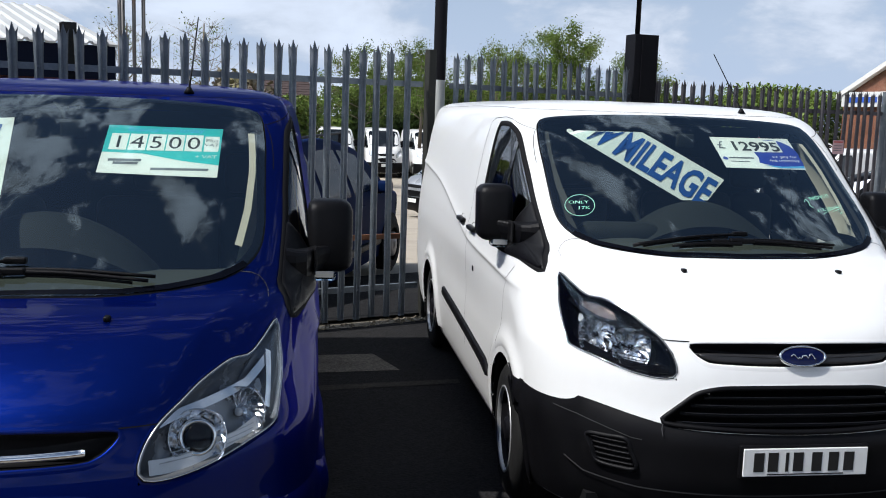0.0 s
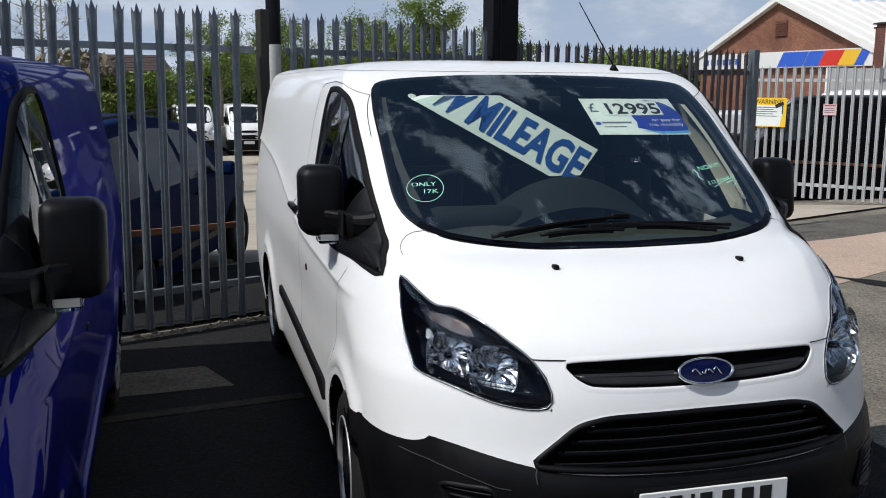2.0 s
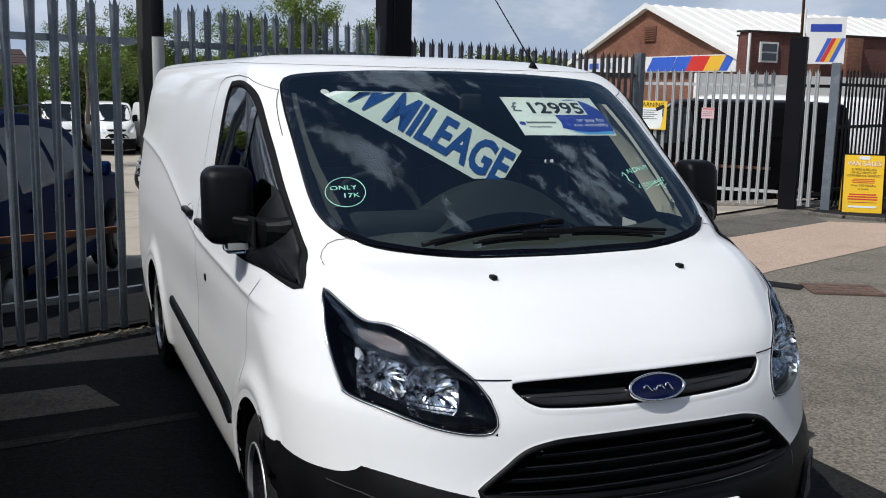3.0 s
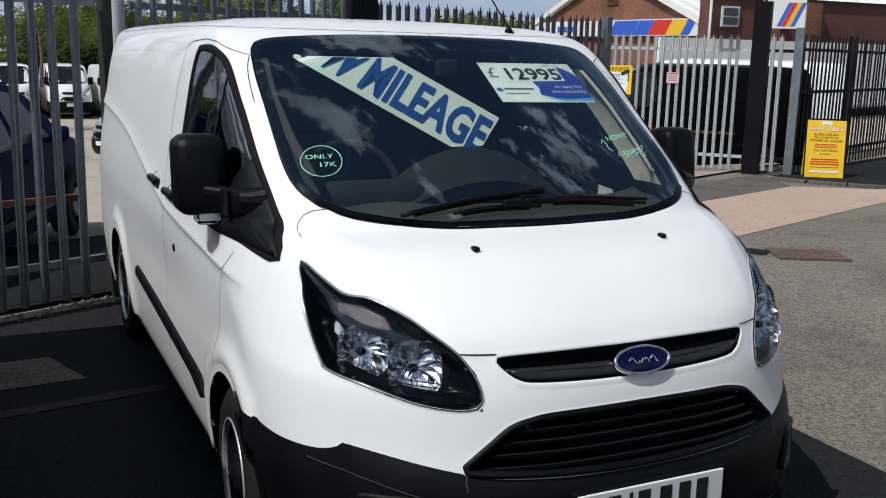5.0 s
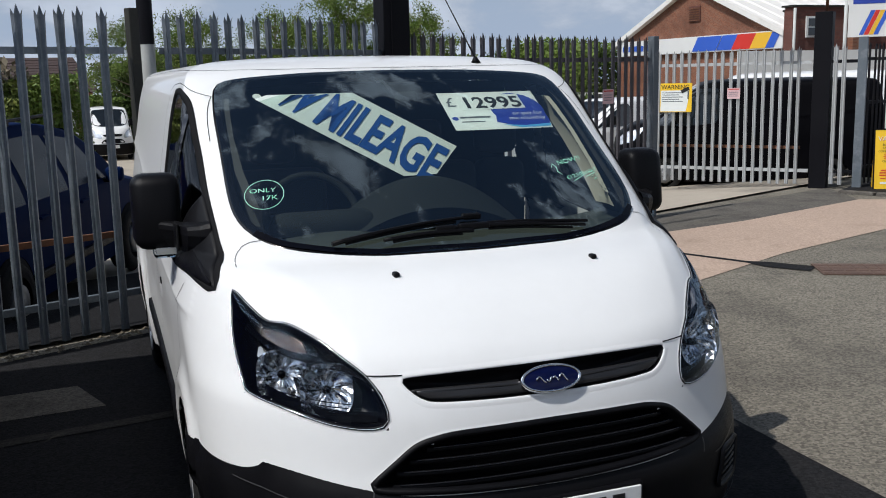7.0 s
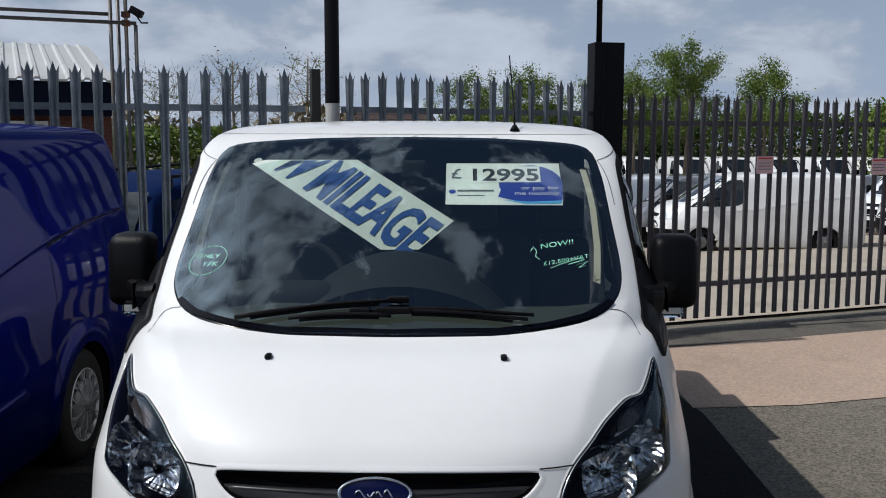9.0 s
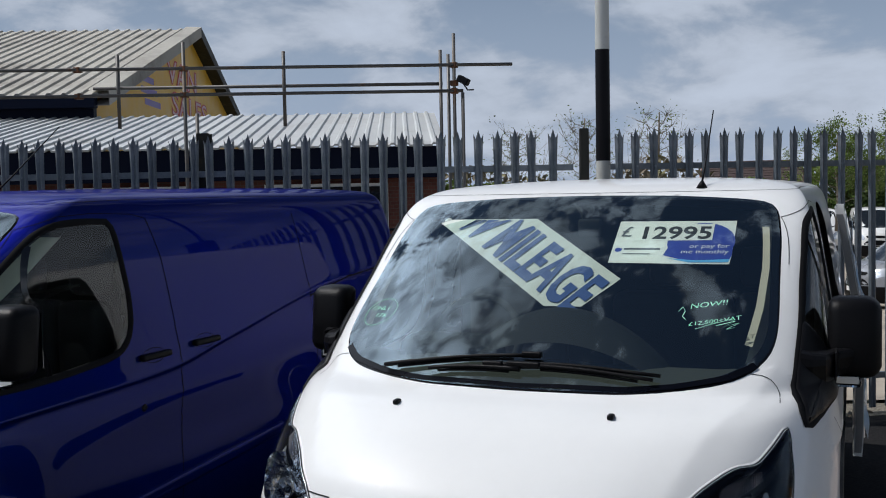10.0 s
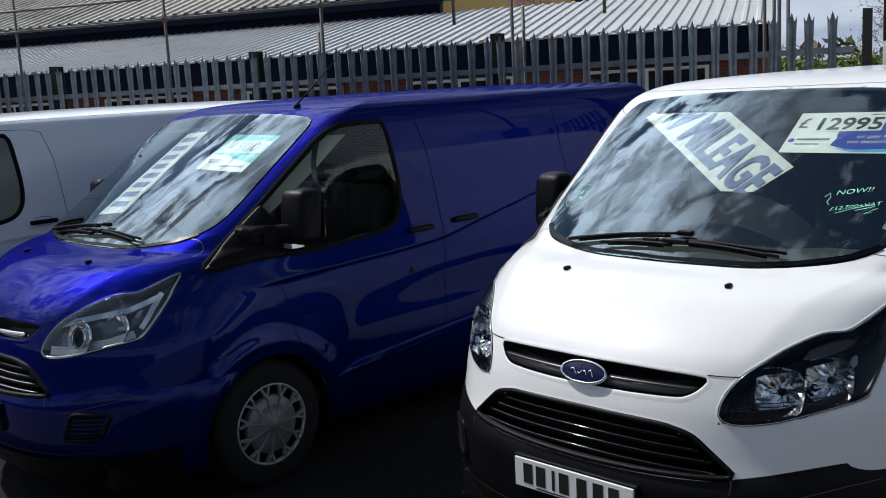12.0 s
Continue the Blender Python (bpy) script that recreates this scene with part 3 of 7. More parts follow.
def side_run(points, s):
    """Stations of the side view, evenly between the given ones, as (q, z)."""
    out = []
    for (y0, z0), (y1, z1) in zip(points, points[1:]):
        out += [sy(y0 + (y1 - y0) * k / 8, z0 + (z1 - z0) * k / 8, s) for k in range(8)]
    return out + [sy(*points[-1], s)]


def swept(x0, x1, z, off, high, deep, arch=0.0, n=40):
    """A bar across the front that follows the nose."""
    verts, faces = [], []
    for i in range(n + 1):
        x = x0 + (x1 - x0) * i / n
        zz = z + arch * (x / max(abs(x0), abs(x1))) ** 2
        for dz, dof in ((-0.5, -deep), (-0.5, -0.004), (-0.25, 0.0), (0.25, 0.0), (0.5, -0.004), (0.5, -deep)):
            verts.append(skin(*fx(x, zz + dz * high), off + dof))
    for i in range(n):
        for k in range(6):
            k1 = (k + 1) % 6
            faces.append((i * 6 + k, (i + 1) * 6 + k, (i + 1) * 6 + k1, i * 6 + k1))
    faces += [tuple(range(5, -1, -1)), tuple(n * 6 + k for k in range(6))]
    return mesh_of("bar", verts, faces)


def mirrored(half):
    """A half outline of (x, z) from the middle outwards and back to the middle, made whole."""
    return [fx(x, z) for x, z in half] + [fx(-x, z) for x, z in half[::-1] if abs(x) > 1e-6]


SCREEN = ((0.0, 1.226), (0.20, 1.228), (0.35, 1.233), (0.5, 1.245), (0.66, 1.268), (0.745, 1.305), (0.787, 1.37), (0.788, 1.50), (0.782, 1.62), (0.772, 1.73), (0.752, 1.795), (0.70, 1.825), (0.42, 1.848), (0.2, 1.854), (0.0, 1.856))
SLOT = ((0.0, 0.971), (0.25, 0.969), (0.42, 0.961), (0.445, 0.948), (0.422, 0.918), (0.392, 0.898), (0.35, 0.888), (0.17, 0.883), (0.0, 0.882))
SLOT_CUT = ((0.0, 0.971), (0.25, 0.969), (0.42, 0.9615), (0.447, 0.950), (0.433, 0.917), (0.403, 0.890), (0.355, 0.879), (0.17, 0.874), (0.0, 0.873))
BAR = ((0.0, 0.934), (0.25, 0.934), (0.40, 0.931), (0.424, 0.926), (0.412, 0.911), (0.386, 0.900), (0.35, 0.893), (0.17, 0.888), (0.0, 0.887))
MOUTH = ((0.0, 0.804), (0.28, 0.799), (0.37, 0.787), (0.425, 0.768), (0.475, 0.728), (0.525, 0.685), (0.552, 0.658), (0.52, 0.646), (0.37, 0.641), (0.2, 0.637), (0.0, 0.634))
LAMP = ((0.847, 1.158), (0.808, 1.122), (0.772, 1.092), (0.715, 1.089), (0.645, 1.054), (0.595, 1.014), (0.541, 0.968), (0.505, 0.912), (0.491, 0.856), (0.508, 0.826), (0.56, 0.818), (0.645, 0.828), (0.715, 0.847), (0.775, 0.865), (0.848, 0.888), (0.859, 0.92), (0.867, 0.99), (0.868, 1.05), (0.862, 1.09))
BONNET = ((0.0, 0.972), (0.245, 0.970), (0.445, 0.965), (0.538, 0.964), (0.60, 1.008), (0.65, 1.047), (0.717, 1.082), (0.775, 1.085), (0.812, 1.116), (0.838, 1.148), (0.832, 1.172), (0.815, 1.215), (0.782, 1.252), (0.755, 1.290), (0.745, 1.305), (0.66, 1.268), (0.5, 1.245), (0.35, 1.233), (0.20, 1.228), (0.0, 1.226))
WINDOW = ((0.815, 1.150), (1.08, 1.172), (1.44, 1.165), (1.75, 1.18), (1.97, 1.21), (2.06, 1.29), (2.085, 1.42), (2.075, 1.6), (2.05, 1.765), (1.98, 1.785), (1.80, 1.785), (1.68, 1.765), (1.58, 1.715), (1.40, 1.58), (1.20, 1.43), (1.0, 1.285))
BUMPER_TOP = pchip((0.0, 0.37, 0.50, 0.556, 0.64, 0.724, 0.80, 0.829, 0.842, 0.894, 0.956, 0.992), (0.630, 0.636, 0.645, 0.655, 0.672, 0.690, 0.703, 0.706, 0.692, 0.668, 0.660, 0.665))
HATCH = ((2.40, 0.46), (3.30, 0.46), (3.34, 1.0), (3.32, 1.70), (2.42, 1.74), (2.38, 1.1))


def onto(u, v, poly, reach):
    """Where points of the view lie within reach of an outline: which, and the nearest places on it."""
    best, bu, bv = np.full(len(u), 1e9), u.copy(), v.copy()
    for (a, b), (c, d) in zip(poly, poly[1:] + poly[:1]):
        ex, ey = c - a, d - b
        t = np.clip(((u - a) * ex + (v - b) * ey) / (ex * ex + ey * ey + 1e-12), 0, 1)
        pu, pv = a + t * ex, b + t * ey
        dist = np.hypot(u - pu, v - pv)
        near = dist < best
        best, bu, bv = np.where(near, dist, best), np.where(near, pu, bu), np.where(near, pv, bv)
    return best < reach, bu, bv


def within(u, v, poly):
    hit = np.zeros(len(u), bool)
    for (a, b), (c, d) in zip(poly, poly[1:] + poly[:1]):
        if b != d:
            hit ^= ((b > v) != (d > v)) & (u < (c - a) * (v - b) / (d - b) + a)
    return hit


def shell(step, cuts, off=0.0, z_from=0.20, y_to=9.0, keep=None, kept=None):
    """The skin as one mesh, open at the given openings: (view, side, outline in metres). Its net is drawn onto the edges of the openings."""
    zs = list(np.arange(max(0.2, z_from), 0.95, 0.022 * step)) + list(np.arange(0.95, 1.24, 0.008 * step)) + list(np.arange(1.24, 1.46, 0.010 * step)) + list(np.arange(1.46, 1.80, 0.02 * step)) + list(np.arange(1.80, 1.94, 0.006 * step)) + [1.9395]
    nf, ns = int(50 / step), int(110 / step)
    cols = [("f", k / nf) for k in range(nf)] + [("s", k / ns) for k in range(ns)] + [("r", k / 8) for k in range(9)]
    cols = [(k, -t) for k, t in cols[::-1]] + cols[1:]
    qz, grid = [], []
    for z in zs:
        row = []
        ys, tail = SIDE(z), TAIL(z)
        for kind, t in cols:
            a, sg = abs(t), -1 if (t < 0 or str(t)[0] == "-") else 1
            row.append(len(qz))
            if kind == "f":
                qz.append((sg * 90 * a, z))
            elif kind == "s":
                qz.append((sg * (90 + (tail - 0.10 - ys) * 50 * a), z))
            else:
                qz.append((sg, a, z))
        grid.append(row)
    flatp = []
    for e in qz:
        if len(e) == 2:
            flatp.append(bare(*e))
        else:
            sg, a, z = e
            w, tail, b = HALF(z) + off, TAIL(z), a * math.pi
            flatp.append(Vector((sg * (w - 0.10 * (1 - math.cos(b))), tail - 0.10 + 0.10 * math.sin(b), z)) if a < 0.5 else Vector((sg * (w - 0.10) * (2 - 2 * a), tail, z)))
    P = np.array([tuple(p) for p in flatp])
    skinned = np.array([len(e) == 2 for e in qz])
    reach = 0.0105 * step
    for view, side, poly in cuts:
        if view == "f":
            sel = np.where(skinned & (P[:, 1] < 2.0))[0]
            hit, bu, bv = onto(P[sel, 0], P[sel, 2], poly, reach)
        elif view == "s":
            sel = np.where(skinned & (P[:, 0] * side > 0.79))[0]
            hit, bu, bv = onto(P[sel, 1], P[sel, 2], poly, reach * 1.3)
        else:
            sel = np.where(skinned & (np.abs(P[:, 0]) > 0.6))[0]
            du, dv = P[sel, 1] - poly[0], P[sel, 2] - poly[1]
            r = np.hypot(du, dv) + 1e-9
            hit, bu, bv = np.abs(r - poly[2]) < reach * 1.6, poly[0] + du / r * poly[2], poly[1] + dv / r * poly[2]
            hit &= bv > 0.2
        for i, u, v in zip(sel[hit], bu[hit], bv[hit]):
            v = min(max(float(v), 0.2), 1.9395)
            e = fx(float(u), v) if view == "f" else sy(float(u), v, 1 if P[i, 0] > 0 else -1)
            if abs(bare(*e).z - P[i, 2]) < 0.05 and (bare(*e) - Vector(P[i])).length < 0.08 * step:
                qz[i] = e
                P[i] = tuple(bare(*e))
    verts = [skin(*e, off) if len(e) == 2 else Vector(P[i]) for i, e in enumerate(qz)]
    quads = np.array([(a, b, c, d) for r0, r1 in zip(grid, grid[1:]) for a, b, c, d in zip(r0, r0[1:], r1[1:], r1)])
    mid = P[quads].mean(1)
    drop = mid[:, 1] > y_to
    for view, side, poly in cuts:
        if view == "f":
            drop |= (mid[:, 1] < 2.0) & within(mid[:, 0], mid[:, 2], poly)
        elif view == "s":
            drop |= (mid[:, 0] * side > 0.79) & within(mid[:, 1], mid[:, 2], poly)
        else:
            drop |= (np.abs(mid[:, 0]) > 0.6) & (np.hypot(mid[:, 1] - poly[0], mid[:, 2] - poly[1]) < poly[2])
    if keep is not None:
        lid = (mid[:, 1] < 2.0) & within(mid[:, 0], mid[:, 2], cuts[keep][2])
        for k, (view, side, poly) in enumerate(cuts):
            if k != keep and view == "f":
                lid &= ~within(mid[:, 0], mid[:, 2], poly)
        kept.append(mesh_of("lid", verts, [tuple(int(k) for k in f) for f in quads[lid]]))
    faces = [tuple(int(k) for k in f) for f in quads[~drop]]
    if y_to > 5:
        faces.append(tuple(grid[0][::-1]))
    me = mesh_of("shell", verts, faces)
    for each in [me] + (kept or []):
        bm = bmesh.new()
        bm.from_mesh(each)
        bmesh.ops.remove_doubles(bm, verts=bm.verts[:], dist=0.0004)
        bmesh.ops.delete(bm, geom=[v for v in bm.verts if not v.link_faces], context="VERTS")
        bm.to_mesh(each)
        bm.free()
    return me


def fair(me, dq=1.3, dz=0.010):
    """Even shading: normals of the smooth skin, taken over a wide step."""
    out = []
    for v in me.vertices:
        q, z = q_at(v.co), min(max(v.co.z, 0.24), 1.86)
        du, dv = skin(q + dq, z) - skin(q - dq, z), skin(q, z + dz) - skin(q, z - dz)
        out.append(du.cross(dv).normalized())
    me.normals_split_custom_set_from_vertices(out)
    return me


def fair_side(me, e=0.010):
    """Even shading of the whole body: the normal of the bare skin, turned by the slope of its relief."""
    base = [v.normal.copy() for v in me.vertices]
    out = []
    for v, own in zip(me.vertices, base):
        c = v.co
        if not 0.24 < c.z < 1.84 or c.y > TAIL(c.z) - 0.14:
            out.append(own)
            continue
        q = q_at(c)
        n = normal_at(q, c.z)
        a = Vector((0, 0, 1)).cross(n).normalized()
        b = n.cross(a)
        n = n - a * ((relief(c + a * e) - relief(c - a * e)) / (2 * e)) - b * ((relief(c + b * e) - relief(c - b * e)) / (2 * e))
        out.append(n.normalized())
    me.normals_split_custom_set_from_vertices(out)
    return me


def bowed(me):
    """Even curvature of a windscreen, both ways, for its shading."""
    out = []
    for v in me.vertices:
        yaw, lean = radians(15) * v.co.x / 0.78, radians(31.5 + 4.5 * (1.54 - v.co.z) / 0.31)
        out.append(Vector((math.sin(yaw), -math.cos(yaw) * math.sin(lean), math.cos(yaw) * math.cos(lean))))
    me.normals_split_custom_set_from_vertices(out)
    return me


def front_cut(outline, n=110):
    return [(p.x, p.z) for p in ring_of(outline, n)]


def side_cut(outline, side, n=80):
    return [(p.y, p.z) for p in ring_of([sy(y, z, side) for y, z in outline], n)]


SHELLS = {}


def whole(half):
    return list(half) + [(-x, z) for x, z in half[::-1] if abs(x) > 1e-6]


WHEEL_MESH = {}


def wheel_meshes():
    if not WHEEL_MESH:
        R, h = TYRE, 0.105
        tyre = lathe([(-h, 0.205), (-h - 0.004, 0.24), (-h - 0.002, 0.285), (-h + 0.014, R - 0.014), (-h + 0.03, R - 0.003), (-0.06, R), (-0.056, R - 0.008), (-0.048, R - 0.008), (-0.044, R), (-0.004, R), (0.0, R - 0.008), (0.008, R - 0.008),
                      (0.012, R), (0.044, R), (0.048, R - 0.008), (0.056, R - 0.008), (0.06, R), (h - 0.03, R - 0.003), (h - 0.014, R - 0.014), (h + 0.002, 0.285), (h + 0.004, 0.24), (h, 0.205)], 56)
        disc = lathe([(h - 0.030, 0.150), (h - 0.006, 0.150), (h + 0.004, 0.145), (h + 0.012, 0.09), (h + 0.014, 0.04), (h + 0.024, 0.036), (h + 0.026, 0.0)], 48)
        steel = lathe([(h - 0.012, 0.197), (h - 0.03, 0.185), (h - 0.05, 0.16), (h - 0.032, 0.125), (h - 0.025, 0.085), (h - 0.03, 0.06), (h - 0.005, 0.055), (h + 0.0, 0.03), (h + 0.0, 0.0)], 40)
        rim = lathe([(h - 0.02, 0.209), (h + 0.004, 0.210), (h + 0.006, 0.205), (h + 0.002, 0.199), (h - 0.014, 0.196)], 48)
        slot = box((h - 0.05, 0.135, -0.016), (h - 0.030, 0.158, 0.016), None, 0.005)
        well = lathe([(h - 0.03, 0.207), (h - 0.05, 0.19), (h - 0.05, 0.0)], 32)
        spokes = bmesh.new()
        for k in range(11):
            a = k * math.tau / 11
            m = Matrix.Rotation(a, 4, "X")
            add_box(spokes, (h - 0.006, 0.04, -0.003), (h + 0.0155, 0.150, 0.003), m)
            for s in (-0.40, 0.40):
                add_box(spokes, (h - 0.012, 0.145, -0.006), (h + 0.009, 0.203, 0.006), m @ Matrix.Translation((0, 0.145, 0)) @ Matrix.Rotation(s, 4, "X") @ Matrix.Translation((0, -0.145, 0)))
        WHEEL_MESH.update(tyre=tyre, disc=disc, well=well, steel=steel, rim=rim)
        for key, bm in (("spokes", spokes), ("slot", slot)):
            me = bpy.data.meshes.new(key)
            bm.to_mesh(me)
            bm.free()
            WHEEL_MESH[key] = me
        for key, m in (("tyre", "rubber"), ("disc", "trim_disc"), ("well", "seam"), ("spokes", "alloy"), ("steel", "black_paint"), ("rim", "alloy"), ("slot", "seam")):
            WHEEL_MESH[key].materials.append(M[m])
    return WHEEL_MESH


def add_wheels(van, steel=False, steer=0.0):
    W = wheel_meshes()
    for y in (FRONT_AXLE, REAR_AXLE):
        for s in (1, -1):
            tyre = part("wheel", W["tyre"], None, van, "black rubber tyre on a silver wheel trim")
            tyre.matrix_basis = pose(s * (0.885 if steer and y < 2 else 0.862), y - (0.03 if steer and y < 2 else 0), HUB, 0, 0, (0 if s > 0 else 180) + (steer if y < 2 else 0))
            if steel:
                part("wheel_disc", W["steel"], None, tyre, "black pressed steel wheel")
                part("wheel_rim", W["rim"], None, tyre, "bare silver rim edge")
                for k in range(10):
                    part("disc_slot", W["slot"], None, tyre).matrix_basis = Matrix.Rotation(k * math.tau / 10, 4, "X")
                continue
            for name, key in (("wheel_trim", "disc"), ("wheel_well", "well"), ("trim_spokes", "spokes"), ("wheel_rim", "rim")):
                part(name, W[key], None, tyre)


def bowl(x, z, r, s, off, seed, turn):
    """A lamp reflector of many small flutes, which mirror light and dark side by side."""
    rnd = np.random.RandomState(seed)
    p = skin(*fx(s * x, z), off)
    m = look(p, p + Vector((s * 0.15, -1, 0.28))) @ Matrix.Rotation(math.pi, 4, "X")
    steps, prof = 38, ((0.006, 1.0), (-0.002, 0.95), (-0.014, 0.80), (-0.026, 0.58), (-0.036, 0.34), (-0.041, 0.16), (-0.042, 0.0))
    verts, faces = [], []
    for k, (a, b) in enumerate(prof):
        for i in range(steps):
            t = i * math.tau / steps + turn
            wide = (abs(math.cos(t)) ** 3.2 + abs(math.sin(t)) ** 3.2) ** (-1 / 3.2)
            rr = r * b * wide * (1 + (0.05 * rnd.uniform(-1, 1) if 0 < k < 6 else 0))
            verts.append(m @ Vector((rr * math.cos(t), rr * math.sin(t), a + (0.006 * rnd.uniform(-1, 1) if 0 < k < 6 else 0))))
    for k in range(len(prof) - 1):
        faces += [(k * steps + i, k * steps + (i + 1) % steps, (k + 1) * steps + (i + 1) % steps, (k + 1) * steps + i) for i in range(steps)]
    return mesh_of("bowl", verts, faces, False), m


def ribbed_lens(outline, s, off, ribs=14):
    """A small panel of upright prisms inside a lamp: four corners of the front view."""
    (xa, za), (xb, zb), (xc, zc), (xd, zd) = outline
    verts, faces, n = [], [], 2 * ribs
    for i in range(n + 1):
        t = i / n
        lift = 0.006 if i % 2 else 0.0
        for v in (0.0, 0.33, 0.66, 1.0):
            x0, z0, x1, z1 = xa + (xb - xa) * t, za + (zb - za) * t, xd + (xc - xd) * t, zd + (zc - zd) * t
            bulge = 0.010 * math.sin(math.pi * t)
            verts.append(skin(*fx(s * (x0 + (x1 - x0) * v), z0 + (z1 - z0) * v + bulge * (2 * v - 1)), off + lift - 0.008 * v))
    for i in range(n):
        faces += [(i * 4 + k, i * 4 + 4 + k, i * 4 + 5 + k, i * 4 + 1 + k) for k in range(3)]
    return mesh_of("ribs", verts, faces if s > 0 else [f[::-1] for f in faces], False)


def van_lamp(van, s, pale, paint):
    """One headlamp: black or chromed bezel, two fluted reflectors, an indicator and a clear cover."""
    ring = ring_of([fx(s * x, z) for x, z in LAMP], 64)
    house = part("headlamp", loops(ring, ((0.0, 0.003), (0.005, 0.005), (0.010, 0.001), (0.018, -0.035)), ((0.8, -0.055), (0.4, -0.062), (0.0, -0.062)) if pale else ((0.8, -0.075), (0.4, -0.08), (0.0, -0.08))), M["lamp_grey" if pale else "lamp_dark"], van,
                 "clear headlamp with a chromed inside" if pale else "clear headlamp with a black inside")
    back = mesh_of("back", [skin(q, z, -0.058 if pale else -0.072) for q, z in inset(ring, 0.004)], [tuple(range(64))], False)
    part("lamp_back", back, M["lamp_grey" if pale else "lamp_dark"], house)
    for n, (x, z, r) in enumerate(((0.768, 0.946, 0.074), (0.648, 0.912, 0.078)) if pale else ((0.772, 0.952, 0.076), (0.652, 0.924, 0.079))):
        me, m = bowl(x, z, r, s, (-0.030, -0.016)[n], 7 + n, 0.25)
        part("reflector", me, M["reflector"], house, "mirrored reflector bowl")
        if pale:
            part("reflector_rim", lathe([(-0.004, r * 1.05), (0.005, r * 1.055), (0.007, r * 1.03), (0.002, r * 1.01)], 30, "z", m), M["chrome"], house)
        part("bulb", lathe([(-0.042, 0.013), (-0.012, 0.013), (-0.004, 0.008), (-0.002, 0.0)], 14, "z", m), M["lamp_pale" if pale else "lamp_dark"], house)
        if pale and n == 1:
            part("projector", lathe([(-0.03, r * 0.54), (0.006, r * 0.54), (0.012, r * 0.50), (0.018, r * 0.36), (0.021, r * 0.18), (0.022, 0)], 28, "z", m), M["frit"], house, "dark projector lens")
            part("projector_ring", lathe([(-0.02, r * 0.70), (0.008, r * 0.68), (0.014, r * 0.62), (0.010, r * 0.54)], 28, "z", m), M["chrome"], house)
    if not pale:
        part("indicator", ribbed_lens(((0.690, 1.020), (0.806, 1.052), (0.806, 1.074), (0.698, 1.054)), s, -0.022, 20), M["indicator"], house, "ribbed clear indicator")
    part("side_reflector", ribbed_lens(((0.806, 0.990), (0.822, 0.995), (0.820, 1.014), (0.806, 1.006)), s, -0.018, 4), M["lamp_light"], house)
    fold = [fx(s * x, z) for x, z in ((0.515, 0.955), (0.60, 0.985), (0.68, 1.000), (0.78, 1.022), (0.84, 1.07))]
    part("bezel_fold", strip(fold, 0.026 if pale else 0.020, -0.020), M["lamp_light" if pale else "lamp_dark"], house)
    if pale:
        edge = [fx(s * x, z) for x, z in ((0.838, 1.085), (0.842, 1.04), (0.842, 0.98), (0.838, 0.935))]
        part("bezel_side", strip(edge, 0.024, -0.016), M["lamp_light"], house)
    sill = [fx(s * x, z) for x, z in ((0.525, 0.855), (0.60, 0.852), (0.68, 0.862), (0.76, 0.884), (0.83, 0.912))]
    part("bezel_sill", strip(sill, 0.042 if pale else 0.030, -0.018), M["lamp_pale" if pale else "lamp_dark"], house)
    for k in range(3):
        z = 0.862 + 0.012 * k
        part("bezel_rib", strip([fx(s * (0.55 + 0.01 * k), z), fx(s * 0.66, z + 0.006), fx(s * 0.80, z + 0.022)], 0.003, -0.016), M["lamp_dark" if not pale else "satin"], house)
    cover = part("lamp_cover", loops(ring, ((0.004, 0.004),), ((0.9, 0.010), (0.7, 0.014), (0.4, 0.015), (0.0, 0.015))), M["lens"], house, "clear moulded cover")
    cover.visible_shadow = False
    part("cover_edge", loops(ring, ((0.0010, 0.0042), (0.0018, 0.0056), (0.0028, 0.0046))), M["lamp_light"], house, "pale moulded edge of the cover")
    part("lamp_gap", loops(ring, ((-0.0022, 0.0018), (0.001, 0.003))), M["seam"], van)
    part("lamp_aperture", loops(ring, ((-0.012, -0.001), (-0.004, 0.0014))), paint, van)


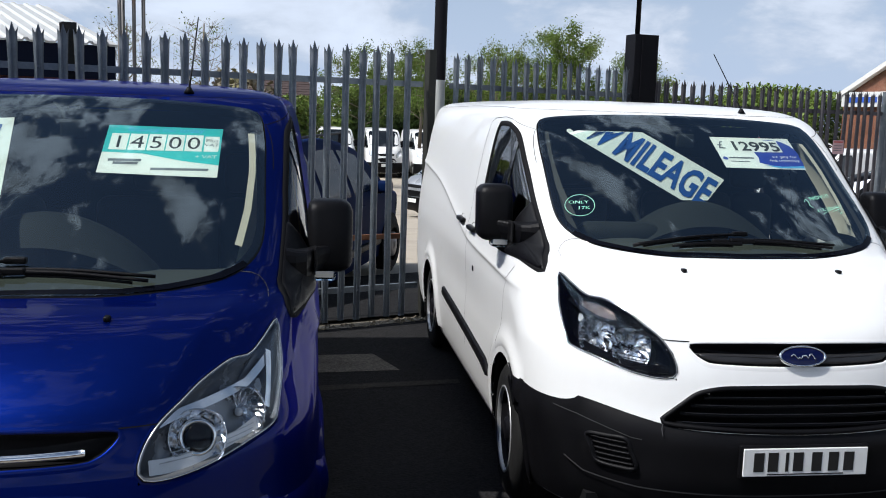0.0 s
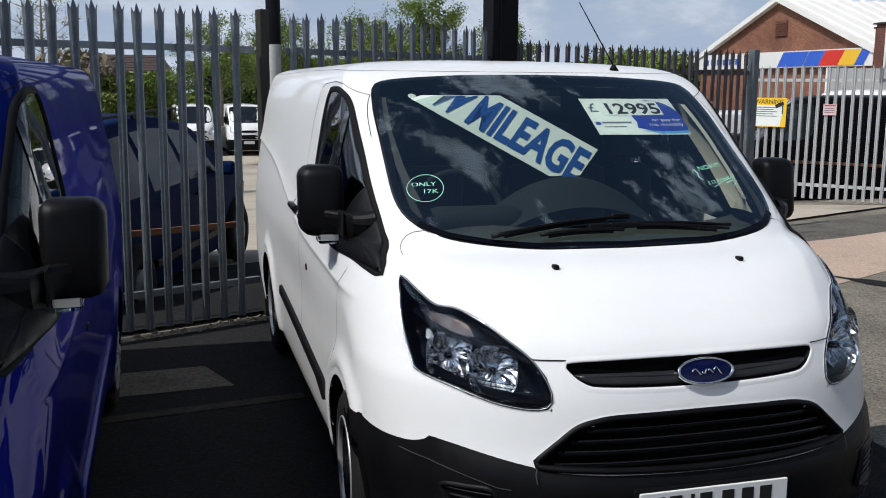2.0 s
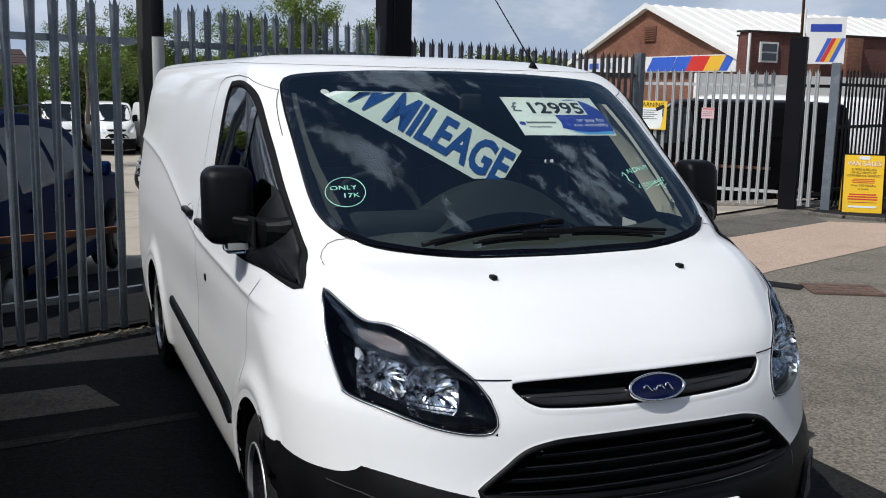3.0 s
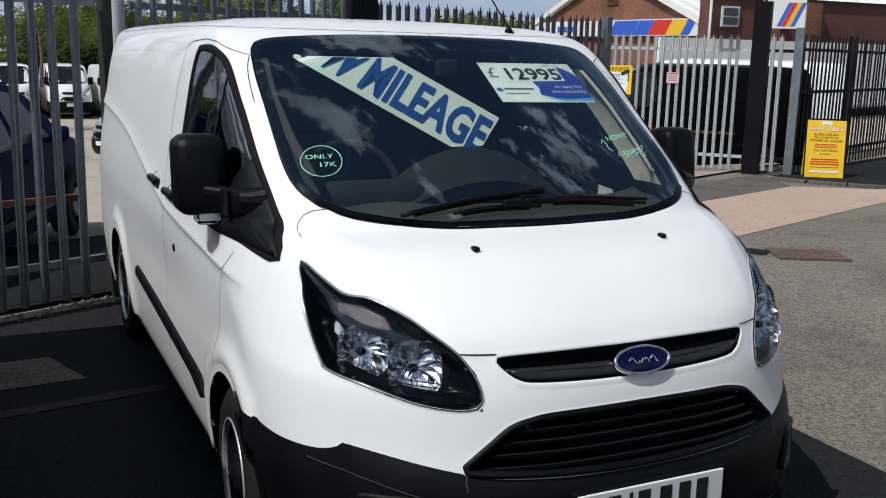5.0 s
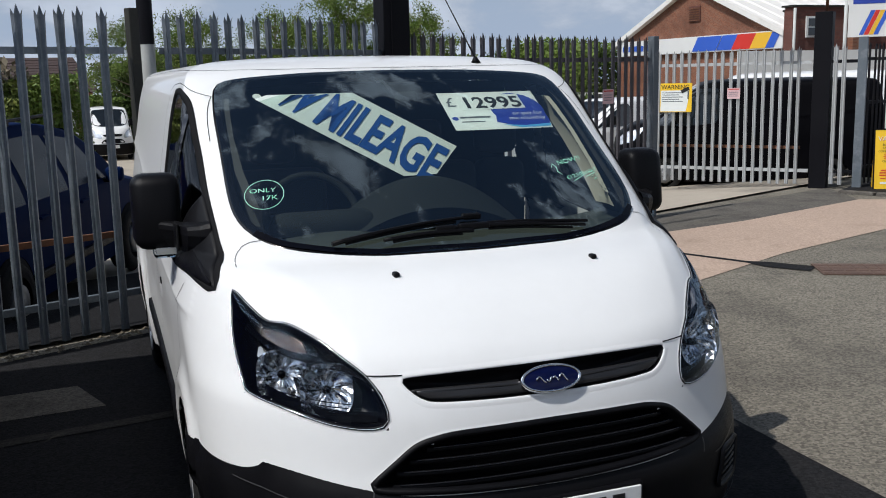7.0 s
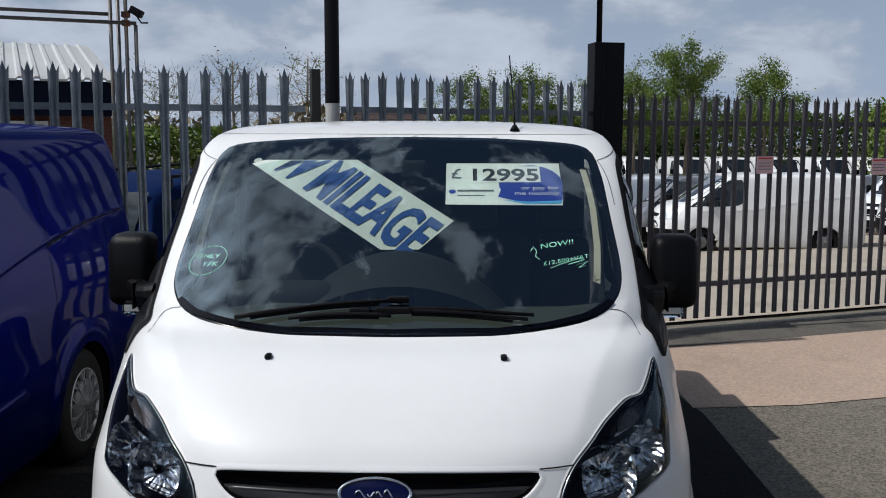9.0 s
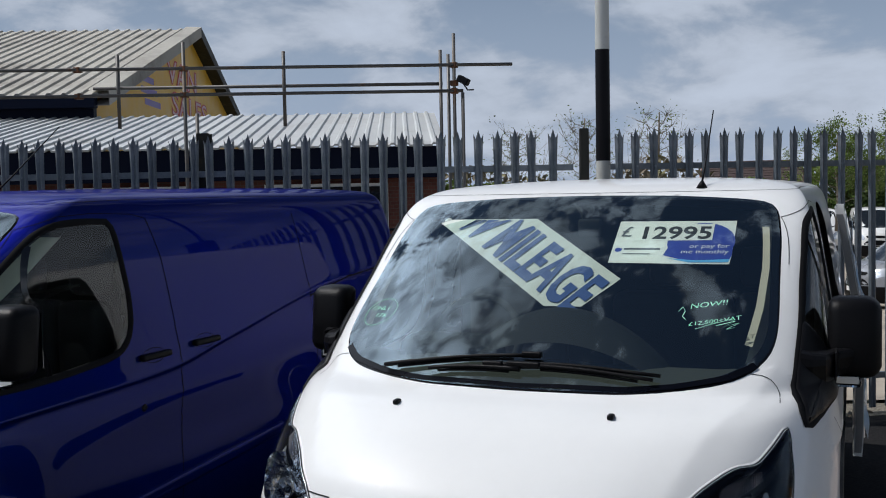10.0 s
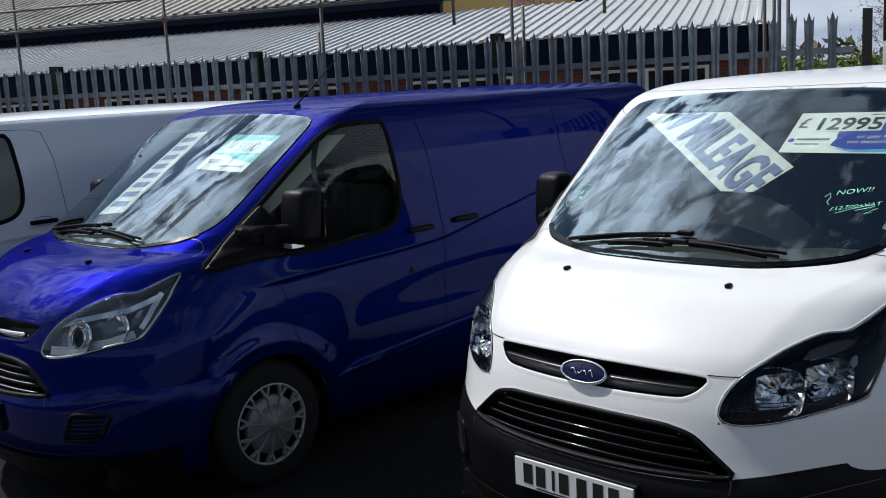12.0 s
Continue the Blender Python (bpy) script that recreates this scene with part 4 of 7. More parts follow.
def door_mirror(van, s):
    """Black door mirror on its arm, with a clear indicator below."""
    bm = bmesh.new()
    add_box(bm, (0.965, 1.19, 1.218), (1.138, 1.335, 1.494), None, 0.042)
    for v in bm.verts:
        k = (v.co.z - 1.22) / 0.27
        v.co.y += 0.03 * k * k + 0.12 * (v.co.x - 1.07)
        v.co.x += 0.012 * math.sin(k * 3.1) - 0.024
        v.co.y += 0.045
        v.co.x *= s
    if s < 0:
        bmesh.ops.reverse_faces(bm, faces=bm.faces[:])
    head = smooth(part("door_mirror", bm, M["plastic"], van, "large black plastic door mirror"))
    arm = bmesh.new()
    rings = []
    section = ((-0.80, 0.92), (-0.93, 0.74), (-0.98, 0.40), (-0.80, -0.35), (-0.45, -0.95), (0.5, -1.0), (1.0, -0.4), (1.0, 0.7), (0.6, 1.0), (-0.60, 1.0))
    n = len(section)
    for x, y, z, hy, hz in ((0.87, 1.125, 1.258, 0.105, 0.082), (0.905, 1.125, 1.264, 0.092, 0.066), (0.945, 1.15, 1.270, 0.082, 0.052), (0.985, 1.245, 1.278, 0.062, 0.046), (1.04, 1.30, 1.284, 0.055, 0.043)):
        rings.append([arm.verts.new((s * x, y + hy * u, z + hz * v)) for u, v in section])
    for a, b in zip(rings, rings[1:]):
        for k in range(n):
            arm.faces.new((a[k], a[(k + 1) % n], b[(k + 1) % n], b[k]))
    bmesh.ops.recalc_face_normals(arm, faces=arm.faces[:])
    part("mirror_arm", arm, M["plastic"], head)
    part("arm_seam", box((0.972 if s > 0 else -0.977, 1.125, 1.232), (0.977 if s > 0 else -0.972, 1.28, 1.326), None), M["seam"], head)
    part("mirror_glass", box((0.976 if s > 0 else -1.111, 1.397, 1.25), (1.111 if s > 0 else -0.976, 1.401, 1.465), None), M["dark_glass"], head)
    part("side_indicator", box((0.965 if s > 0 else -1.055, 1.225, 1.190), (1.055 if s > 0 else -0.965, 1.315, 1.232), None, 0.014), M["lens"], head, "clear side indicator")
    part("indicator_back", box((0.975 if s > 0 else -1.046, 1.235, 1.203), (1.046 if s > 0 else -0.975, 1.305, 1.228)), M["lamp_light"], head)


def on_screen(u, v, off=-0.006):
    """A place on the windscreen: u across, v up in z."""
    q, z = fx(u, min(v, 1.86))
    return skin(q, z, off)


def stick(van_or_thing, me, name, mat, x, z, off, tilt=0.0, rise=0.52, label=""):
    """Lays a flat mesh on the inside of the windscreen; one metre up the glass rises by rise."""
    c, s = math.cos(tilt), math.sin(tilt)
    me = moved(me, lambda co: on_screen(x + co.x * c - co.y * s, z + (co.x * s + co.y * c) * rise, off + co.z))
    return part(name, me, mat, van_or_thing, label)


def refine(me, size):
    """Cuts long edges so that a flat print can bend."""
    bm = bmesh.new()
    bm.from_mesh(me)
    bmesh.ops.triangulate(bm, faces=[f for f in bm.faces if len(f.verts) > 4])
    for _ in range(4):
        es = [e for e in bm.edges if e.calc_length() > size]
        if not es:
            break
        bmesh.ops.subdivide_edges(bm, edges=es, cuts=1)
        bmesh.ops.triangulate(bm, faces=bm.faces[:])
    bm.to_mesh(me)
    bm.free()
    return me


def panel_van(name, m, paint, label, black_bumper=True, pale_lamps=False, open_side=False, full=True):
    """A modern panel van, nose towards -y of its own axes."""
    van = empty(name, m, label, "van")
    key = ("open" if open_side else "shut", full)
    cuts = [("f", 0, front_cut(mirrored(SCREEN))), ("f", 0, front_cut(mirrored(SLOT_CUT))), ("f", 0, front_cut(mirrored(MOUTH))), ("f", 0, front_cut(mirrored(BONNET), 180))]
    cuts += [("f", 0, front_cut([fx(s * x, z) for x, z in LAMP], 64)) for s in (1, -1)]
    cuts += [("s", s, side_cut(WINDOW, s)) for s in (1, -1)]
    cuts += [("c", 0, (axle, HUB, 0.375)) for axle in (FRONT_AXLE, REAR_AXLE)]
    if open_side:
        cuts.append(("s", 1, side_cut(HATCH, 1)))
    if key not in SHELLS:
        lids = []
        SHELLS[key] = fair_side(shell(1.0, cuts, keep=3, kept=lids)), fair(lids[0])
    body = part("body", SHELLS[key][0].copy(), paint, van)
    # glazing
    ring = ring_of(mirrored(SCREEN), 120)
    part("windscreen_edge", loops(ring, ((-0.004, 0.0), (0.0, 0.002), (0.030, 0.002))), M["frit"], van, "black ceramic windscreen edge")
    pane = part("windscreen", bowed(loops(ring, ((0.004, 0.0046), (0.014, 0.0046), (0.024, 0.0046), (0.034, 0.0046)), tuple((k / 12, 0.0048) for k in range(11, -1, -1)))), M["screen"], van, "clear windscreen mirroring the clouds")
    pane.visible_shadow = False
    base = [fx(x, z) for x, z in ((-0.735, 1.306), (-0.66, 1.276), (-0.5, 1.253), (-0.35, 1.241), (0.0, 1.234), (0.35, 1.241), (0.5, 1.253), (0.66, 1.276), (0.735, 1.306))]
    part("scuttle", strip(base, 0.024, 0.0062), M["lamp_dark"], van, "black plastic scuttle below the windscreen")
    for s in (1, -1):
        wr = ring_of([sy(y, z, s) for y, z in WINDOW], 84)
        part("window_surround", loops(wr, ((-0.014, 0.0022), (-0.009, 0.0046), (0.012, 0.0046), (0.016, -0.004))), M["seam"], van, "black window surround")
        g = part("side_window", loops(wr, ((0.010, -0.001),), ((0.8, -0.001), (0.55, -0.001), (0.3, -0.001), (0.0, -0.001))), M["side_glass"], van, "dark tinted side window")
        g.visible_shadow = False
        sail = ring_of([sy(y, z, s) for y, z in ((0.818, 1.150), (1.05, 1.168), (1.27, 1.166), (1.255, 1.28), (1.19, 1.418), (1.0, 1.283))], 60, False)
        part("mirror_sail", loops(sail, ((-0.006, 0.001), (0.0, 0.008), (0.012, 0.010)), ((0.6, 0.010), (0.3, 0.010), (0.0, 0.010))), M["plastic"], van, "black plastic mirror base")
        part("window_bar", strip([sy(1.56, 1.18, s), sy(1.56, 1.45, s), sy(1.575, 1.70, s)], 0.03, 0.002), M["gloss_black"], van)
        # doors, seams, handles
        part("door_seam", strip(side_run(((1.30, 0.52), (1.265, 0.72), (1.20, 1.0), (1.08, 1.12)), s), 0.0028, 0.0012), M["seam"], van)
        part("door_seam", strip(side_run(((2.36, 0.42), (2.375, 0.9), (2.37, 1.3), (2.345, 1.6), (2.29, 1.79)), s), 0.0045, 0.0012), M["seam"], van)
        part("door_seam", strip(side_run(((2.29, 1.79), (2.20, 1.812), (1.95, 1.822), (1.75, 1.812), (1.60, 1.765), (1.38, 1.60)), s), 0.003, 0.0012), M["seam"], van)
        part("roof_seam", strip(side_run(((1.72, 1.868), (2.2, 1.878), (3.2, 1.882), (4.7, 1.868)), s), 0.003, 0.0012), M["seam"], van)
        if not (open_side and s > 0):
            for run in (((2.44, 1.755), (3.0, 1.77), (3.5, 1.77)), ((3.70, 1.765), (4.6, 1.75))):
                part("panel_swage", strip(side_run(run, s), 0.006, 0.0012), paint, van)
            if s > 0:
                part("door_seam", strip(side_run(((3.62, 0.45), (3.64, 1.0), (3.62, 1.4), (3.58, 1.78)), s), 0.0045, 0.0012), M["seam"], van)
                part("rail_seam", strip(side_run(((3.62, 1.285), (4.1, 1.36), (4.75, 1.40)), s), 0.012, 0.0014), M["seam"], van)
        for y, z in ((2.19, 1.165),) + (() if open_side and s > 0 else ((2.57, 1.178),)):
            q, zz = sy(y, z, s)
            p = skin(q, zz, 0.0)
            cup = ring_of([sy(y + 0.075 * math.cos(k * math.tau / 14), z + 0.035 * math.sin(k * math.tau / 14), s) for k in range(14)], 28)
            part("handle_cup", loops(cup, ((0.0, 0.002), (0.008, -0.004)), ((0.5, -0.008), (0.0, -0.008))), M["plastic"], van)
            part("door_handle", smooth(part("door_handle_shape", box((p.x - 0.004 if s > 0 else p.x - 0.03, p.y - 0.10, p.z - 0.016), (p.x + 0.03 if s > 0 else p.x + 0.004, p.y + 0.10, p.z + 0.014), None, 0.011), M["plastic"])).data, None, van, "black pull handle")
            bpy.data.objects.remove(bpy.data.objects["door_handle_shape"])
        lock = ring_of([sy(2.10 + 0.018 * math.cos(k * math.tau / 10), 0.94 + 0.018 * math.sin(k * math.tau / 10), s) for k in range(10)], 20)
        part("door_lock", loops(lock, ((0.0, 0.001), (0.004, 0.006)), ((0.5, 0.006), (0.0, 0.004))), M["plastic"], van)
        # rub strip, arches, sill
        rub = ring_of([sy(y, z, s) for y, z in ((1.50, 0.47), (1.62, 0.53), (2.35, 0.575), (3.25, 0.625), (3.27, 0.56), (2.35, 0.505), (1.62, 0.455), (1.52, 0.445))], 60, False)
        part("rub_strip", loops(rub, ((0.0, 0.0), (0.004, 0.014), (0.012, 0.018)), ((0.6, 0.018), (0.3, 0.018), (0.0, 0.018))), M["plastic"] if black_bumper else paint, van, "side rub strip")
        for axle in (FRONT_AXLE, REAR_AXLE):
            arc = [(axle + 0.382 * math.cos(a), HUB + 0.382 * math.sin(a)) for a in np.linspace(-0.30, 1.95 if axle < 2 and black_bumper else math.pi + 0.30, 26)]
            part("arch_lip", strip([sy(y, max(z, 0.21), s) for y, z in arc], 0.035, 0.003), paint, van)
            if axle < 2 and black_bumper:
                edge = [(axle + 0.398 * math.cos(a), HUB + 0.398 * math.sin(a)) for a in np.linspace(2.20, 3.5, 22)]
                part("arch_edge", strip([sy(y, max(z, 0.21), s) for y, z in edge], 0.046, 0.021), M["plastic"], van)
            liner = [(s * x, axle + 0.372 * math.cos(a), HUB + 0.372 * math.sin(a)) for x in (0.60, 0.975) for a in np.linspace(-0.35, math.pi + 0.35, 25)]
            part("arch_liner", mesh_of("liner", liner, [(k, k + 1, 26 + k, 25 + k) for k in range(24)] + [tuple(range(25))]), M["seam"], van)
    part("underbody", box((-0.80, 0.30, 0.19), (0.80, 4.8, 0.30)), M["seam"], van)
    # nose
    part("bonnet", SHELLS[key][1].copy(), paint, van)
    for s in (1, -1):
        part("bonnet_gap", strip([fx(s * x, z) for x, z in ((0.440, 0.9655), (0.49, 0.9645), (0.536, 0.9645))], 0.004, 0.0022), M["seam"], van)
        part("bonnet_gap", strip([fx(s * x, z) for x, z in ((0.818, 1.215), (0.813, 1.232), (0.802, 1.250), (0.784, 1.267), (0.755, 1.280), (0.707, 1.289))], 0.0032, 0.0012), M["pale_plastic"], van)
    part("grille_slot", loops(ring_of(mirrored(SLOT), 110), ((0.001, 0.0), (0.004, -0.006), (0.008, -0.04)), ((0.6, -0.05), (0.0, -0.05))), M["plastic"], van, "narrow upper grille")
    part("grille_lip", loops(ring_of(mirrored(SLOT), 110), ((-0.024, -0.001), (-0.010, 0.0010), (-0.004, 0.0012), (0.0015, 0.0006), (0.003, -0.008))), paint, van)
    part("mouth_lip", loops(ring_of(mirrored(MOUTH), 130), ((-0.022, -0.001), (-0.006, 0.0014))), paint, van)
    if black_bumper:
        part("grille_bar", loops(ring_of(mirrored(BAR), 110), ((0.001, -0.036), (0.002, -0.016), (0.006, -0.008), (0.012, -0.004)), ((0.5, -0.003), (0.0, -0.003))), M["bar_grey"], van, "dark satin bar filling the slot")
    else:
        part("grille_bar", swept(-0.362, 0.362, 0.910, -0.003, 0.022, 0.02, 0.005), M["chrome"], van)
    part("lower_grille", loops(ring_of(mirrored(MOUTH), 130), ((-0.010, 0.004), (-0.002, 0.014), (0.008, 0.010), (0.014, -0.05)), ((0.6, -0.07), (0.0, -0.07))), M["plastic"], van, "wide black lower grille")
    for z, x in ((0.660, 0.500), (0.695, 0.485), (0.728, 0.445), (0.762, 0.395)):
        part("grille_slat", swept(-x, x, z, -0.008, 0.013, 0.03, -0.006), M["plastic"], van)
        part("slat_lip", swept(-x + 0.02, x - 0.02, z + 0.006, -0.004, 0.005, 0.012, -0.006), M["gloss_black"] if black_bumper else M["satin"], van)
    cols, rows, verts, faces, dead = 140, 18, [], [], []
    for i in range(cols + 1):
        q = -98 + 196 * i / cols
        top = BUMPER_TOP(abs(bare(q, 0.66).x))
        for k in range(rows + 1):
            v = k / rows
            z = 0.205 + (top - 0.205) * v
            p = bare(q, z)
            r, turn_q = math.hypot(p.y - FRONT_AXLE, p.z - HUB), q
            if r < 0.40 and abs(q) > 60:
                turn_q, z = sy(FRONT_AXLE + (p.y - FRONT_AXLE) * 0.380 / r, max(HUB + (p.z - HUB) * 0.380 / r, 0.205), 1 if q > 0 else -1) if r < 0.380 else (q, z)
            dead.append(r < 0.33)
            off = 0.007 * min(1, (1 - v) * 9) + 0.005 * math.exp(-(((z - 0.56) / 0.06) ** 2)) - 0.02 * max(0, 0.25 - v) + (0.011 * min(1, max(0, (0.50 - r) / 0.06)) * min(1, (1 - v) * 6) if abs(q) > 55 else 0)
            verts.append(skin(turn_q, z, off - (0.003 if k == rows else 0)))
    for i in range(cols):
        for k in range(rows):
            a = i * (rows + 1) + k
            if not any(dead[j] for j in (a, a + 1, a + rows + 1, a + rows + 2)):
                faces.append((a, a + rows + 1, a + rows + 2, a + 1))
    part("front_bumper", mesh_of("bumper", verts, faces), M["plastic"] if black_bumper else paint, van, "unpainted black plastic front bumper" if black_bumper else "body-coloured front bumper")
    for s in (1, -1):
        fog = ring_of([fx(s * x, z) for x, z in ((0.80, 0.556), (0.735, 0.567), (0.672, 0.566), (0.655, 0.52), (0.635, 0.455), (0.70, 0.447), (0.765, 0.455), (0.785, 0.50))], 48)
        part("fog_recess", loops(fog, ((-0.008, 0.014), (0.0, 0.026), (0.008, 0.018), (0.012, 0.004)), ((0.6, 0.0), (0.0, 0.0))), M["plastic"], van)
        for k in range(5):
            z = 0.468 + 0.021 * k
            part("fog_slat", swept(s * (0.645 + 0.018 * k / 4 * 1.4), s * (0.765 + 0.02 * k / 4), z, 0.020, 0.009, 0.016, 0, 12), M["plastic"], van)
        # Soft highlight along the bumper's bevel, painted as a lighter strip.
        part("bumper_crease", strip([fx(s * x, z) for x, z in ((0.90, 0.633), (0.83, 0.624), (0.76, 0.606), (0.70, 0.590), (0.655, 0.578), (0.62, 0.576))], 0.0035, 0.0145), M["pale_plastic"], van)
        part("bumper_lip", strip([fx(s * x, z) for x, z in ((0.86, 0.44), (0.80, 0.40), (0.62, 0.385), (0.30, 0.385), (0.0, 0.385))], 0.006, 0.021), M["pale_plastic"] if black_bumper else M["gloss_black"], van)
        part("tow_cover", strip([fx(s * 0.548, 0.60), fx(s * 0.552, 0.625), fx(s * 0.548, 0.645)], 0.004, 0.018), M["pale_plastic"], van)
        van_lamp(van, s, pale_lamps, paint)
        door_mirror(van, s)
        q, z = fx(s * 0.355, 1.197)
        p = skin(q, z, 0.004)
        part("washer_jet", smooth(part("jet_shape", box((p.x - 0.010, p.y - 0.016, p.z - 0.008), (p.x + 0.010, p.y + 0.016, p.z + 0.009), None, 0.006), M["plastic"])).data, None, van)
        bpy.data.objects.remove(bpy.data.objects["jet_shape"])
    if not black_bumper:
        part("valance", strip([fx(x, 0.29) for x in np.linspace(-0.92, 0.92, 25)], 0.15, 0.012), M["plastic"], van)
    # badge: an oval with plain raised shapes
    bq = skin(*fx(0.0, 0.921), 0.012)
    lean = Matrix.Translation(bq) @ Matrix.Rotation(radians(64), 4, "X")
    rim = [lean @ Vector((a * math.cos(t), b * math.sin(t), h)) for a, b, h in ((0.100, 0.043, -0.018), (0.100, 0.043, 0.004), (0.097, 0.040, 0.008), (0.091, 0.0355, 0.006), (0.090, 0.035, 0.002)) for t in np.linspace(0, math.tau, 40, endpoint=False)]
    badge = part("badge", mesh_of("badge", rim, [(r * 40 + k, r * 40 + (k + 1) % 40, (r + 1) * 40 + (k + 1) % 40, (r + 1) * 40 + k) for r in range(4) for k in range(40)]), M["chrome"], van, "blue oval badge with a chrome rim")
    dome = [lean @ Vector((0.0905 * k * math.cos(t), 0.0355 * k * math.sin(t), 0.003 + 0.005 * (1 - k * k))) for k in (1.0, 0.7, 0.4) for t in np.linspace(0, math.tau, 40, endpoint=False)] + [lean @ Vector((0, 0, 0.008))]
    part("badge_field", mesh_of("field", dome, [(r * 40 + k, r * 40 + (k + 1) % 40, (r + 1) * 40 + (k + 1) % 40, (r + 1) * 40 + k) for r in range(2) for k in range(40)] + [(80 + k, 80 + (k + 1) % 40, 120) for k in range(40)]), M["badge"], badge)
    marks = bmesh.new()
    for x0, x1, wob in ((-0.052, -0.022, 0.010), (-0.018, 0.0, -0.007), (0.004, 0.02, 0.007), (0.024, 0.05, 0.012)):
        add_tube(marks, [lean @ Vector((x0 + (x1 - x0) * t, wob * math.sin(t * 4.5) - 0.003, 0.009)) for t in np.linspace(0, 1, 7)], 0.0028, 6)
    part("badge_marks", marks, M["chrome"], badge)
    # plate with plain bars for its characters
    plate = part("number_plate", box((-0.26, -0.0045, 0.467), (0.26, 0.0045, 0.580), Matrix.Translation((0, 0.024, 0)), 0.003), M["plate"], van, "white front number plate with dark bars")
    for x in (-0.197, -0.138, -0.080, -0.033, 0.045, 0.115, 0.180):
        half = 0.021 if abs(x + 0.08) > 0.01 else 0.006
        part("plate_bar", box((x - half, 0.0178, 0.487), (x + half, 0.0200, 0.564)), M["ink"], plate)
    part("plate_bar", box((-0.16, 0.0182, 0.4735), (0.16, 0.0200, 0.478)), M["ink"], plate)
    part("plate_holder", box((-0.27, 0.027, 0.455), (0.27, 0.060, 0.59), None, 0.006), M["plastic"], van)
    # wipers
    for x0, z0, x1, z1, x2, z2, hx, hz in ((-0.505, 1.256, -0.30, 1.290, 0.03, 1.300, 0.02, 1.303), (-0.10, 1.268, 0.10, 1.290, 0.46, 1.266, -0.10, 1.270), (0.0, 1.262, -0.18, 1.268, -0.33, 1.256, -0.015, 1.272), (0.02, 1.272, 0.22, 1.274, 0.44, 1.256, 0.03, 1.272)):
        wip = bmesh.new()
        n = 10
        pts = [on_screen((1 - t) ** 2 * x0 + 2 * t * (1 - t) * x1 + t * t * x2, (1 - t) ** 2 * z0 + 2 * t * (1 - t) * z1 + t * t * z2, 0.026) for t in np.linspace(0, 1, n)]
        add_tube(wip, pts, 0.009, 6, 0.7)
        add_tube(wip, [p - Vector((0, -0.002, 0.012)) for p in pts[1:-1]], 0.005, 5)
        p = on_screen(hx, hz, 0.028)
        add_box(wip, p - Vector((0.035, 0.014, 0.010)), p + Vector((0.035, 0.014, 0.012)), None, 0.006)
        part("wiper", wip, M["plastic"], van, "black windscreen wiper at rest")
    # aerial
    foot = bare(fx(0.45, 1.885)[0], 1.885) + Vector((0, 0, -0.004))
    aer = bmesh.new()
    add_tube(aer, [foot, foot + Vector((0, 0.004, 0.028))], 0.024, 10, 0.35)
    add_tube(aer, [foot + Vector((0, 0.0, 0.02)), foot + Vector((0.0, 0.13, 0.12)), foot + Vector((-0.005, 0.42, 0.35))], 0.0045, 6, 0.6)
    part("aerial", aer, M["plastic"], van, "thin black roof aerial")
    add_wheels(van, black_bumper, -3 if black_bumper else 0)
    if full:
        cabin(van, cuts[:1] + cuts[3:4] + [c for c in cuts if c[0] == "s"])
    return van


LININGS = {}


def trim_below(me, z):
    """Takes away the faces of a mesh that lie under a height."""
    bm = bmesh.new()
    bm.from_mesh(me)
    bmesh.ops.delete(bm, geom=[f for f in bm.faces if f.calc_center_median().z < z], context="FACES")
    bm.to_mesh(me)
    bm.free()


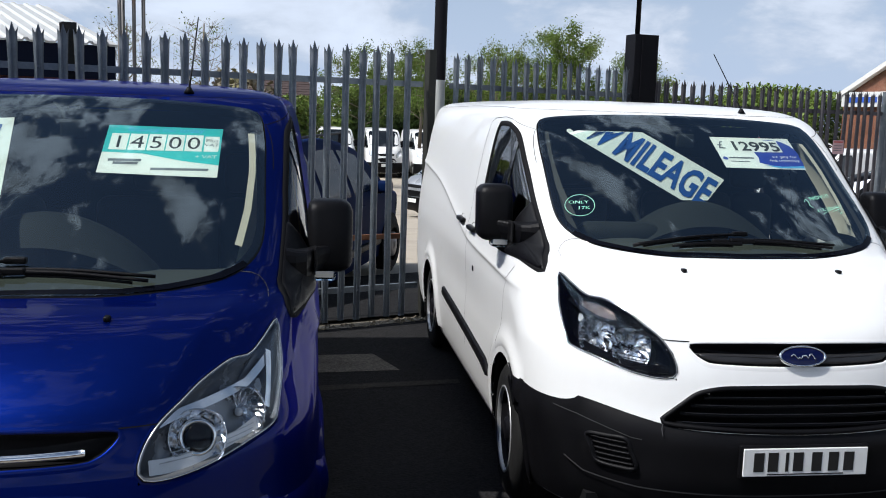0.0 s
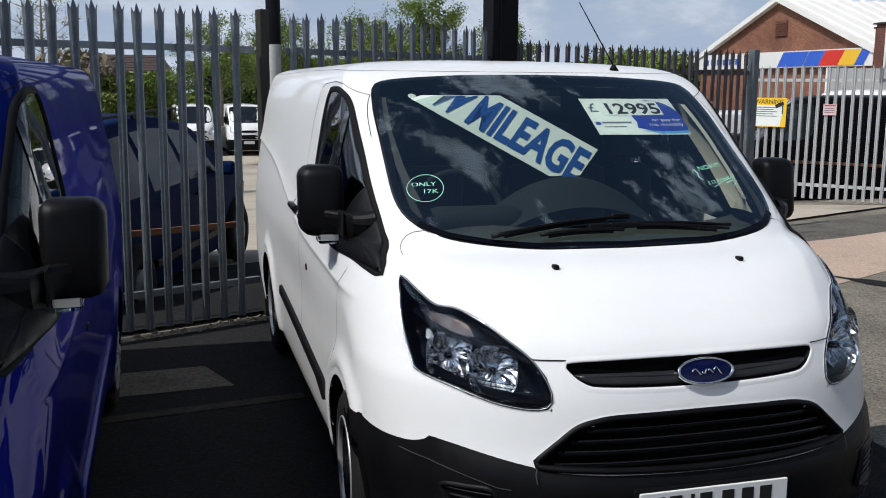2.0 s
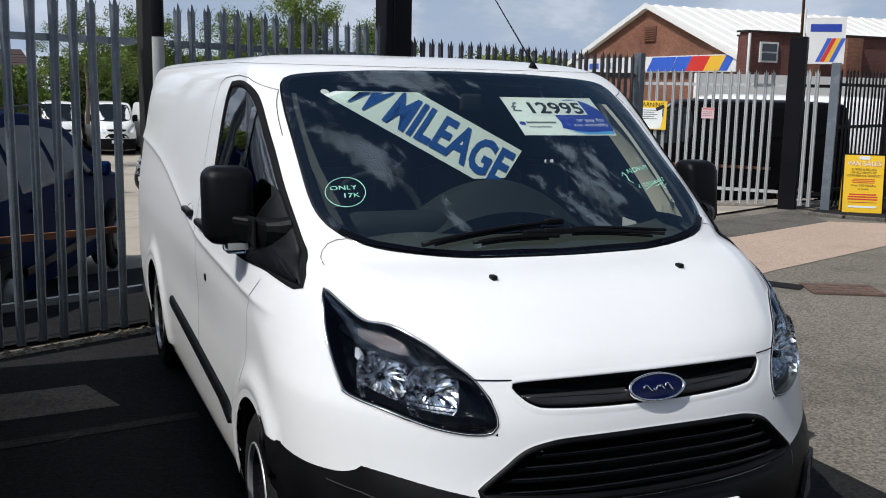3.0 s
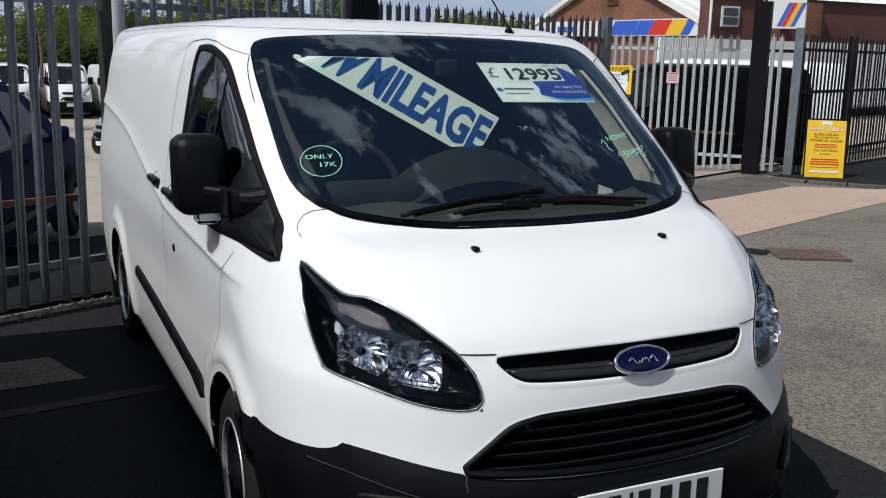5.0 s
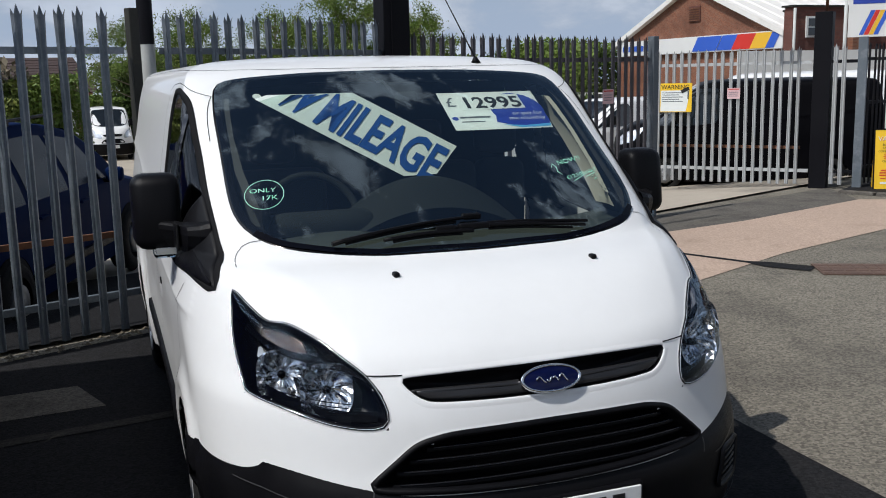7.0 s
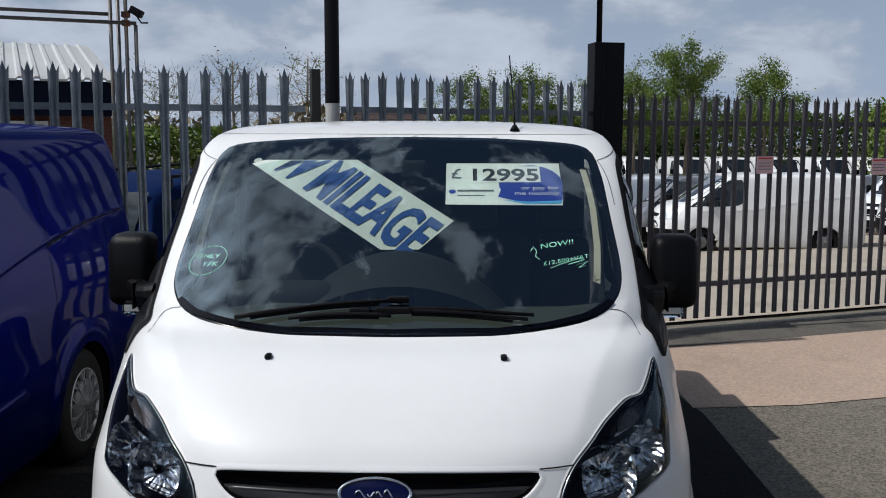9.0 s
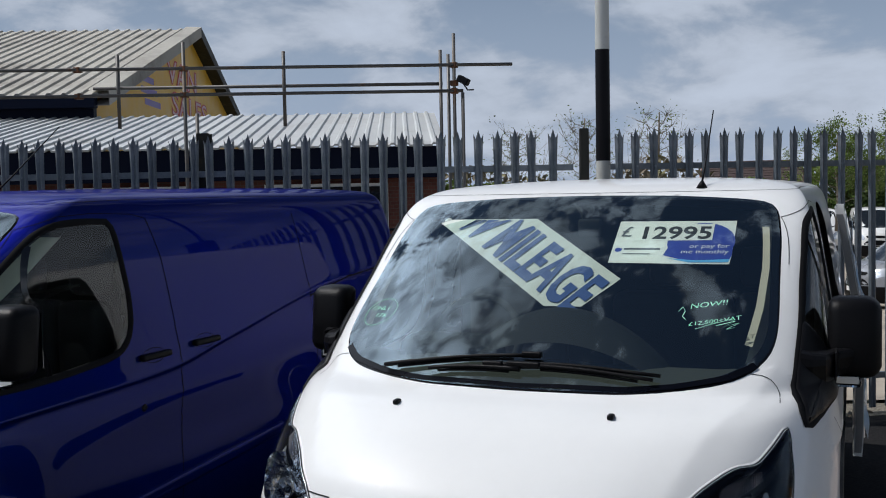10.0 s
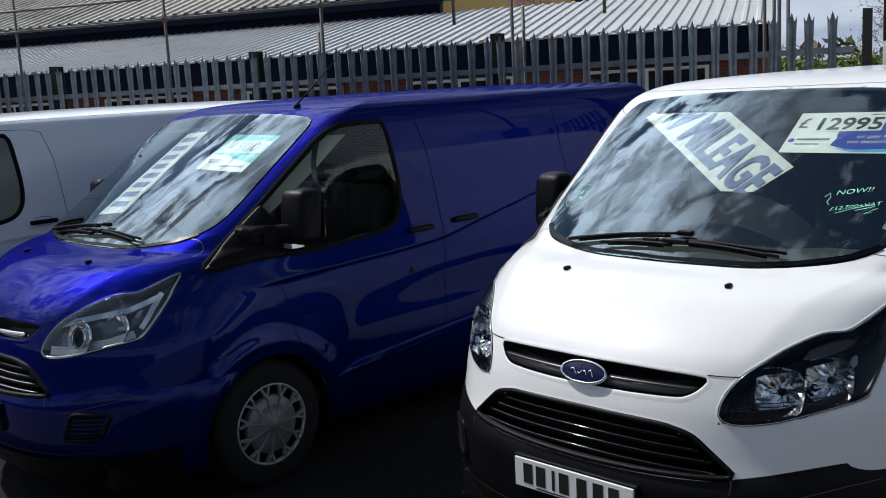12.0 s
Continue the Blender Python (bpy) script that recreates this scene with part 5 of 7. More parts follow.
def cabin(van, cuts):
    """What shows through the glass: lining, dashboard, wheel, seats, mirror and pillar trims."""
    key = len(cuts)
    if key not in LININGS:
        LININGS[key] = shell(1.6, cuts, -0.045, 1.0, 2.35)
        trim_below(LININGS[key], 1.17)
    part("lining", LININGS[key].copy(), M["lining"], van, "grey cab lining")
    prof = ((0.70, 1.10), (0.745, 1.212), (0.90, 1.232), (1.10, 1.240), (1.24, 1.225), (1.30, 1.14), (1.33, 0.80), (0.70, 0.80))
    verts, n = [], len(prof)
    xs = np.linspace(-0.86, 0.86, 19)
    for x in xs:
        back = 0.26 * (abs(x) / 0.86) ** 3.2
        verts += [(x, y + (back if y < 1.2 else 0.04 * abs(x)), z + (0.025 * math.exp(-(((x + 0.42) / 0.2) ** 2)) if 1.2 < z else 0)) for y, z in prof]
    faces = [(i * n + k, (i + 1) * n + k, (i + 1) * n + (k + 1) % n, i * n + (k + 1) % n) for i in range(len(xs) - 1) for k in range(n)]
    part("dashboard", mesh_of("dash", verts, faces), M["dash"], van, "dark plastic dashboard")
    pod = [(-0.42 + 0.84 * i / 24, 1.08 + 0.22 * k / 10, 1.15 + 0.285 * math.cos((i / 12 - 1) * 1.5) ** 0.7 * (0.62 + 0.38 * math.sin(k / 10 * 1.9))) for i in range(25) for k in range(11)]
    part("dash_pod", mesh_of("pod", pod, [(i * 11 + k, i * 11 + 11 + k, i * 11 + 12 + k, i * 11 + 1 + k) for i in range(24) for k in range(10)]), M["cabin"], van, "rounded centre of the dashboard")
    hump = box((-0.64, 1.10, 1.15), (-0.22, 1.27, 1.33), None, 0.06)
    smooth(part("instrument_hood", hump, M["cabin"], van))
    rim = bmesh.new()
    tilt = Matrix.Translation((-0.42, 1.42, 1.27)) @ Matrix.Rotation(radians(62), 4, "X")
    add_tube(rim, [tilt @ Vector((0.19 * math.cos(a), 0.19 * math.sin(a), 0)) for a in np.linspace(0, math.tau, 33)], 0.016, 8)
    for a in (0.1, math.pi - 0.1, -math.pi / 2):
        add_tube(rim, [tilt @ Vector((0, 0, -0.03)), tilt @ Vector((0.18 * math.cos(a), 0.18 * math.sin(a), 0))], 0.018, 6)
    part("steering_wheel", rim, M["cabin"], van, "dark steering wheel")
    for x, w in ((-0.45, 0.24), (0.28, 0.27), (0.68, 0.13)):
        bm = bmesh.new()
        add_box(bm, (x - w, 1.95, 0.75), (x + w, 2.10, 1.42), Matrix.Translation((0, 0.06, 0)), 0.06)
        add_box(bm, (x - w, 1.50, 0.70), (x + w, 2.02, 0.86), None, 0.05)
        add_box(bm, (x - 0.11, 2.03, 1.44), (x + 0.11, 2.13, 1.62), Matrix.Translation((0, 0.05, 0)), 0.04)
        smooth(part("seat", bm, M["cloth"], van, "charcoal cloth seat"))
    part("bulkhead", box((-0.81, 2.30, 0.30), (0.81, 2.34, 1.80)), M["cabin"], van)
    part("cab_floor", box((-0.90, 0.72, 0.34), (0.90, 2.32, 0.40)), M["cabin"], van)
    # Same trim both sides; the right one's shade is painted into its colour.
    for s, tone in ((1, "trim"), (-1, "trim_shaded")):
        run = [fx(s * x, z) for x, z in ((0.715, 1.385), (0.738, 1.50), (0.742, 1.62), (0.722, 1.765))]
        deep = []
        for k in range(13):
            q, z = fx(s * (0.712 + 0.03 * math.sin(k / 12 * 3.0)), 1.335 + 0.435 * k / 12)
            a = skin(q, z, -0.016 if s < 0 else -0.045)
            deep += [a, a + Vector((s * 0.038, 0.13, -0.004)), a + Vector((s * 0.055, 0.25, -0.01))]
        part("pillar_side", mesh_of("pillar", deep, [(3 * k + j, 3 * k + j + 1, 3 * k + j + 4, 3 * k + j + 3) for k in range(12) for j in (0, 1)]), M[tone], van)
        part("pillar_trim", strip(run, 0.026 if s > 0 else 0.03, -0.012 if s < 0 else -0.044), M[tone], van, "windscreen pillar trim, painted darker on the shaded side")
    mb = box((-0.015, 1.545, 1.690), (0.085, 1.575, 1.765), None, 0.014)
    smooth(part("rear_view_mirror", mb, M["cabin"], van, "dark interior mirror"))
    part("mirror_stem", tube([(0.0, 1.60, 1.745), (-0.03, 1.66, 1.80), (-0.07, 1.70, 1.83)], 0.008, 6), M["cabin"], van)
# ---- ground ----


def sheet_poly(name, pts, z, mat, label, category="ground", thick=0.0, kind="structure"):
    me = flat(pts, thick)
    ob = part(name, me, mat)
    ob.location.z = z
    return tagged(ob, label, category, kind=kind)


def fall(x, y):
    """The ground's height: level before the fence, falling away behind it."""
    return -min(max(0.0, 0.075 * (y - 10.9 - 0.4 * (x - 4.5))), 1.8)


gb = bmesh.new()
bmesh.ops.create_grid(gb, x_segments=160, y_segments=160, size=1.0)
for v in gb.verts:
    r = max(abs(v.co.x), abs(v.co.y))
    k = 30 * r + 1400 * max(0, r - 0.5) ** 2.2
    v.co.x, v.co.y = v.co.x / max(r, 1e-6) * k + 3, v.co.y / max(r, 1e-6) * k + 8
    v.co.z = fall(v.co.x, v.co.y)
ground = tagged(part("ground", gb, M["asphalt"]), "worn grey asphalt yard and street surface", "ground", kind="structure")

# The shade under and between the vans is put into this sheet's colour.
bay = sheet_poly("pavement_bay", [(-12, 2.3), (4.62, 2.3), (4.66, 7.95), (4.42, 9.6), (4.3, 10.3), (1.9, 8.85), (-12, 3.0)], 0.004, M["shade_and_dark_tar"], "asphalt bay below the vans, darkened as their shade", "pavement")
# Sunlight on the bay floor, painted as a paler square and strip.
patch = sheet_poly("sun_patch", [(-0.4, 7.02), (1.52, 7.20), (1.36, 7.66), (-0.4, 7.52)], 0.008, M["patch"], "square of sunlight painted paler on the bay", "pavement")
seam = sheet_poly("sun_strip", [(-0.5, 6.50), (1.9, 6.86), (1.9, 6.96), (-0.5, 6.62)], 0.008, M["sun_tar"], "strip of sunlight painted paler across the bay", "pavement")
apron = sheet_poly("pavement_apron", [(4.62, 8.1), (5.4, 8.2), (6.1, 8.42), (8.0, 9.35), (11.6, 10.62), (15.5, 10.9), (15.5, 11.6), (12.6, 11.6), (11.6, 12.2), (9.0, 11.3), (7.2, 10.9), (4.6, 9.9)], 0.006, M["concrete"],
                   "pinkish concrete apron before the gate", "pavement")
sheet_poly("pavement_gate_strip", [(4.5, 9.9), (7.2, 10.9), (9.0, 11.3), (11.6, 12.2), (12.2, 13.5), (8.2, 12.1), (4.5, 10.5)], 0.005, M["patch"], "grey tarmac strip along the gate", "pavement")
yb = bmesh.new()
bmesh.ops.create_grid(yb, x_segments=40, y_segments=60, size=1.0)
for v in yb.verts:
    a, b = (v.co.x + 1) / 2, (v.co.y + 1) / 2
    x = -4 + 40 * a
    y0 = 10.72 + 0.4 * (x - 4.5) if x > 1.9 else 9.2 + 0.42 * (x - 1.9)
    v.co = Vector((x, y0 + 0.1 + b * (60 - y0), 0))
    v.co.z = fall(v.co.x, v.co.y) + 0.03
tagged(part("pavement_yard", yb, M["concrete_grey"]), "grey concrete yard behind the fence, falling away", "pavement", kind="structure")
back = bmesh.new()
bmesh.ops.create_grid(back, x_segments=24, y_segments=6, size=1.0)
for v in back.verts:
    a, b = (v.co.x + 1) / 2, (v.co.y + 1) / 2
    x = -4 + 6.6 * a
    v.co = Vector((x, 9.03 + 0.42 * (x - 1.9) + 2.95 * b, 0))
    v.co.z = fall(v.co.x, v.co.y) + 0.036
tagged(part("pavement_back", back, M["shade_and_dark_tar"]), "dark strip of ground behind the fence", "pavement", kind="structure")
kerb = bmesh.new()
for a, b in (((11.90, 12.90), (12.10, 12.42)), ((12.11, 12.40), (12.45, 11.98)), ((12.46, 11.97), (12.95, 11.50)), ((12.97, 11.48), (14.4, 10.4))):
    d = Vector((b[0] - a[0], b[1] - a[1], 0))
    add_box(kerb, (0, -0.06, -0.05), (d.length, 0.06, 0.05), Matrix.Translation((*a, 0)) @ Matrix.Rotation(math.atan2(d.y, d.x), 4, "Z"), 0.012)
tagged(part("kerb", kerb, M["patch"]), "low worn kerb edge round the footway corner", "kerb", kind="structure")
foot = sheet_poly("pavement_footway", [(11.95, 12.92), (12.14, 12.45), (12.48, 12.02), (12.98, 11.53), (14.45, 10.42), (20, 11.6), (20, 16), (12.5, 13.3)], 0.045, M["shade_and_dark_tar"], "dark tarmac footway by the gate", "pavement", 0.05)

cover = bmesh.new()
add_box(cover, (-0.33, -0.24, 0.0), (0.33, 0.24, 0.012))
for i in range(6):
    for j in range(4):
        add_box(cover, (-0.315 + 0.107 * i, -0.22 + 0.112 * j, 0.012), (-0.225 + 0.107 * i, -0.125 + 0.112 * j, 0.017))
mh = part("manhole_cover", cover, M["iron"])
mh.matrix_world = pose(8.02, 8.40, 0.004, 0, 0, -28)
sheet_poly("tarmac_trench", [(7.02, 9.86), (7.36, 9.10), (7.40, 8.86), (7.62, 8.52), (7.82, 8.66), (7.58, 9.02), (7.42, 9.16), (7.08, 9.90)], 0.009, M["shade_and_dark_tar"], "dark tarred trench leading to the access cover", "pavement")
tagged(mh, "rusty cast-iron access cover set in the asphalt", "manhole cover")

# earth and grit along the fence foot
random.seed(4)
gv, gf = [], []
for i in range(420):
    t = random.random()
    x = -3 + 7.0 * t
    y = (8.95 + 0.42 * (x - 1.85) if x < 1.85 else 8.95 + 0.60 * (x - 1.85)) + random.uniform(-0.16, 0.10)
    r = random.uniform(0.006, 0.03)
    n0 = len(gv)
    a0 = random.random() * 6
    gv += [(x + r * math.cos(a0 + k * 1.57), y + r * math.sin(a0 + k * 1.57), 0.002) for k in range(4)] + [(x, y, r * 0.8)]
    gf += [(n0 + k, n0 + (k + 1) % 4, n0 + 4) for k in range(4)]
tagged(part("grit", mesh_of("grit", gv, gf, False), M["earth"]), "loose grit and dead leaves along the fence foot", "grit", kind="stuff")

# ---- vans ----
white_van = panel_van("panel_van", pose(2.796, 3.93, 0), M["white"], "white panel van with black bumper and open side door", True, False, True)
panel_van("panel_van", pose(-0.105, 2.96, 0), M["blue"], "dark metallic blue panel van with price sheet", False, True)
panel_van("panel_van", pose(-3.0, 2.06, 0), M["silver"], "pale silver panel van beside the blue one", False, True, False, False)

# side door of the white van, slid back and standing proud on its rail
dv, df = [], []
for i in range(15):
    for k in range(21):
        y, z = 3.16 + 1.02 * i / 14, 0.46 + 1.28 * k / 20
        p = skin(*sy(y, z, 1), 0.11)
        dv.append(p)
        dv.append(p - Vector((0.045, 0, 0)))
for i in range(14):
    for k in range(20):
        a, b = (i * 21 + k) * 2, ((i + 1) * 21 + k) * 2
        df += [(a, b, b + 2, a + 2), (a + 1, a + 3, b + 3, b + 1)]
for k in range(20):
    for i in (0, 14):
        a = (i * 21 + k) * 2
        df.append((a, a + 2, a + 3, a + 1) if i == 0 else (a, a + 1, a + 3, a + 2))
slide = part("sliding_door", mesh_of("door", dv, df, False), M["white"], white_van, "side door slid open along its rail")
part("door_edge", mesh_of("edge", [(skin(*sy(3.156, z, 1), o).x, 3.154, z) for z in np.linspace(0.47, 1.73, 20) for o in (0.070, 0.105)], [(2 * k, 2 * k + 1, 2 * k + 3, 2 * k + 2) for k in range(19)]), M["satin"], slide)
part("door_latch", box((1.05, 3.145, 0.86), (1.08, 3.16, 0.98), None, 0.005), M["plastic"], slide)
part("door_handle", box((1.075, 3.25, 1.15), (1.105, 3.42, 1.19), None, 0.01), M["plastic"], slide)
film = [(skin(*sy(y, z, 1), 0.125 + 0.012 * math.sin(9 * z + 5 * y) + 0.006 * math.sin(31 * z)).x, y + 0.01 * math.sin(17 * z), z) for z in np.linspace(0.55, 1.72, 30) for y in np.linspace(3.13, 3.55, 8)]
fm = part("wrap_film", mesh_of("film", film, [(a * 8 + b, a * 8 + b + 1, a * 8 + b + 9, a * 8 + b + 8) for a in range(29) for b in range(7)]), M["lens"], slide, "crinkled clear protective film")
fm.visible_shadow = False
hold = bmesh.new()
add_box(hold, (-0.80, 2.36, 0.42), (0.80, 4.7, 0.46))
add_box(hold, (-0.86, 2.36, 0.46), (-0.83, 4.7, 1.80))
add_box(hold, (-0.83, 4.66, 0.46), (0.80, 4.7, 1.80))
part("load_space", hold, M["cabin"], white_van, "bare dark load space")
part("pillar_edge", strip([sy(2.385, 0.48, 1), sy(2.385, 1.1, 1), sy(2.36, 1.72, 1)], 0.03, 0.001), M["rubber"], white_van)

# ---- sheets and writing in the windscreens ----


def banner_at(u, v, lift=0.0):
    """A place on the leaning banner: across and up, in the van's axes."""
    return Vector((2.796 + u, 3.93 - 0.1365 + 0.0967 * u + 0.986 * v - lift, v))


bn = flat([(-0.612, 1.752), (-0.078, 1.437), (0.066, 1.437), (0.196, 1.536), (-0.195, 1.766), (-0.56, 1.766)])
bn = moved(refine(bn, 0.1), lambda co: banner_at(co.x, co.y, 0.004))
low_sign = tagged(part("sale_banner", bn, M["banner"]), "white banner card lettered in blue behind the windscreen", "banner")
words = text_mesh("W MILEAGE", 0.26, "LEFT", 1.0, 0.0, 0.008)
wx, wy = max(v.co.x for v in words.vertices), max(v.co.y for v in words.vertices)
RISE = math.hypot(1.0, 0.986)
ALONG, ACROSS = Vector((0.771, -0.637)), Vector((0.637, 0.771))


def on_banner(co):
    """Letters run down the banner, in metres on its face."""
    p = ALONG * (-1.985 + 0.745 * co.x / wx) + ACROSS * (1.548 + 0.205 * co.y / wy)
    return banner_at(p.x, min(p.y / RISE, 1.764), 0.009)


words = moved(words, on_banner)
part("banner_words", words, M["banner_blue"], low_sign)

price = tagged(empty("price_sheet", pose(2.796, 3.93, 0), "", ""), "white and blue price sheet stuck inside the windscreen", "price sheet")
lay = lambda me, name, mat, x, z, off, lab="": stick(price, me, name, mat, x, z, off, 0, 0.52, lab)
lay(refine(flat([(0.0, 0.0), (0.445, -0.005), (0.45, 0.05), (0.45, 0.285), (0.0, 0.285)]), 0.08), "sheet", M["card"], 0.165, 1.612, -0.008)
lay(refine(flat(oval(0.33, 0.14, 0.125, 0.13)), 0.08), "blue_disc", M["royal"], 0.165, 1.612, -0.0072)
lay(refine(flat([(0.20, 0.05), (0.30, 0.012), (0.44, 0.012), (0.45, 0.05), (0.45, 0.14), (0.22, 0.13)]), 0.06), "blue_panel", M["royal"], 0.165, 1.612, -0.0068)
lay(refine(flat([(0.22, 0.03), (0.30, 0.004), (0.44, 0.006), (0.445, 0.026), (0.32, 0.018)]), 0.05), "light_edge", M["sky_print"], 0.165, 1.612, -0.0066)
lay(refine(flat([(0.075, 0.145), (0.37, 0.150), (0.37, 0.262), (0.075, 0.258)]), 0.06), "figure_strip", M["card"], 0.165, 1.612, -0.0062)
lay(text_mesh("12995", 0.118, "LEFT", 0.96, 0.0, 0.003), "figures", M["ink"], 0.165 + 0.085, 1.612 + 0.160 * 0.52, -0.0056)
lay(text_mesh("£", 0.10, "LEFT", 0.9), "pound", M["grey_print"], 0.165 + 0.015, 1.612 + 0.175 * 0.52, -0.0060)
lay(text_mesh("or pay for\nme monthly", 0.036, "RIGHT"), "small_words", M["card"], 0.165 + 0.437, 1.612 + 0.098 * 0.52, -0.0060)
for k, (a, b) in enumerate(((0.045, 0.185), (0.045, 0.15))):
    lay(flat([(a, 0.085 - 0.03 * k), (b, 0.085 - 0.03 * k), (b, 0.098 - 0.03 * k - 0.006 * k), (a, 0.098 - 0.03 * k - 0.006 * k)]), "print_bar", M["grey_print"], 0.165, 1.612, -0.0070)
lay(flat(oval(0.025, 0.085, 0.014, 0.014, 16)), "print_dot", M["royal"], 0.165, 1.612, -0.0070)


def chalk_run(points, r=0.0028):
    return [on_screen(x, z, 0.004) for x, z in points]


def chalk_words(van, body, size, x, z, tilt, shear=0.25):
    me = text_mesh(body, size, "LEFT", 1.0, shear)
    stick(van, me, "chalk_words", M["chalk"], x, z, 0.0045, tilt)


ring = bmesh.new()
add_tube(ring, [on_screen(-0.672 + 0.068 * math.cos(a), 1.420 + 0.043 * math.sin(a) + 0.012 * math.cos(a), 0.004) for a in np.linspace(0.3, 6.7, 40)], 0.0016, 5)
part("chalk_ring", ring, M["chalk"], white_van, "green chalk-pen ring on the glass")
for run in (((0.470, 1.455), (0.482, 1.468), (0.492, 1.455), (0.486, 1.44), (0.50, 1.43)), ((0.535, 1.405), (0.58, 1.418), (0.64, 1.432), (0.655, 1.43)), ((0.60, 1.415), (0.66, 1.428), (0.625, 1.412), (0.672, 1.422), (0.635, 1.405), (0.66, 1.410))):
    part("chalk_stroke", tube(chalk_run(run), 0.0016, 5), M["chalk"], white_van)
dot = stick(white_van, flat(oval(0, 0, 0.017, 0.020, 20)), "sticker", M["card"], -0.596, 1.765, -0.004, 0, 0.52, "round white sticker in the screen corner")
chalk_words(white_van, "ONLY", 0.034, -0.722, 1.424, 0.10)
chalk_words(white_van, "17K", 0.036, -0.690, 1.402, 0.10)
chalk_words(white_van, "NOW!!", 0.040, 0.505, 1.462, 0.22)
chalk_words(white_van, "£12,500+VAT", 0.030, 0.510, 1.412, 0.24)

bprice = tagged(empty("price_sheet", pose(-0.105, 2.96, 0), "", ""), "teal and white price sheet stuck inside the windscreen", "price sheet")
blay = lambda me, name, mat, x, z, off: stick(bprice, me, name, mat, x, z, off, 0, 0.52)
blay(refine(flat([(0.0, 0.0), (0.435, -0.02), (0.435, 0.30), (0.0, 0.31)]), 0.08), "sheet", M["card"], 0.175, 1.588, -0.008)
blay(refine(flat([(0.0, 0.135), (0.15, 0.128), (0.30, 0.085), (0.435, 0.06), (0.435, 0.312), (0.0, 0.322)]), 0.06), "teal_panel", M["teal"], 0.175, 1.588, -0.0074)
for k in range(5):
    blay(flat([(0.02 + 0.07 * k, 0.15), (0.085 + 0.07 * k, 0.15), (0.085 + 0.07 * k, 0.262), (0.02 + 0.07 * k, 0.262)]), "figure_card", M["card"], 0.175, 1.588, -0.0066)
    blay(text_mesh("14500"[k], 0.118, "CENTER", 0.9), "figure", M["ink"], 0.175 + 0.052 + 0.07 * k, 1.588 + 0.165 * 0.52, -0.0060)
blay(flat([(0.372, 0.15), (0.427, 0.15), (0.427, 0.255), (0.372, 0.255)]), "vat_card", M["card"], 0.175, 1.588, -0.0066)
blay(text_mesh("Plus\nVAT", 0.030, "CENTER"), "vat_words", M["ink"], 0.175 + 0.40, 1.588 + 0.215 * 0.52, -0.0060)
blay(text_mesh("+ VAT", 0.030, "RIGHT"), "vat_note", M["card"], 0.175 + 0.425, 1.588 + 0.105 * 0.52, -0.0066)
blay(text_mesh("finance me today", 0.042, "CENTER"), "head_words", M["sky_print"], 0.175 + 0.22, 1.588 + 0.280 * 0.52, -0.0066)
for a, b, y in ((0.03, 0.15, 0.075), (0.05, 0.14, 0.055), (0.19, 0.40, 0.02)):
    blay(flat([(a, y), (b, y), (b, y + 0.016), (a, y + 0.016)]), "print_bar", M["grey_print"], 0.175, 1.588, -0.0066)


def blue_banner_at(u, v, lift=0.0):
    """A place on the narrow banner that leans behind the blue van's windscreen."""
    return Vector((-0.105 + u, 2.96 + 0.785 + 1.63 * (v - 1.26) - lift, v))


bbn = moved(refine(flat([(-0.385, 1.755), (-0.195, 1.765), (-0.098, 1.365), (-0.325, 1.345)]), 0.1), lambda co: blue_banner_at(co.x, co.y))
bsign = tagged(part("sale_banner", bbn, M["banner"]), "white lettered banner strip behind the blue van's windscreen", "banner")
for k in range(8):
    v = 1.385 + 0.046 * k
    a, b = -0.300 - 0.007 * k, -0.150 - 0.011 * k
    me = mesh_of("bar", [blue_banner_at(u, w, 0.005) for u, w in ((a, v), (b, v + 0.008), (b, v + 0.032), (a, v + 0.024))], [(0, 1, 2, 3)], False)
    part("letter_bar", me, M["banner_blue"], bsign)

# ---- palisade fence ----


def pale_mesh(top, width=0.066):
    """One palisade pale: a W-pressed strip with a split, splayed head."""
    xs = (-0.5, -0.28, 0.0, 0.28, 0.5)
    dep = (0.0, -0.016, -0.004, -0.016, 0.0)
    levels = ((0.04, 0.94), (top - 0.26, 0.94), (top - 0.070, 1.12))
    verts, faces = [], []
    for back in (0.0, 0.004):
        for z, k in levels:
            verts += [(x * width * k, d + back, z) for x, d in zip(xs, dep)]
        verts += [(-0.60 * width, -0.014 + back, top - 0.032), (0.0, -0.008 + back, top), (0.60 * width, -0.014 + back, top - 0.032)]
    n = 18
    for o in (0, n):
        fs = [(o + r * 5 + c, o + r * 5 + c + 1, o + r * 5 + 6 + c, o + r * 5 + 5 + c) for r in range(2) for c in range(4)]
        fs += [(o + 10, o + 11, o + 15), (o + 11, o + 12, o + 16), (o + 12, o + 13, o + 16), (o + 13, o + 14, o + 17)]
        faces += fs if o == 0 else [f[::-1] for f in fs]
    for a, b in ((0, 5), (5, 10), (10, 15)):
        faces += [(a, a + n, b + n, b) if b != 15 else (10, 10 + n, 15 + n, 15)]
    for a, b in ((4, 9), (9, 14), (14, 17)):
        faces += [(b, b + n, a + n, a)]
    return mesh_of("pale", verts, faces, False)


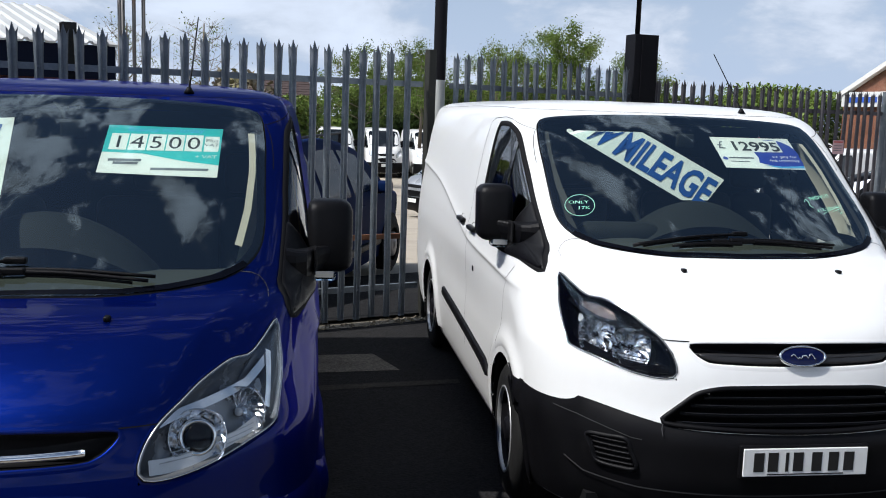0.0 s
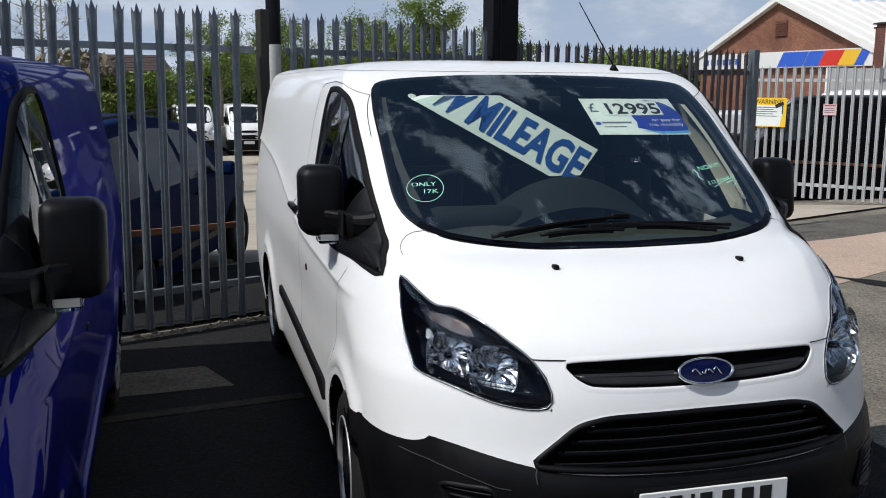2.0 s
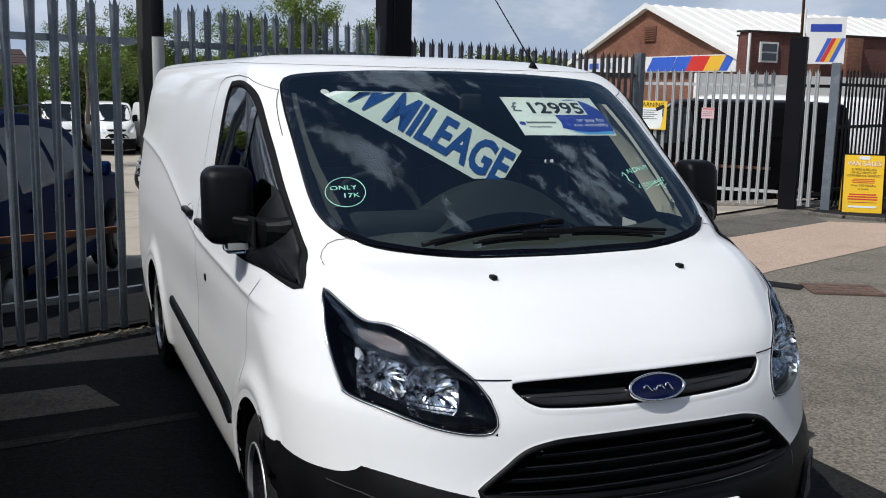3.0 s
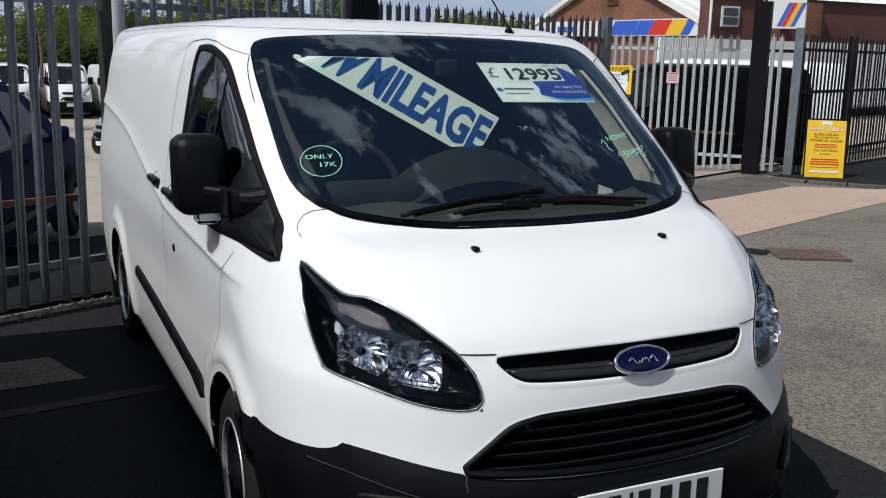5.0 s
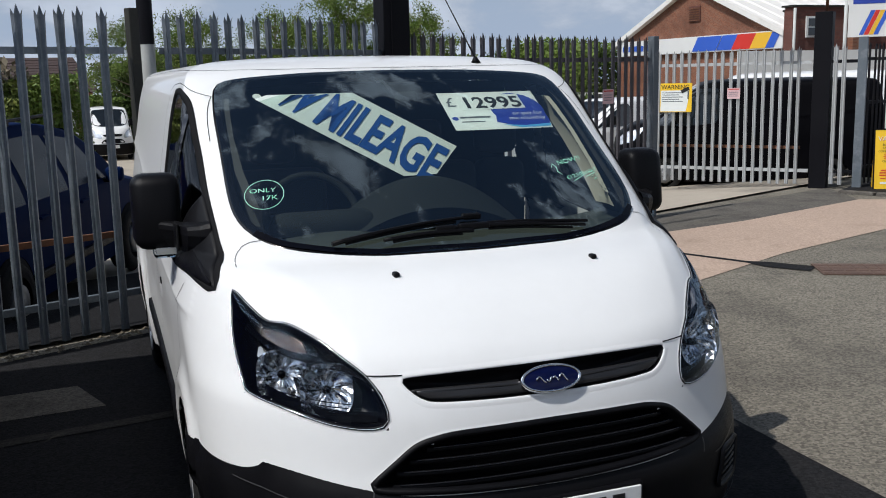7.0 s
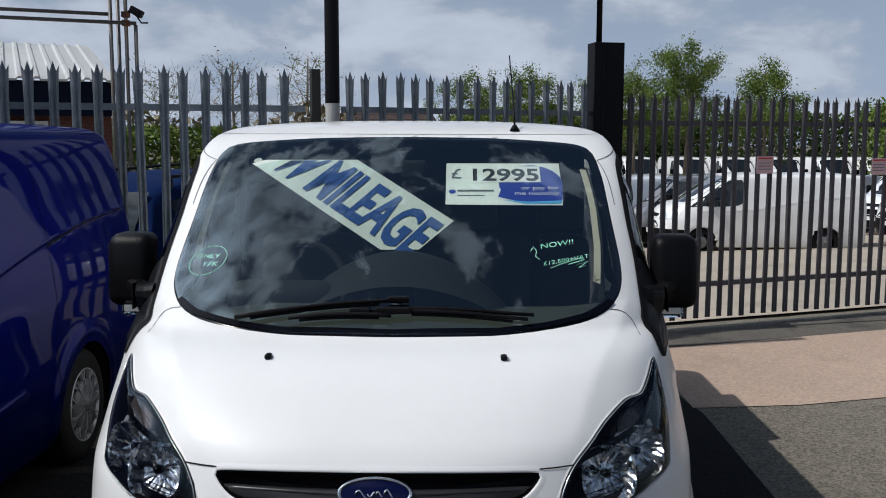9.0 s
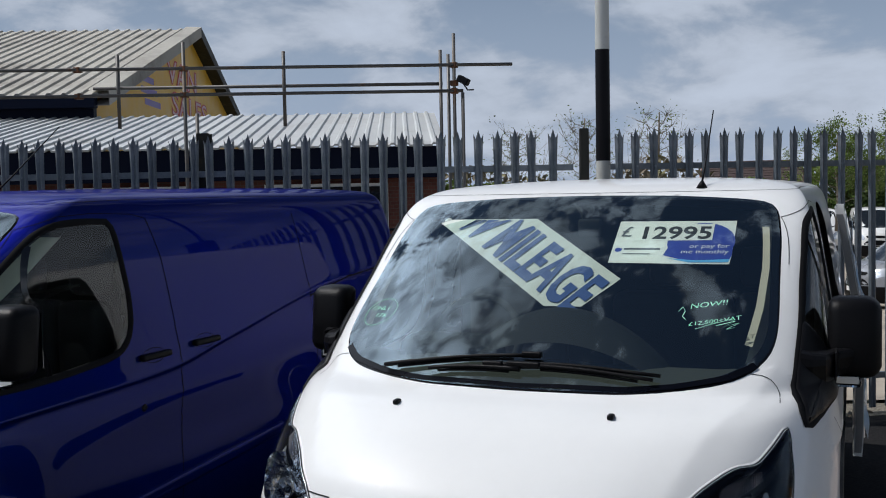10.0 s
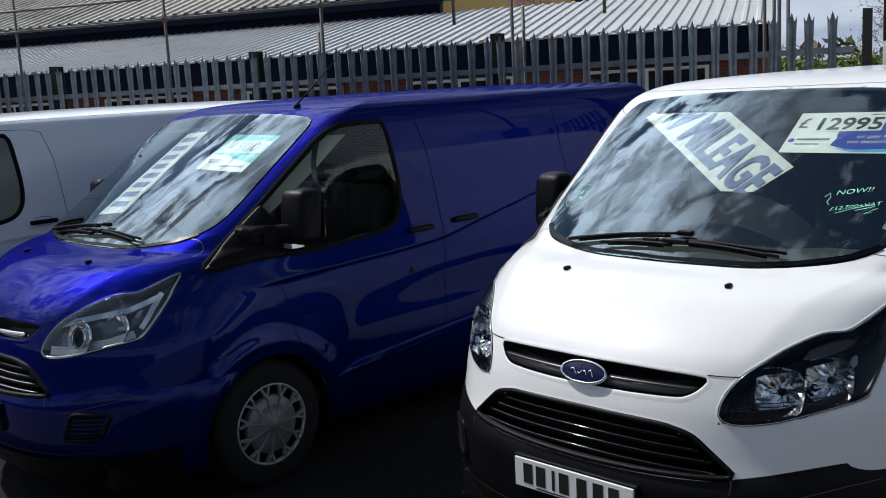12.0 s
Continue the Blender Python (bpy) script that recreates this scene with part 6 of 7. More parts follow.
def fence(name, a, b, top, gap, mat, label, rails=(0.30, 2.06), posts=(), rail_mat=None, foot=0.0, width=0.066):
    """A run of palisade from a to b; posts: shares of the way."""
    a, b = Vector((*a, 0)), Vector((*b, 0))
    d = b - a
    ang = math.atan2(d.y, d.x)
    f = empty(name, Matrix.Translation(a) @ Matrix.Rotation(ang, 4, "Z"), label, "fence", kind="structure")
    me = pale_mesh(top - foot, width)
    me.materials.append(mat)
    n = int(d.length / gap)
    for i in range(n):
        p = part("pale", me, None, f)
        p.matrix_basis = pose((i + 0.5) * gap, random.uniform(-0.003, 0.003), foot + random.uniform(-0.008, 0.008), random.uniform(-0.3, 0.3), random.uniform(-0.5, 0.5), random.uniform(-3, 3))
    bolts = bmesh.new()
    for z in rails:
        r = bmesh.new()
        add_box(r, (0, 0.008, z - 0.024), (d.length, 0.014, z + 0.024))
        add_box(r, (0, 0.014, z + 0.018), (d.length, 0.052, z + 0.024))
        part("rail", r, rail_mat or mat, f)
        for i in range(n):
            add_box(bolts, ((i + 0.5) * gap - 0.008, -0.014, z - 0.008), ((i + 0.5) * gap + 0.008, -0.002, z + 0.008))
    part("bolts", bolts, mat, f)
    for t in posts:
        x = t * d.length
        p = bmesh.new()
        add_box(p, (x - 0.05, 0.055, -0.05), (x + 0.05, 0.064, top + 0.02))
        add_box(p, (x - 0.05, 0.146, -0.05), (x + 0.05, 0.155, top + 0.02))
        add_box(p, (x - 0.004, 0.064, -0.05), (x + 0.004, 0.146, top + 0.02))
        part("post", p, M["post"], f, "dark steel fence post")
    return f


random.seed(11)
fence("fence_west", (-8.0, 4.815), (1.84, 8.945), 2.36, 0.147, M["galv"], "weathered grey palisade fence with split spiked heads", (0.30, 2.06), (0.27, 0.50, 0.73))
fence("fence_middle", (2.095, 9.112), (4.20, 10.42), 2.36, 0.145, M["galv"], "weathered grey palisade fence with split spiked heads", (0.30, 2.06), ())
fence("fence_yard", (4.50, 10.62), (8.16, 12.14), 2.26, 0.136, M["galv_dark"], "dark grey palisade gate panel with spiked heads", (0.42, 1.98), (), None, 0.05)
fence("fence_gate", (10.36, 15.52), (11.92, 13.63), 2.16, 0.1295, M["galv_light"], "pale galvanised palisade gate, closed", (0.27, 1.92), (), None, 0.02, 0.058)
fence("fence_side", (12.10, 13.42), (12.33, 13.14), 2.18, 0.125, M["galv_light"], "pale galvanised palisade beside the gate post", (0.27, 1.92), (), M["black_paint"], 0.03)
fence("fence_street", (12.42, 13.12), (17.0, 15.0), 2.2, 0.148, M["street_steel"], "dark grey palisade fence along the street", (0.32, 1.30, 1.95), (0.51,), None, 0.03, 0.05)
tagged(part("rusty_bar", box((0, 0, 0), (9.9, 0.03, 0.045), Matrix.Translation((-7.4, 5.25, 0.70)) @ Matrix.Rotation(math.atan2(0.42, 1), 4, "Z")), M["rust"]), "long rusty steel bar along the back of the fence", "bar", kind="structure")
tagged(part("rusty_bar", box((0, 0, 0), (2.3, 0.03, 0.045), Matrix.Translation((10.42, 15.56, 0.60)) @ Matrix.Rotation(math.atan2(-1.89, 1.56), 4, "Z")), M["rust"]), "rusty steel bar across the back of the gate", "bar", kind="structure")


def post_thing(name, x, y, z0, z1, w, d, mat, label, turn=0):
    ob = part(name, box((-w / 2, -d / 2, z0), (w / 2, d / 2, z1), None, 0.006), mat)
    ob.matrix_world = pose(x, y, 0, 0, 0, turn)
    return tagged(ob, label, "post")


corner = post_thing("fence_post", 1.905, 9.02, -0.05, 2.36, 0.07, 0.09, M["post"], "dark steel corner post of the fence", 20)
post_thing("gate_post", 12.12, 13.62, -0.05, 2.66, 0.25, 0.25, M["black_paint"], "square black gate post", -50)
post_thing("fence_post", 12.38, 13.09, -0.05, 2.27, 0.13, 0.10, M["galv"], "wide galvanised post between gate and street fence", -50)
post_thing("gate_post", 8.22, 12.16, -0.05, 2.26, 0.10, 0.10, M["galv"], "galvanised square post at the end of the gate", 20)
col = empty("lamp_column", pose(2.01, 9.22, 0), "round lamp column painted in black and pale grey bands", "lamp post")
for z0, z1, mat in ((-0.05, 2.11, "column_grey"), (2.11, 2.985, "black_paint"), (2.985, 4.2, "column_grey"), (4.2, 6.0, "black_paint")):
    part("column_band", lathe([(z0, 0.057), (z1, 0.056 if z1 < 3 else 0.050)], 24, "z"), M[mat], col)
part("column_cap", lathe([(6.0, 0.05), (6.05, 0.03), (6.06, 0.0)], 16, "z"), M["black_paint"], col)
boxp = empty("sign_post", pose(4.32, 10.50, 0, 0, 0, 12), "tall black boxed post with a thin pole above", "post")
part("post_casing", box((-0.14, -0.10, -0.02), (0.14, 0.10, 2.69), None, 0.006), M["black_paint"], boxp)
part("casing_lip", box((-0.06, -0.112, 0.3), (-0.052, -0.1, 2.68)), M["black_paint"], boxp)
part("pole", tube([(-0.075, -0.02, 2.6), (-0.075, -0.02, 7.0)], 0.026, 10), M["black_paint"], boxp)

# ---- signs on the fences ----
wsign = empty("warning_sign", Matrix.Translation((10.57, 15.215, 1.405)) @ Matrix.Rotation(math.atan2(-1.89, 1.56), 4, "Z") @ Matrix.Rotation(radians(88), 4, "X") @ Matrix.Diagonal((1.14, 1.16, 1, 1)), "yellow and white camera warning sign on the gate", "sign")
part("board", flat([(-0.23, -0.20), (0.23, -0.20), (0.23, 0.20), (-0.23, 0.20)], 0.008), M["board_yellow"], wsign)
wp = part("white_panel", flat([(-0.22, -0.19), (0.15, -0.19), (0.19, 0.02), (0.19, 0.10), (-0.22, 0.10)]), M["card"], wsign)
wp.location.z = 0.002
wt = part("sign_words", text_mesh("WARNING", 0.088, "LEFT", 0.95), M["ink"], wsign)
wt.location = (-0.215, 0.118, 0.004)
cm = bmesh.new()
add_box(cm, (-0.06, -0.02, 0), (0.06, 0.03, 0.003), Matrix.Translation((0.135, 0.10, 0.004)) @ Matrix.Rotation(radians(25), 4, "Z"))
add_box(cm, (0.17, -0.02, 0.004), (0.185, 0.09, 0.007))
part("camera_shape", cm, M["ink"], wsign)
br = bmesh.new()
for k in range(5):
    add_box(br, (-0.20, 0.065 - 0.03 * k, 0.003), (0.10 - 0.05 * (k % 2), 0.074 - 0.03 * k, 0.005))
part("print_bars", br, M["grey_print"], wsign)
for x, y, z, rz in ((11.165, 14.505, 1.465, -50.5), (6.0, 11.18, 1.58, 22), (7.35, 11.74, 1.55, 22)):
    nb = empty("notice", pose(x, y, z, 90, 0, rz), "small pale pink notice with a red heading on the fence", "notice", "notices on the fence")
    part("sheet", flat([(-0.10, -0.085), (0.10, -0.085), (0.10, 0.085), (-0.10, 0.085)], 0.004), M["pink"], nb)
    b2 = bmesh.new()
    add_box(b2, (-0.085, 0.058, 0.001), (0.085, 0.072, 0.003))
    part("heading_bar", b2, M["red"], nb)
    b3 = bmesh.new()
    for k in range(3):
        add_box(b3, (-0.08, 0.015 - 0.03 * k, 0.001), (0.07, 0.022 - 0.03 * k, 0.003))
    part("print_bars", b3, M["grey_print"], nb)

# folding yellow board on the footway
ab = empty("folding_board", pose(12.65, 12.62, 0.045, 0, 0, -36) @ Matrix.Scale(0.915, 4), "bright yellow folding board advertising van sales", "sign board")
lean = Matrix.Rotation(radians(90 - 8), 4, "X")
part("front_panel", box((-0.31, 0.0, -0.012), (0.31, 0.95, 0.0), lean), M["board_yellow"], ab)
part("back_panel", box((-0.31, 0.0, 0.0), (0.31, 0.95, 0.012), Matrix.Translation((0, 0.30, 0)) @ Matrix.Rotation(radians(90 + 8), 4, "X")), M["board_yellow"], ab)
fr = bmesh.new()
for lo, hi in (((-0.33, -0.02, -0.014), (-0.308, 0.97, 0.004)), ((0.308, -0.02, -0.014), (0.33, 0.97, 0.004)), ((-0.33, 0.95, -0.014), (0.33, 0.972, 0.004)), ((-0.33, -0.02, -0.014), (0.33, 0.0, 0.004))):
    add_box(fr, lo, hi, lean)
part("frame", fr, M["black_paint"], ab)


def board_text(body, size, y, mat, squeeze=1.0, dx=0.0):
    me = moved(text_mesh(body, size, "CENTER", squeeze), lambda co: lean @ Vector((co.x + dx, co.y + y, 0.004 if not dx else 0.002)))
    part("board_words", me, mat, ab)


for dx, dy, mat in ((0.006, -0.006, "red"), (0.0, 0.0, "card")):
    board_text("VAN SALES", 0.108, 0.775 + dy, M[mat], 1.0, dx)
for k, t in enumerate(("BUYERS & SELLERS", "OF ALL MAKES OF", "COMMERCIAL VEHICLES")):
    board_text(t, 0.052, 0.695 - 0.052 * k, M["ink"], 0.92)
board_text("Over 100 Vehicles\nin stock", 0.055, 0.43, M["ink"], 0.95)
for y, w, h in ((0.545, 0.17, 0.011), (0.517, 0.18, 0.011), (0.489, 0.17, 0.011), (0.290, 0.21, 0.020), (0.250, 0.23, 0.020), (0.210, 0.23, 0.020), (0.165, 0.22, 0.010)):
    part("print_bar", box((-w, y, 0.001), (w, y + h, 0.004), lean), M["red"], ab)
wb = bmesh.new()
add_box(wb, (-0.22, 0.08, 0.001), (0.22, 0.112, 0.004), lean)
add_box(wb, (-0.085, 0.875, 0.001), (0.085, 0.93, 0.004), lean)
part("pale_bars", wb, M["card"], ab)

# flag on its staff above the gate post
fl = empty("flag", pose(12.10, 13.62, 0), "dark grey flag with pale lettering on a rusty staff", "flag")
part("staff", tube([(0.05, 0, 2.5), (0.02, 0, 4.2), (-0.02, 0, 6.0)], 0.022, 8), M["rust"], fl)


def flag_at(u, v):
    """u along the cloth from the staff, v up it."""
    return Vector((0.0 - u * 0.92, 0.10 * math.sin(u * 4.2) + 0.04 * math.sin(u * 9 + v * 3), 3.55 + v * (1 - 0.22 * u) - 0.62 * u + 0.30 * u * u + 0.05 * math.sin(3.3 * u)))


fv = [flag_at(1.75 * i / 28, 0.95 * k / 12) for i in range(29) for k in range(13)]
part("cloth", mesh_of("cloth", fv, [(i * 13 + k, i * 13 + k + 1, i * 13 + 14 + k, i * 13 + 13 + k) for i in range(28) for k in range(12)]), M["flag"], fl)
for body, v, size in (("COMMERCIAL", 0.36, 0.27), ("VAN SALES", 0.08, 0.27)):
    me = moved(text_mesh(body, size, "LEFT", 0.72), lambda co, v=v: flag_at(0.10 + co.x, v + co.y) - Vector((0, 0.012, 0)))
    part("flag_words", me, M["card"], fl)
lg = bmesh.new()
for u, v in ((0.25, 0.72), (0.5, 0.74), (0.8, 0.72)):
    add_tube(lg, [flag_at(u + 0.1 * math.cos(a), v + 0.1 * math.sin(a)) - Vector((0, 0.014, 0)) for a in np.linspace(0.2, 3.4, 9)], 0.02, 5)
part("flag_marks", lg, M["lime"], fl)

# ---- buildings ----


def ribbed(origin, along, up, length, run, pitch=0.30, rib=0.045, thick=0.03):
    """A profiled roof sheet: ribs run up the slope."""
    o, a, u = Vector(origin), Vector(along).normalized(), Vector(up).normalized()
    n = a.cross(u).normalized()
    if n.z < 0:
        n = -n
    prof = []
    k = 0.0
    while k < length:
        prof += [(k, 0.0), (k + pitch * 0.55, 0.0), (k + pitch * 0.66, rib), (k + pitch * 0.88, rib)]
        k += pitch
    prof.append((length, 0.0))
    verts = [o + a * s + n * h + u * r for r in (0.0, run) for s, h in prof] + [o + a * s + n * (h - thick) + u * r for r in (0.0, run) for s, h in prof]
    m = len(prof)
    faces = [(i, i + 1, m + i + 1, m + i) for i in range(m - 1)] + [(2 * m + i, 3 * m + i, 3 * m + i + 1, 2 * m + i + 1) for i in range(m - 1)]
    faces += [(i, 2 * m + i, 2 * m + i + 1, i + 1) for i in range(m - 1)]
    return mesh_of("roof", verts, faces, False)


# low shed behind the fence
SH = Vector((-1.85, 15.3, 0))
SD = Vector((-1.0, -0.47, 0)).normalized()
SB = Vector((SD.y, -SD.x, 0))
if SB.y < 0:
    SB = -SB
shed = empty("shed", Matrix.Identity(4), "long low brick shed with a pale profiled metal roof", "building")
part("roof", ribbed(SH + Vector((0, 0, 2.62)), SD, SB * 4.7 + Vector((0, 0, 0.86)), 26, 4.78, 0.215, 0.032), M["sheet"], shed, "pale ribbed metal roof")
frame_m = Matrix((( SD.x, SB.x, 0, SH.x), (SD.y, SB.y, 0, SH.y), (0, 0, 1, 0), (0, 0, 0, 1)))
part("fascia", box((0.02, 0.06, 2.12), (26, 0.16, 2.60), frame_m), M["fascia"], shed, "navy blue fascia")
bw = bmesh.new()
add_box(bw, (0.05, 0.30, 0), (26, 0.52, 2.55), frame_m)
add_box(bw, (0.05, 0.52, 0), (0.27, 4.6, 2.6), frame_m)
part("wall", bw, M["brick_dark"], shed, "dark red brick wall")
for k in range(8):
    x = 0.9 + 3.1 * k
    w = part("window", box((x, 0.24, 1.05), (x + 1.9, 0.29, 2.05), frame_m), M["white_frame"], shed, "white framed window")
    part("pane", box((x + 0.06, 0.225, 1.10), (x + 0.92, 0.238, 2.0), frame_m), M["dark_glass"], w)
    part("pane", box((x + 0.98, 0.225, 1.10), (x + 1.84, 0.238, 2.0), frame_m), M["dark_glass"], w)

# scaffold before the shed
sc = empty("scaffold", Matrix.Identity(4), "scaffold of rusty steel tubes with guard rails", "scaffold")


def sp(a, b, z):
    return frame_m @ Vector((a, b, z))


for a, b, z0, z1 in ((-0.12, -0.40, 0, 4.22), (0.08, -0.40, 0, 3.98), (-0.05, -0.1, 0, 3.96), (-0.24, -0.45, 0, 3.35), (2.38, -0.40, 2.9, 3.99), (3.83, -0.40, 0, 4.14), (3.70, -0.2, 0, 3.12), (4.78, -0.40, 2.9, 3.97), (7.10, -0.40, 0, 4.3), (7.22, -0.3, 0, 2.95), (10.14, -0.40, 0, 4.3), (13.4, -0.40, 0, 4.3), (16.6, -0.40, 0, 4.3)):
    part("standard", tube([sp(a, b, z0), sp(a, b, z1)], 0.027, 8), M["tube"], sc)
for z, a0, a1, b in ((3.755, -0.98, 20, -0.44), (3.49, 0.05, 5.15, -0.36), (3.375, -0.25, 20, -0.44)):
    part("ledger", tube([sp(a0, b, z), sp(a1, b, z)], 0.025, 8), M["tube"], sc)
for a in (-0.12, 3.83, 7.10, 10.14, 5.35):
    for z in (3.375, 3.49, 3.755) if a < 1 else (3.375, 3.755):
        part("coupler", box((-0.05, -0.05, -0.04), (0.05, 0.05, 0.04), Matrix.Translation(sp(a, -0.41, z)), 0.012), M["rust"], sc)
lampb = empty("floodlight", Matrix.Translation(sp(-0.25, -0.5, 3.52)), "small dark floodlight clamped to the scaffold", "lamp")
part("head", box((-0.09, -0.06, -0.05), (0.09, 0.06, 0.05), Matrix.Rotation(0.5, 4, "Y"), 0.015), M["black_paint"], lampb)
part("bracket", tube([(0, 0, -0.05), (0.05, 0.04, -0.14), (0.14, 0.05, -0.14)], 0.012, 6), M["black_paint"], lampb)

# workshop with a yellow gable behind the shed, parallel to it
ws = empty("workshop", Matrix.Identity(4), "workshop with a weathered sheet roof and yellow gable", "building")
WQ = Vector((-13.81, 24.94, 0))
W_M = Matrix(((SD.x, SB.x, 0, WQ.x), (SD.y, SB.y, 0, WQ.y), (0, 0, 1, 0), (0, 0, 0, 1)))
for side in (-1, 1):
    part("roof", ribbed(W_M @ Vector((-0.30, 9.2 * side, 3.93)), SD, -SB * 9.2 * side + Vector((0, 0, 2.79)), 40, 9.614, 0.30, 0.04), M["old_sheet"], ws, "weathered ribbed roof")
    part("verge", mesh_of("verge", [W_M @ Vector(p) for p in ((-0.36, 9.26 * side, 3.71), (-0.36, 0, 6.50), (-0.36, 0, 6.79), (-0.36, 9.26 * side, 4.0), (0.06, 9.26 * side, 3.71), (0.06, 0, 6.50), (0.06, 0, 6.81), (0.06, 9.26 * side, 4.02))],
                                  [(0, 1, 2, 3), (0, 4, 5, 1), (3, 2, 6, 7)], False), M["old_sheet" if side < 0 else "post"], ws)
part("gable", mesh_of("gable", [W_M @ Vector(p) for p in ((0, -8.9, 0), (0, 8.9, 0), (0, 8.9, 3.95), (0, 0, 6.65), (0, -8.9, 3.95), (0.2, -8.9, 0), (0.2, 8.9, 0), (0.2, 8.9, 3.95), (0.2, 0, 6.65), (0.2, -8.9, 3.95))],
                       [(0, 1, 2, 3, 4), (9, 8, 7, 6, 5), (0, 5, 6, 1)], False), M["yellow"], ws, "yellow painted gable with worn red lettering")
part("wall", box((0.21, -8.85, 0), (39, 8.85, 3.75), W_M), M["brick_dark"], ws)
part("gutter", box((-0.1, -9.40, 3.66), (39, -9.13, 3.90), W_M, 0.03), M["fascia"], ws, "dark gutter")
part("fascia", box((0.0, -9.11, 3.1), (39, -8.91, 3.80), W_M), M["fascia"], ws, "dark fascia board")
for body, at, base, size in (("VAN", -2.9, 4.92, 0.89), ("SALES", -2.5, 4.08, 0.89)):
    for bold, out, key in ((0.035, 0.010, "red"), (-0.004, 0.016, "pink")):
        me = moved(text_mesh(body, size, "LEFT", 2.05, 0.0, bold), lambda co, at=at, base=base, out=out: W_M @ Vector((-out, at + co.x, base + co.y)))
        part("gable_word", me, M[key], ws, "worn red and white lettering")
for k in range(3):
    part("faded_mark", box((-0.008, -5.8 + 0.3 * k, 4.65 - 0.27 * k), (-0.002, -4.3 + 0.3 * k, 4.80 - 0.27 * k), W_M), M["purple"], ws, "faded mauve print")

# brick warehouse across the street
wh = empty("warehouse", Matrix.Identity(4), "red brick warehouse with a white roof and striped sign band", "building")
GX = 31.6
part("wall", mesh_of("gable", [(GX, 38.6, 0), (GX, 53.2, 0), (GX, 53.2, 3.45), (GX, 45.7, 6.15), (GX, 38.6, 3.45), (GX + 30, 38.6, 0), (GX + 30, 53.2, 0), (GX + 30, 53.2, 3.45), (GX + 30, 45.7, 6.15), (GX + 30, 38.6, 3.45)],
                            [(0, 4, 3, 2, 1), (5, 6, 7, 8, 9), (0, 5, 9, 4), (1, 2, 7, 6)], False), M["brick"], wh, "weathered red brick gable wall")
part("roof", ribbed((GX - 0.3, 38.2, 3.5), (1, 0, 0), (0, 7.5, 2.78), 31, 8.0, 0.9, 0.05), M["white_sheet"], wh, "white sheet roof")
part("roof", ribbed((GX - 0.3, 53.5, 3.40), (1, 0, 0), (0, -7.8, 2.88), 31, 8.31, 0.9, 0.05), M["white_sheet"], wh, "white sheet roof")
for y, z, y2, z2 in ((38.2, 3.42, 45.7, 6.22), (53.5, 3.32, 45.7, 6.22)):
    part("verge", mesh_of("verge", [(GX - 0.32, y, z - 0.12), (GX - 0.32, y2, z2 - 0.12), (GX - 0.32, y2, z2 + 0.16), (GX - 0.32, y, z + 0.16), (GX - 0.02, y, z - 0.12), (GX - 0.02, y2, z2 - 0.12)], [(0, 1, 2, 3), (0, 4, 5, 1)], False), M["white_sheet"], wh)
for k in range(3):
    part("rooflight", box((GX + 3 + 5 * k, 41.2, 4.62), (GX + 5 + 5 * k, 42.9, 4.66), Matrix.Translation((0, 0, 0))), M["sheet"], wh)
vent = part("vent", box((GX - 0.06, 45.0, 4.35), (GX - 0.005, 46.0, 5.15)), M["brick_dark"], wh, "louvred brick vent")
for k in range(6):
    part("louvre", box((GX - 0.10, 45.05, 4.40 + 0.12 * k), (GX - 0.06, 45.95, 4.45 + 0.12 * k)), M["rust"], vent)
part("sign_band", box((GX - 0.25, 38.3, 2.77), (GX - 0.02, 53.0, 3.58)), M["white_frame"], wh, "white sign band")
for y0, y1, key in ((45.3, 43.25, "sign_blue"), (43.2, 42.0, "sign_blue"), (42.0, 40.6, "red"), (40.6, 39.45, "yellow"), (39.45, 38.85, "sign_blue")):
    me = mesh_of("stripe", [(GX - 0.27, y0 + 0.05, 2.82), (GX - 0.27, y1 + 0.05, 2.82), (GX - 0.27, y1 - 0.45, 3.53), (GX - 0.27, y0 - 0.45, 3.53)], [(0, 1, 2, 3)], False)
    part("stripe", me, M[key], wh)
for k in range(6):
    part("letter_bar", box((GX - 0.28, 51.95 - 0.62 * k, 3.0), (GX - 0.262, 52.3 - 0.62 * k, 3.3)), M["sign_blue"], wh)
an = empty("brick_annexe", Matrix.Identity(4), "flat-roofed dark brick annexe beside the warehouse", "building")
part("wall", box((31.3, 35.2, 0), (62, 38.2, 4.35)), M["brick_dark"], an)
part("wall", box((29.3, 35.2, 0), (31.29, 35.7, 4.35)), M["brick_dark"], an)
part("coping", box((31.2, 35.1, 4.35), (62, 38.2, 4.43)), M["post"], an)
part("coping", box((29.2, 35.1, 4.355), (31.19, 35.8, 4.43)), M["post"], an)
for x in (32.2, 34.6):
    part("pier", box((x, 34.9, 0), (x + 0.9, 35.2, 4.3)), M["brick"], an)
win = part("window", box((29.95, 35.12, 3.11), (30.92, 35.19, 3.97)), M["white_frame"], an, "white framed window")
part("pane", box((30.05, 35.09, 3.19), (30.82, 35.12, 3.50)), M["dark_glass"], win)
part("pane", box((30.05, 35.09, 3.57), (30.82, 35.12, 3.89)), M["dark_glass"], win)
part("downpipe", tube([(29.28, 35.05, 0.2), (29.28, 35.05, 4.3)], 0.06, 8), M["column_grey"], an)
part("white_wall", box((24, 31.5, 0), (40, 31.7, 2.5)), M["white_frame"], an)
tot = empty("totem_sign", pose(23.1, 24.4, 0, 0, 0, -40), "white sign panel with coloured slanted stripes on a pole", "sign")
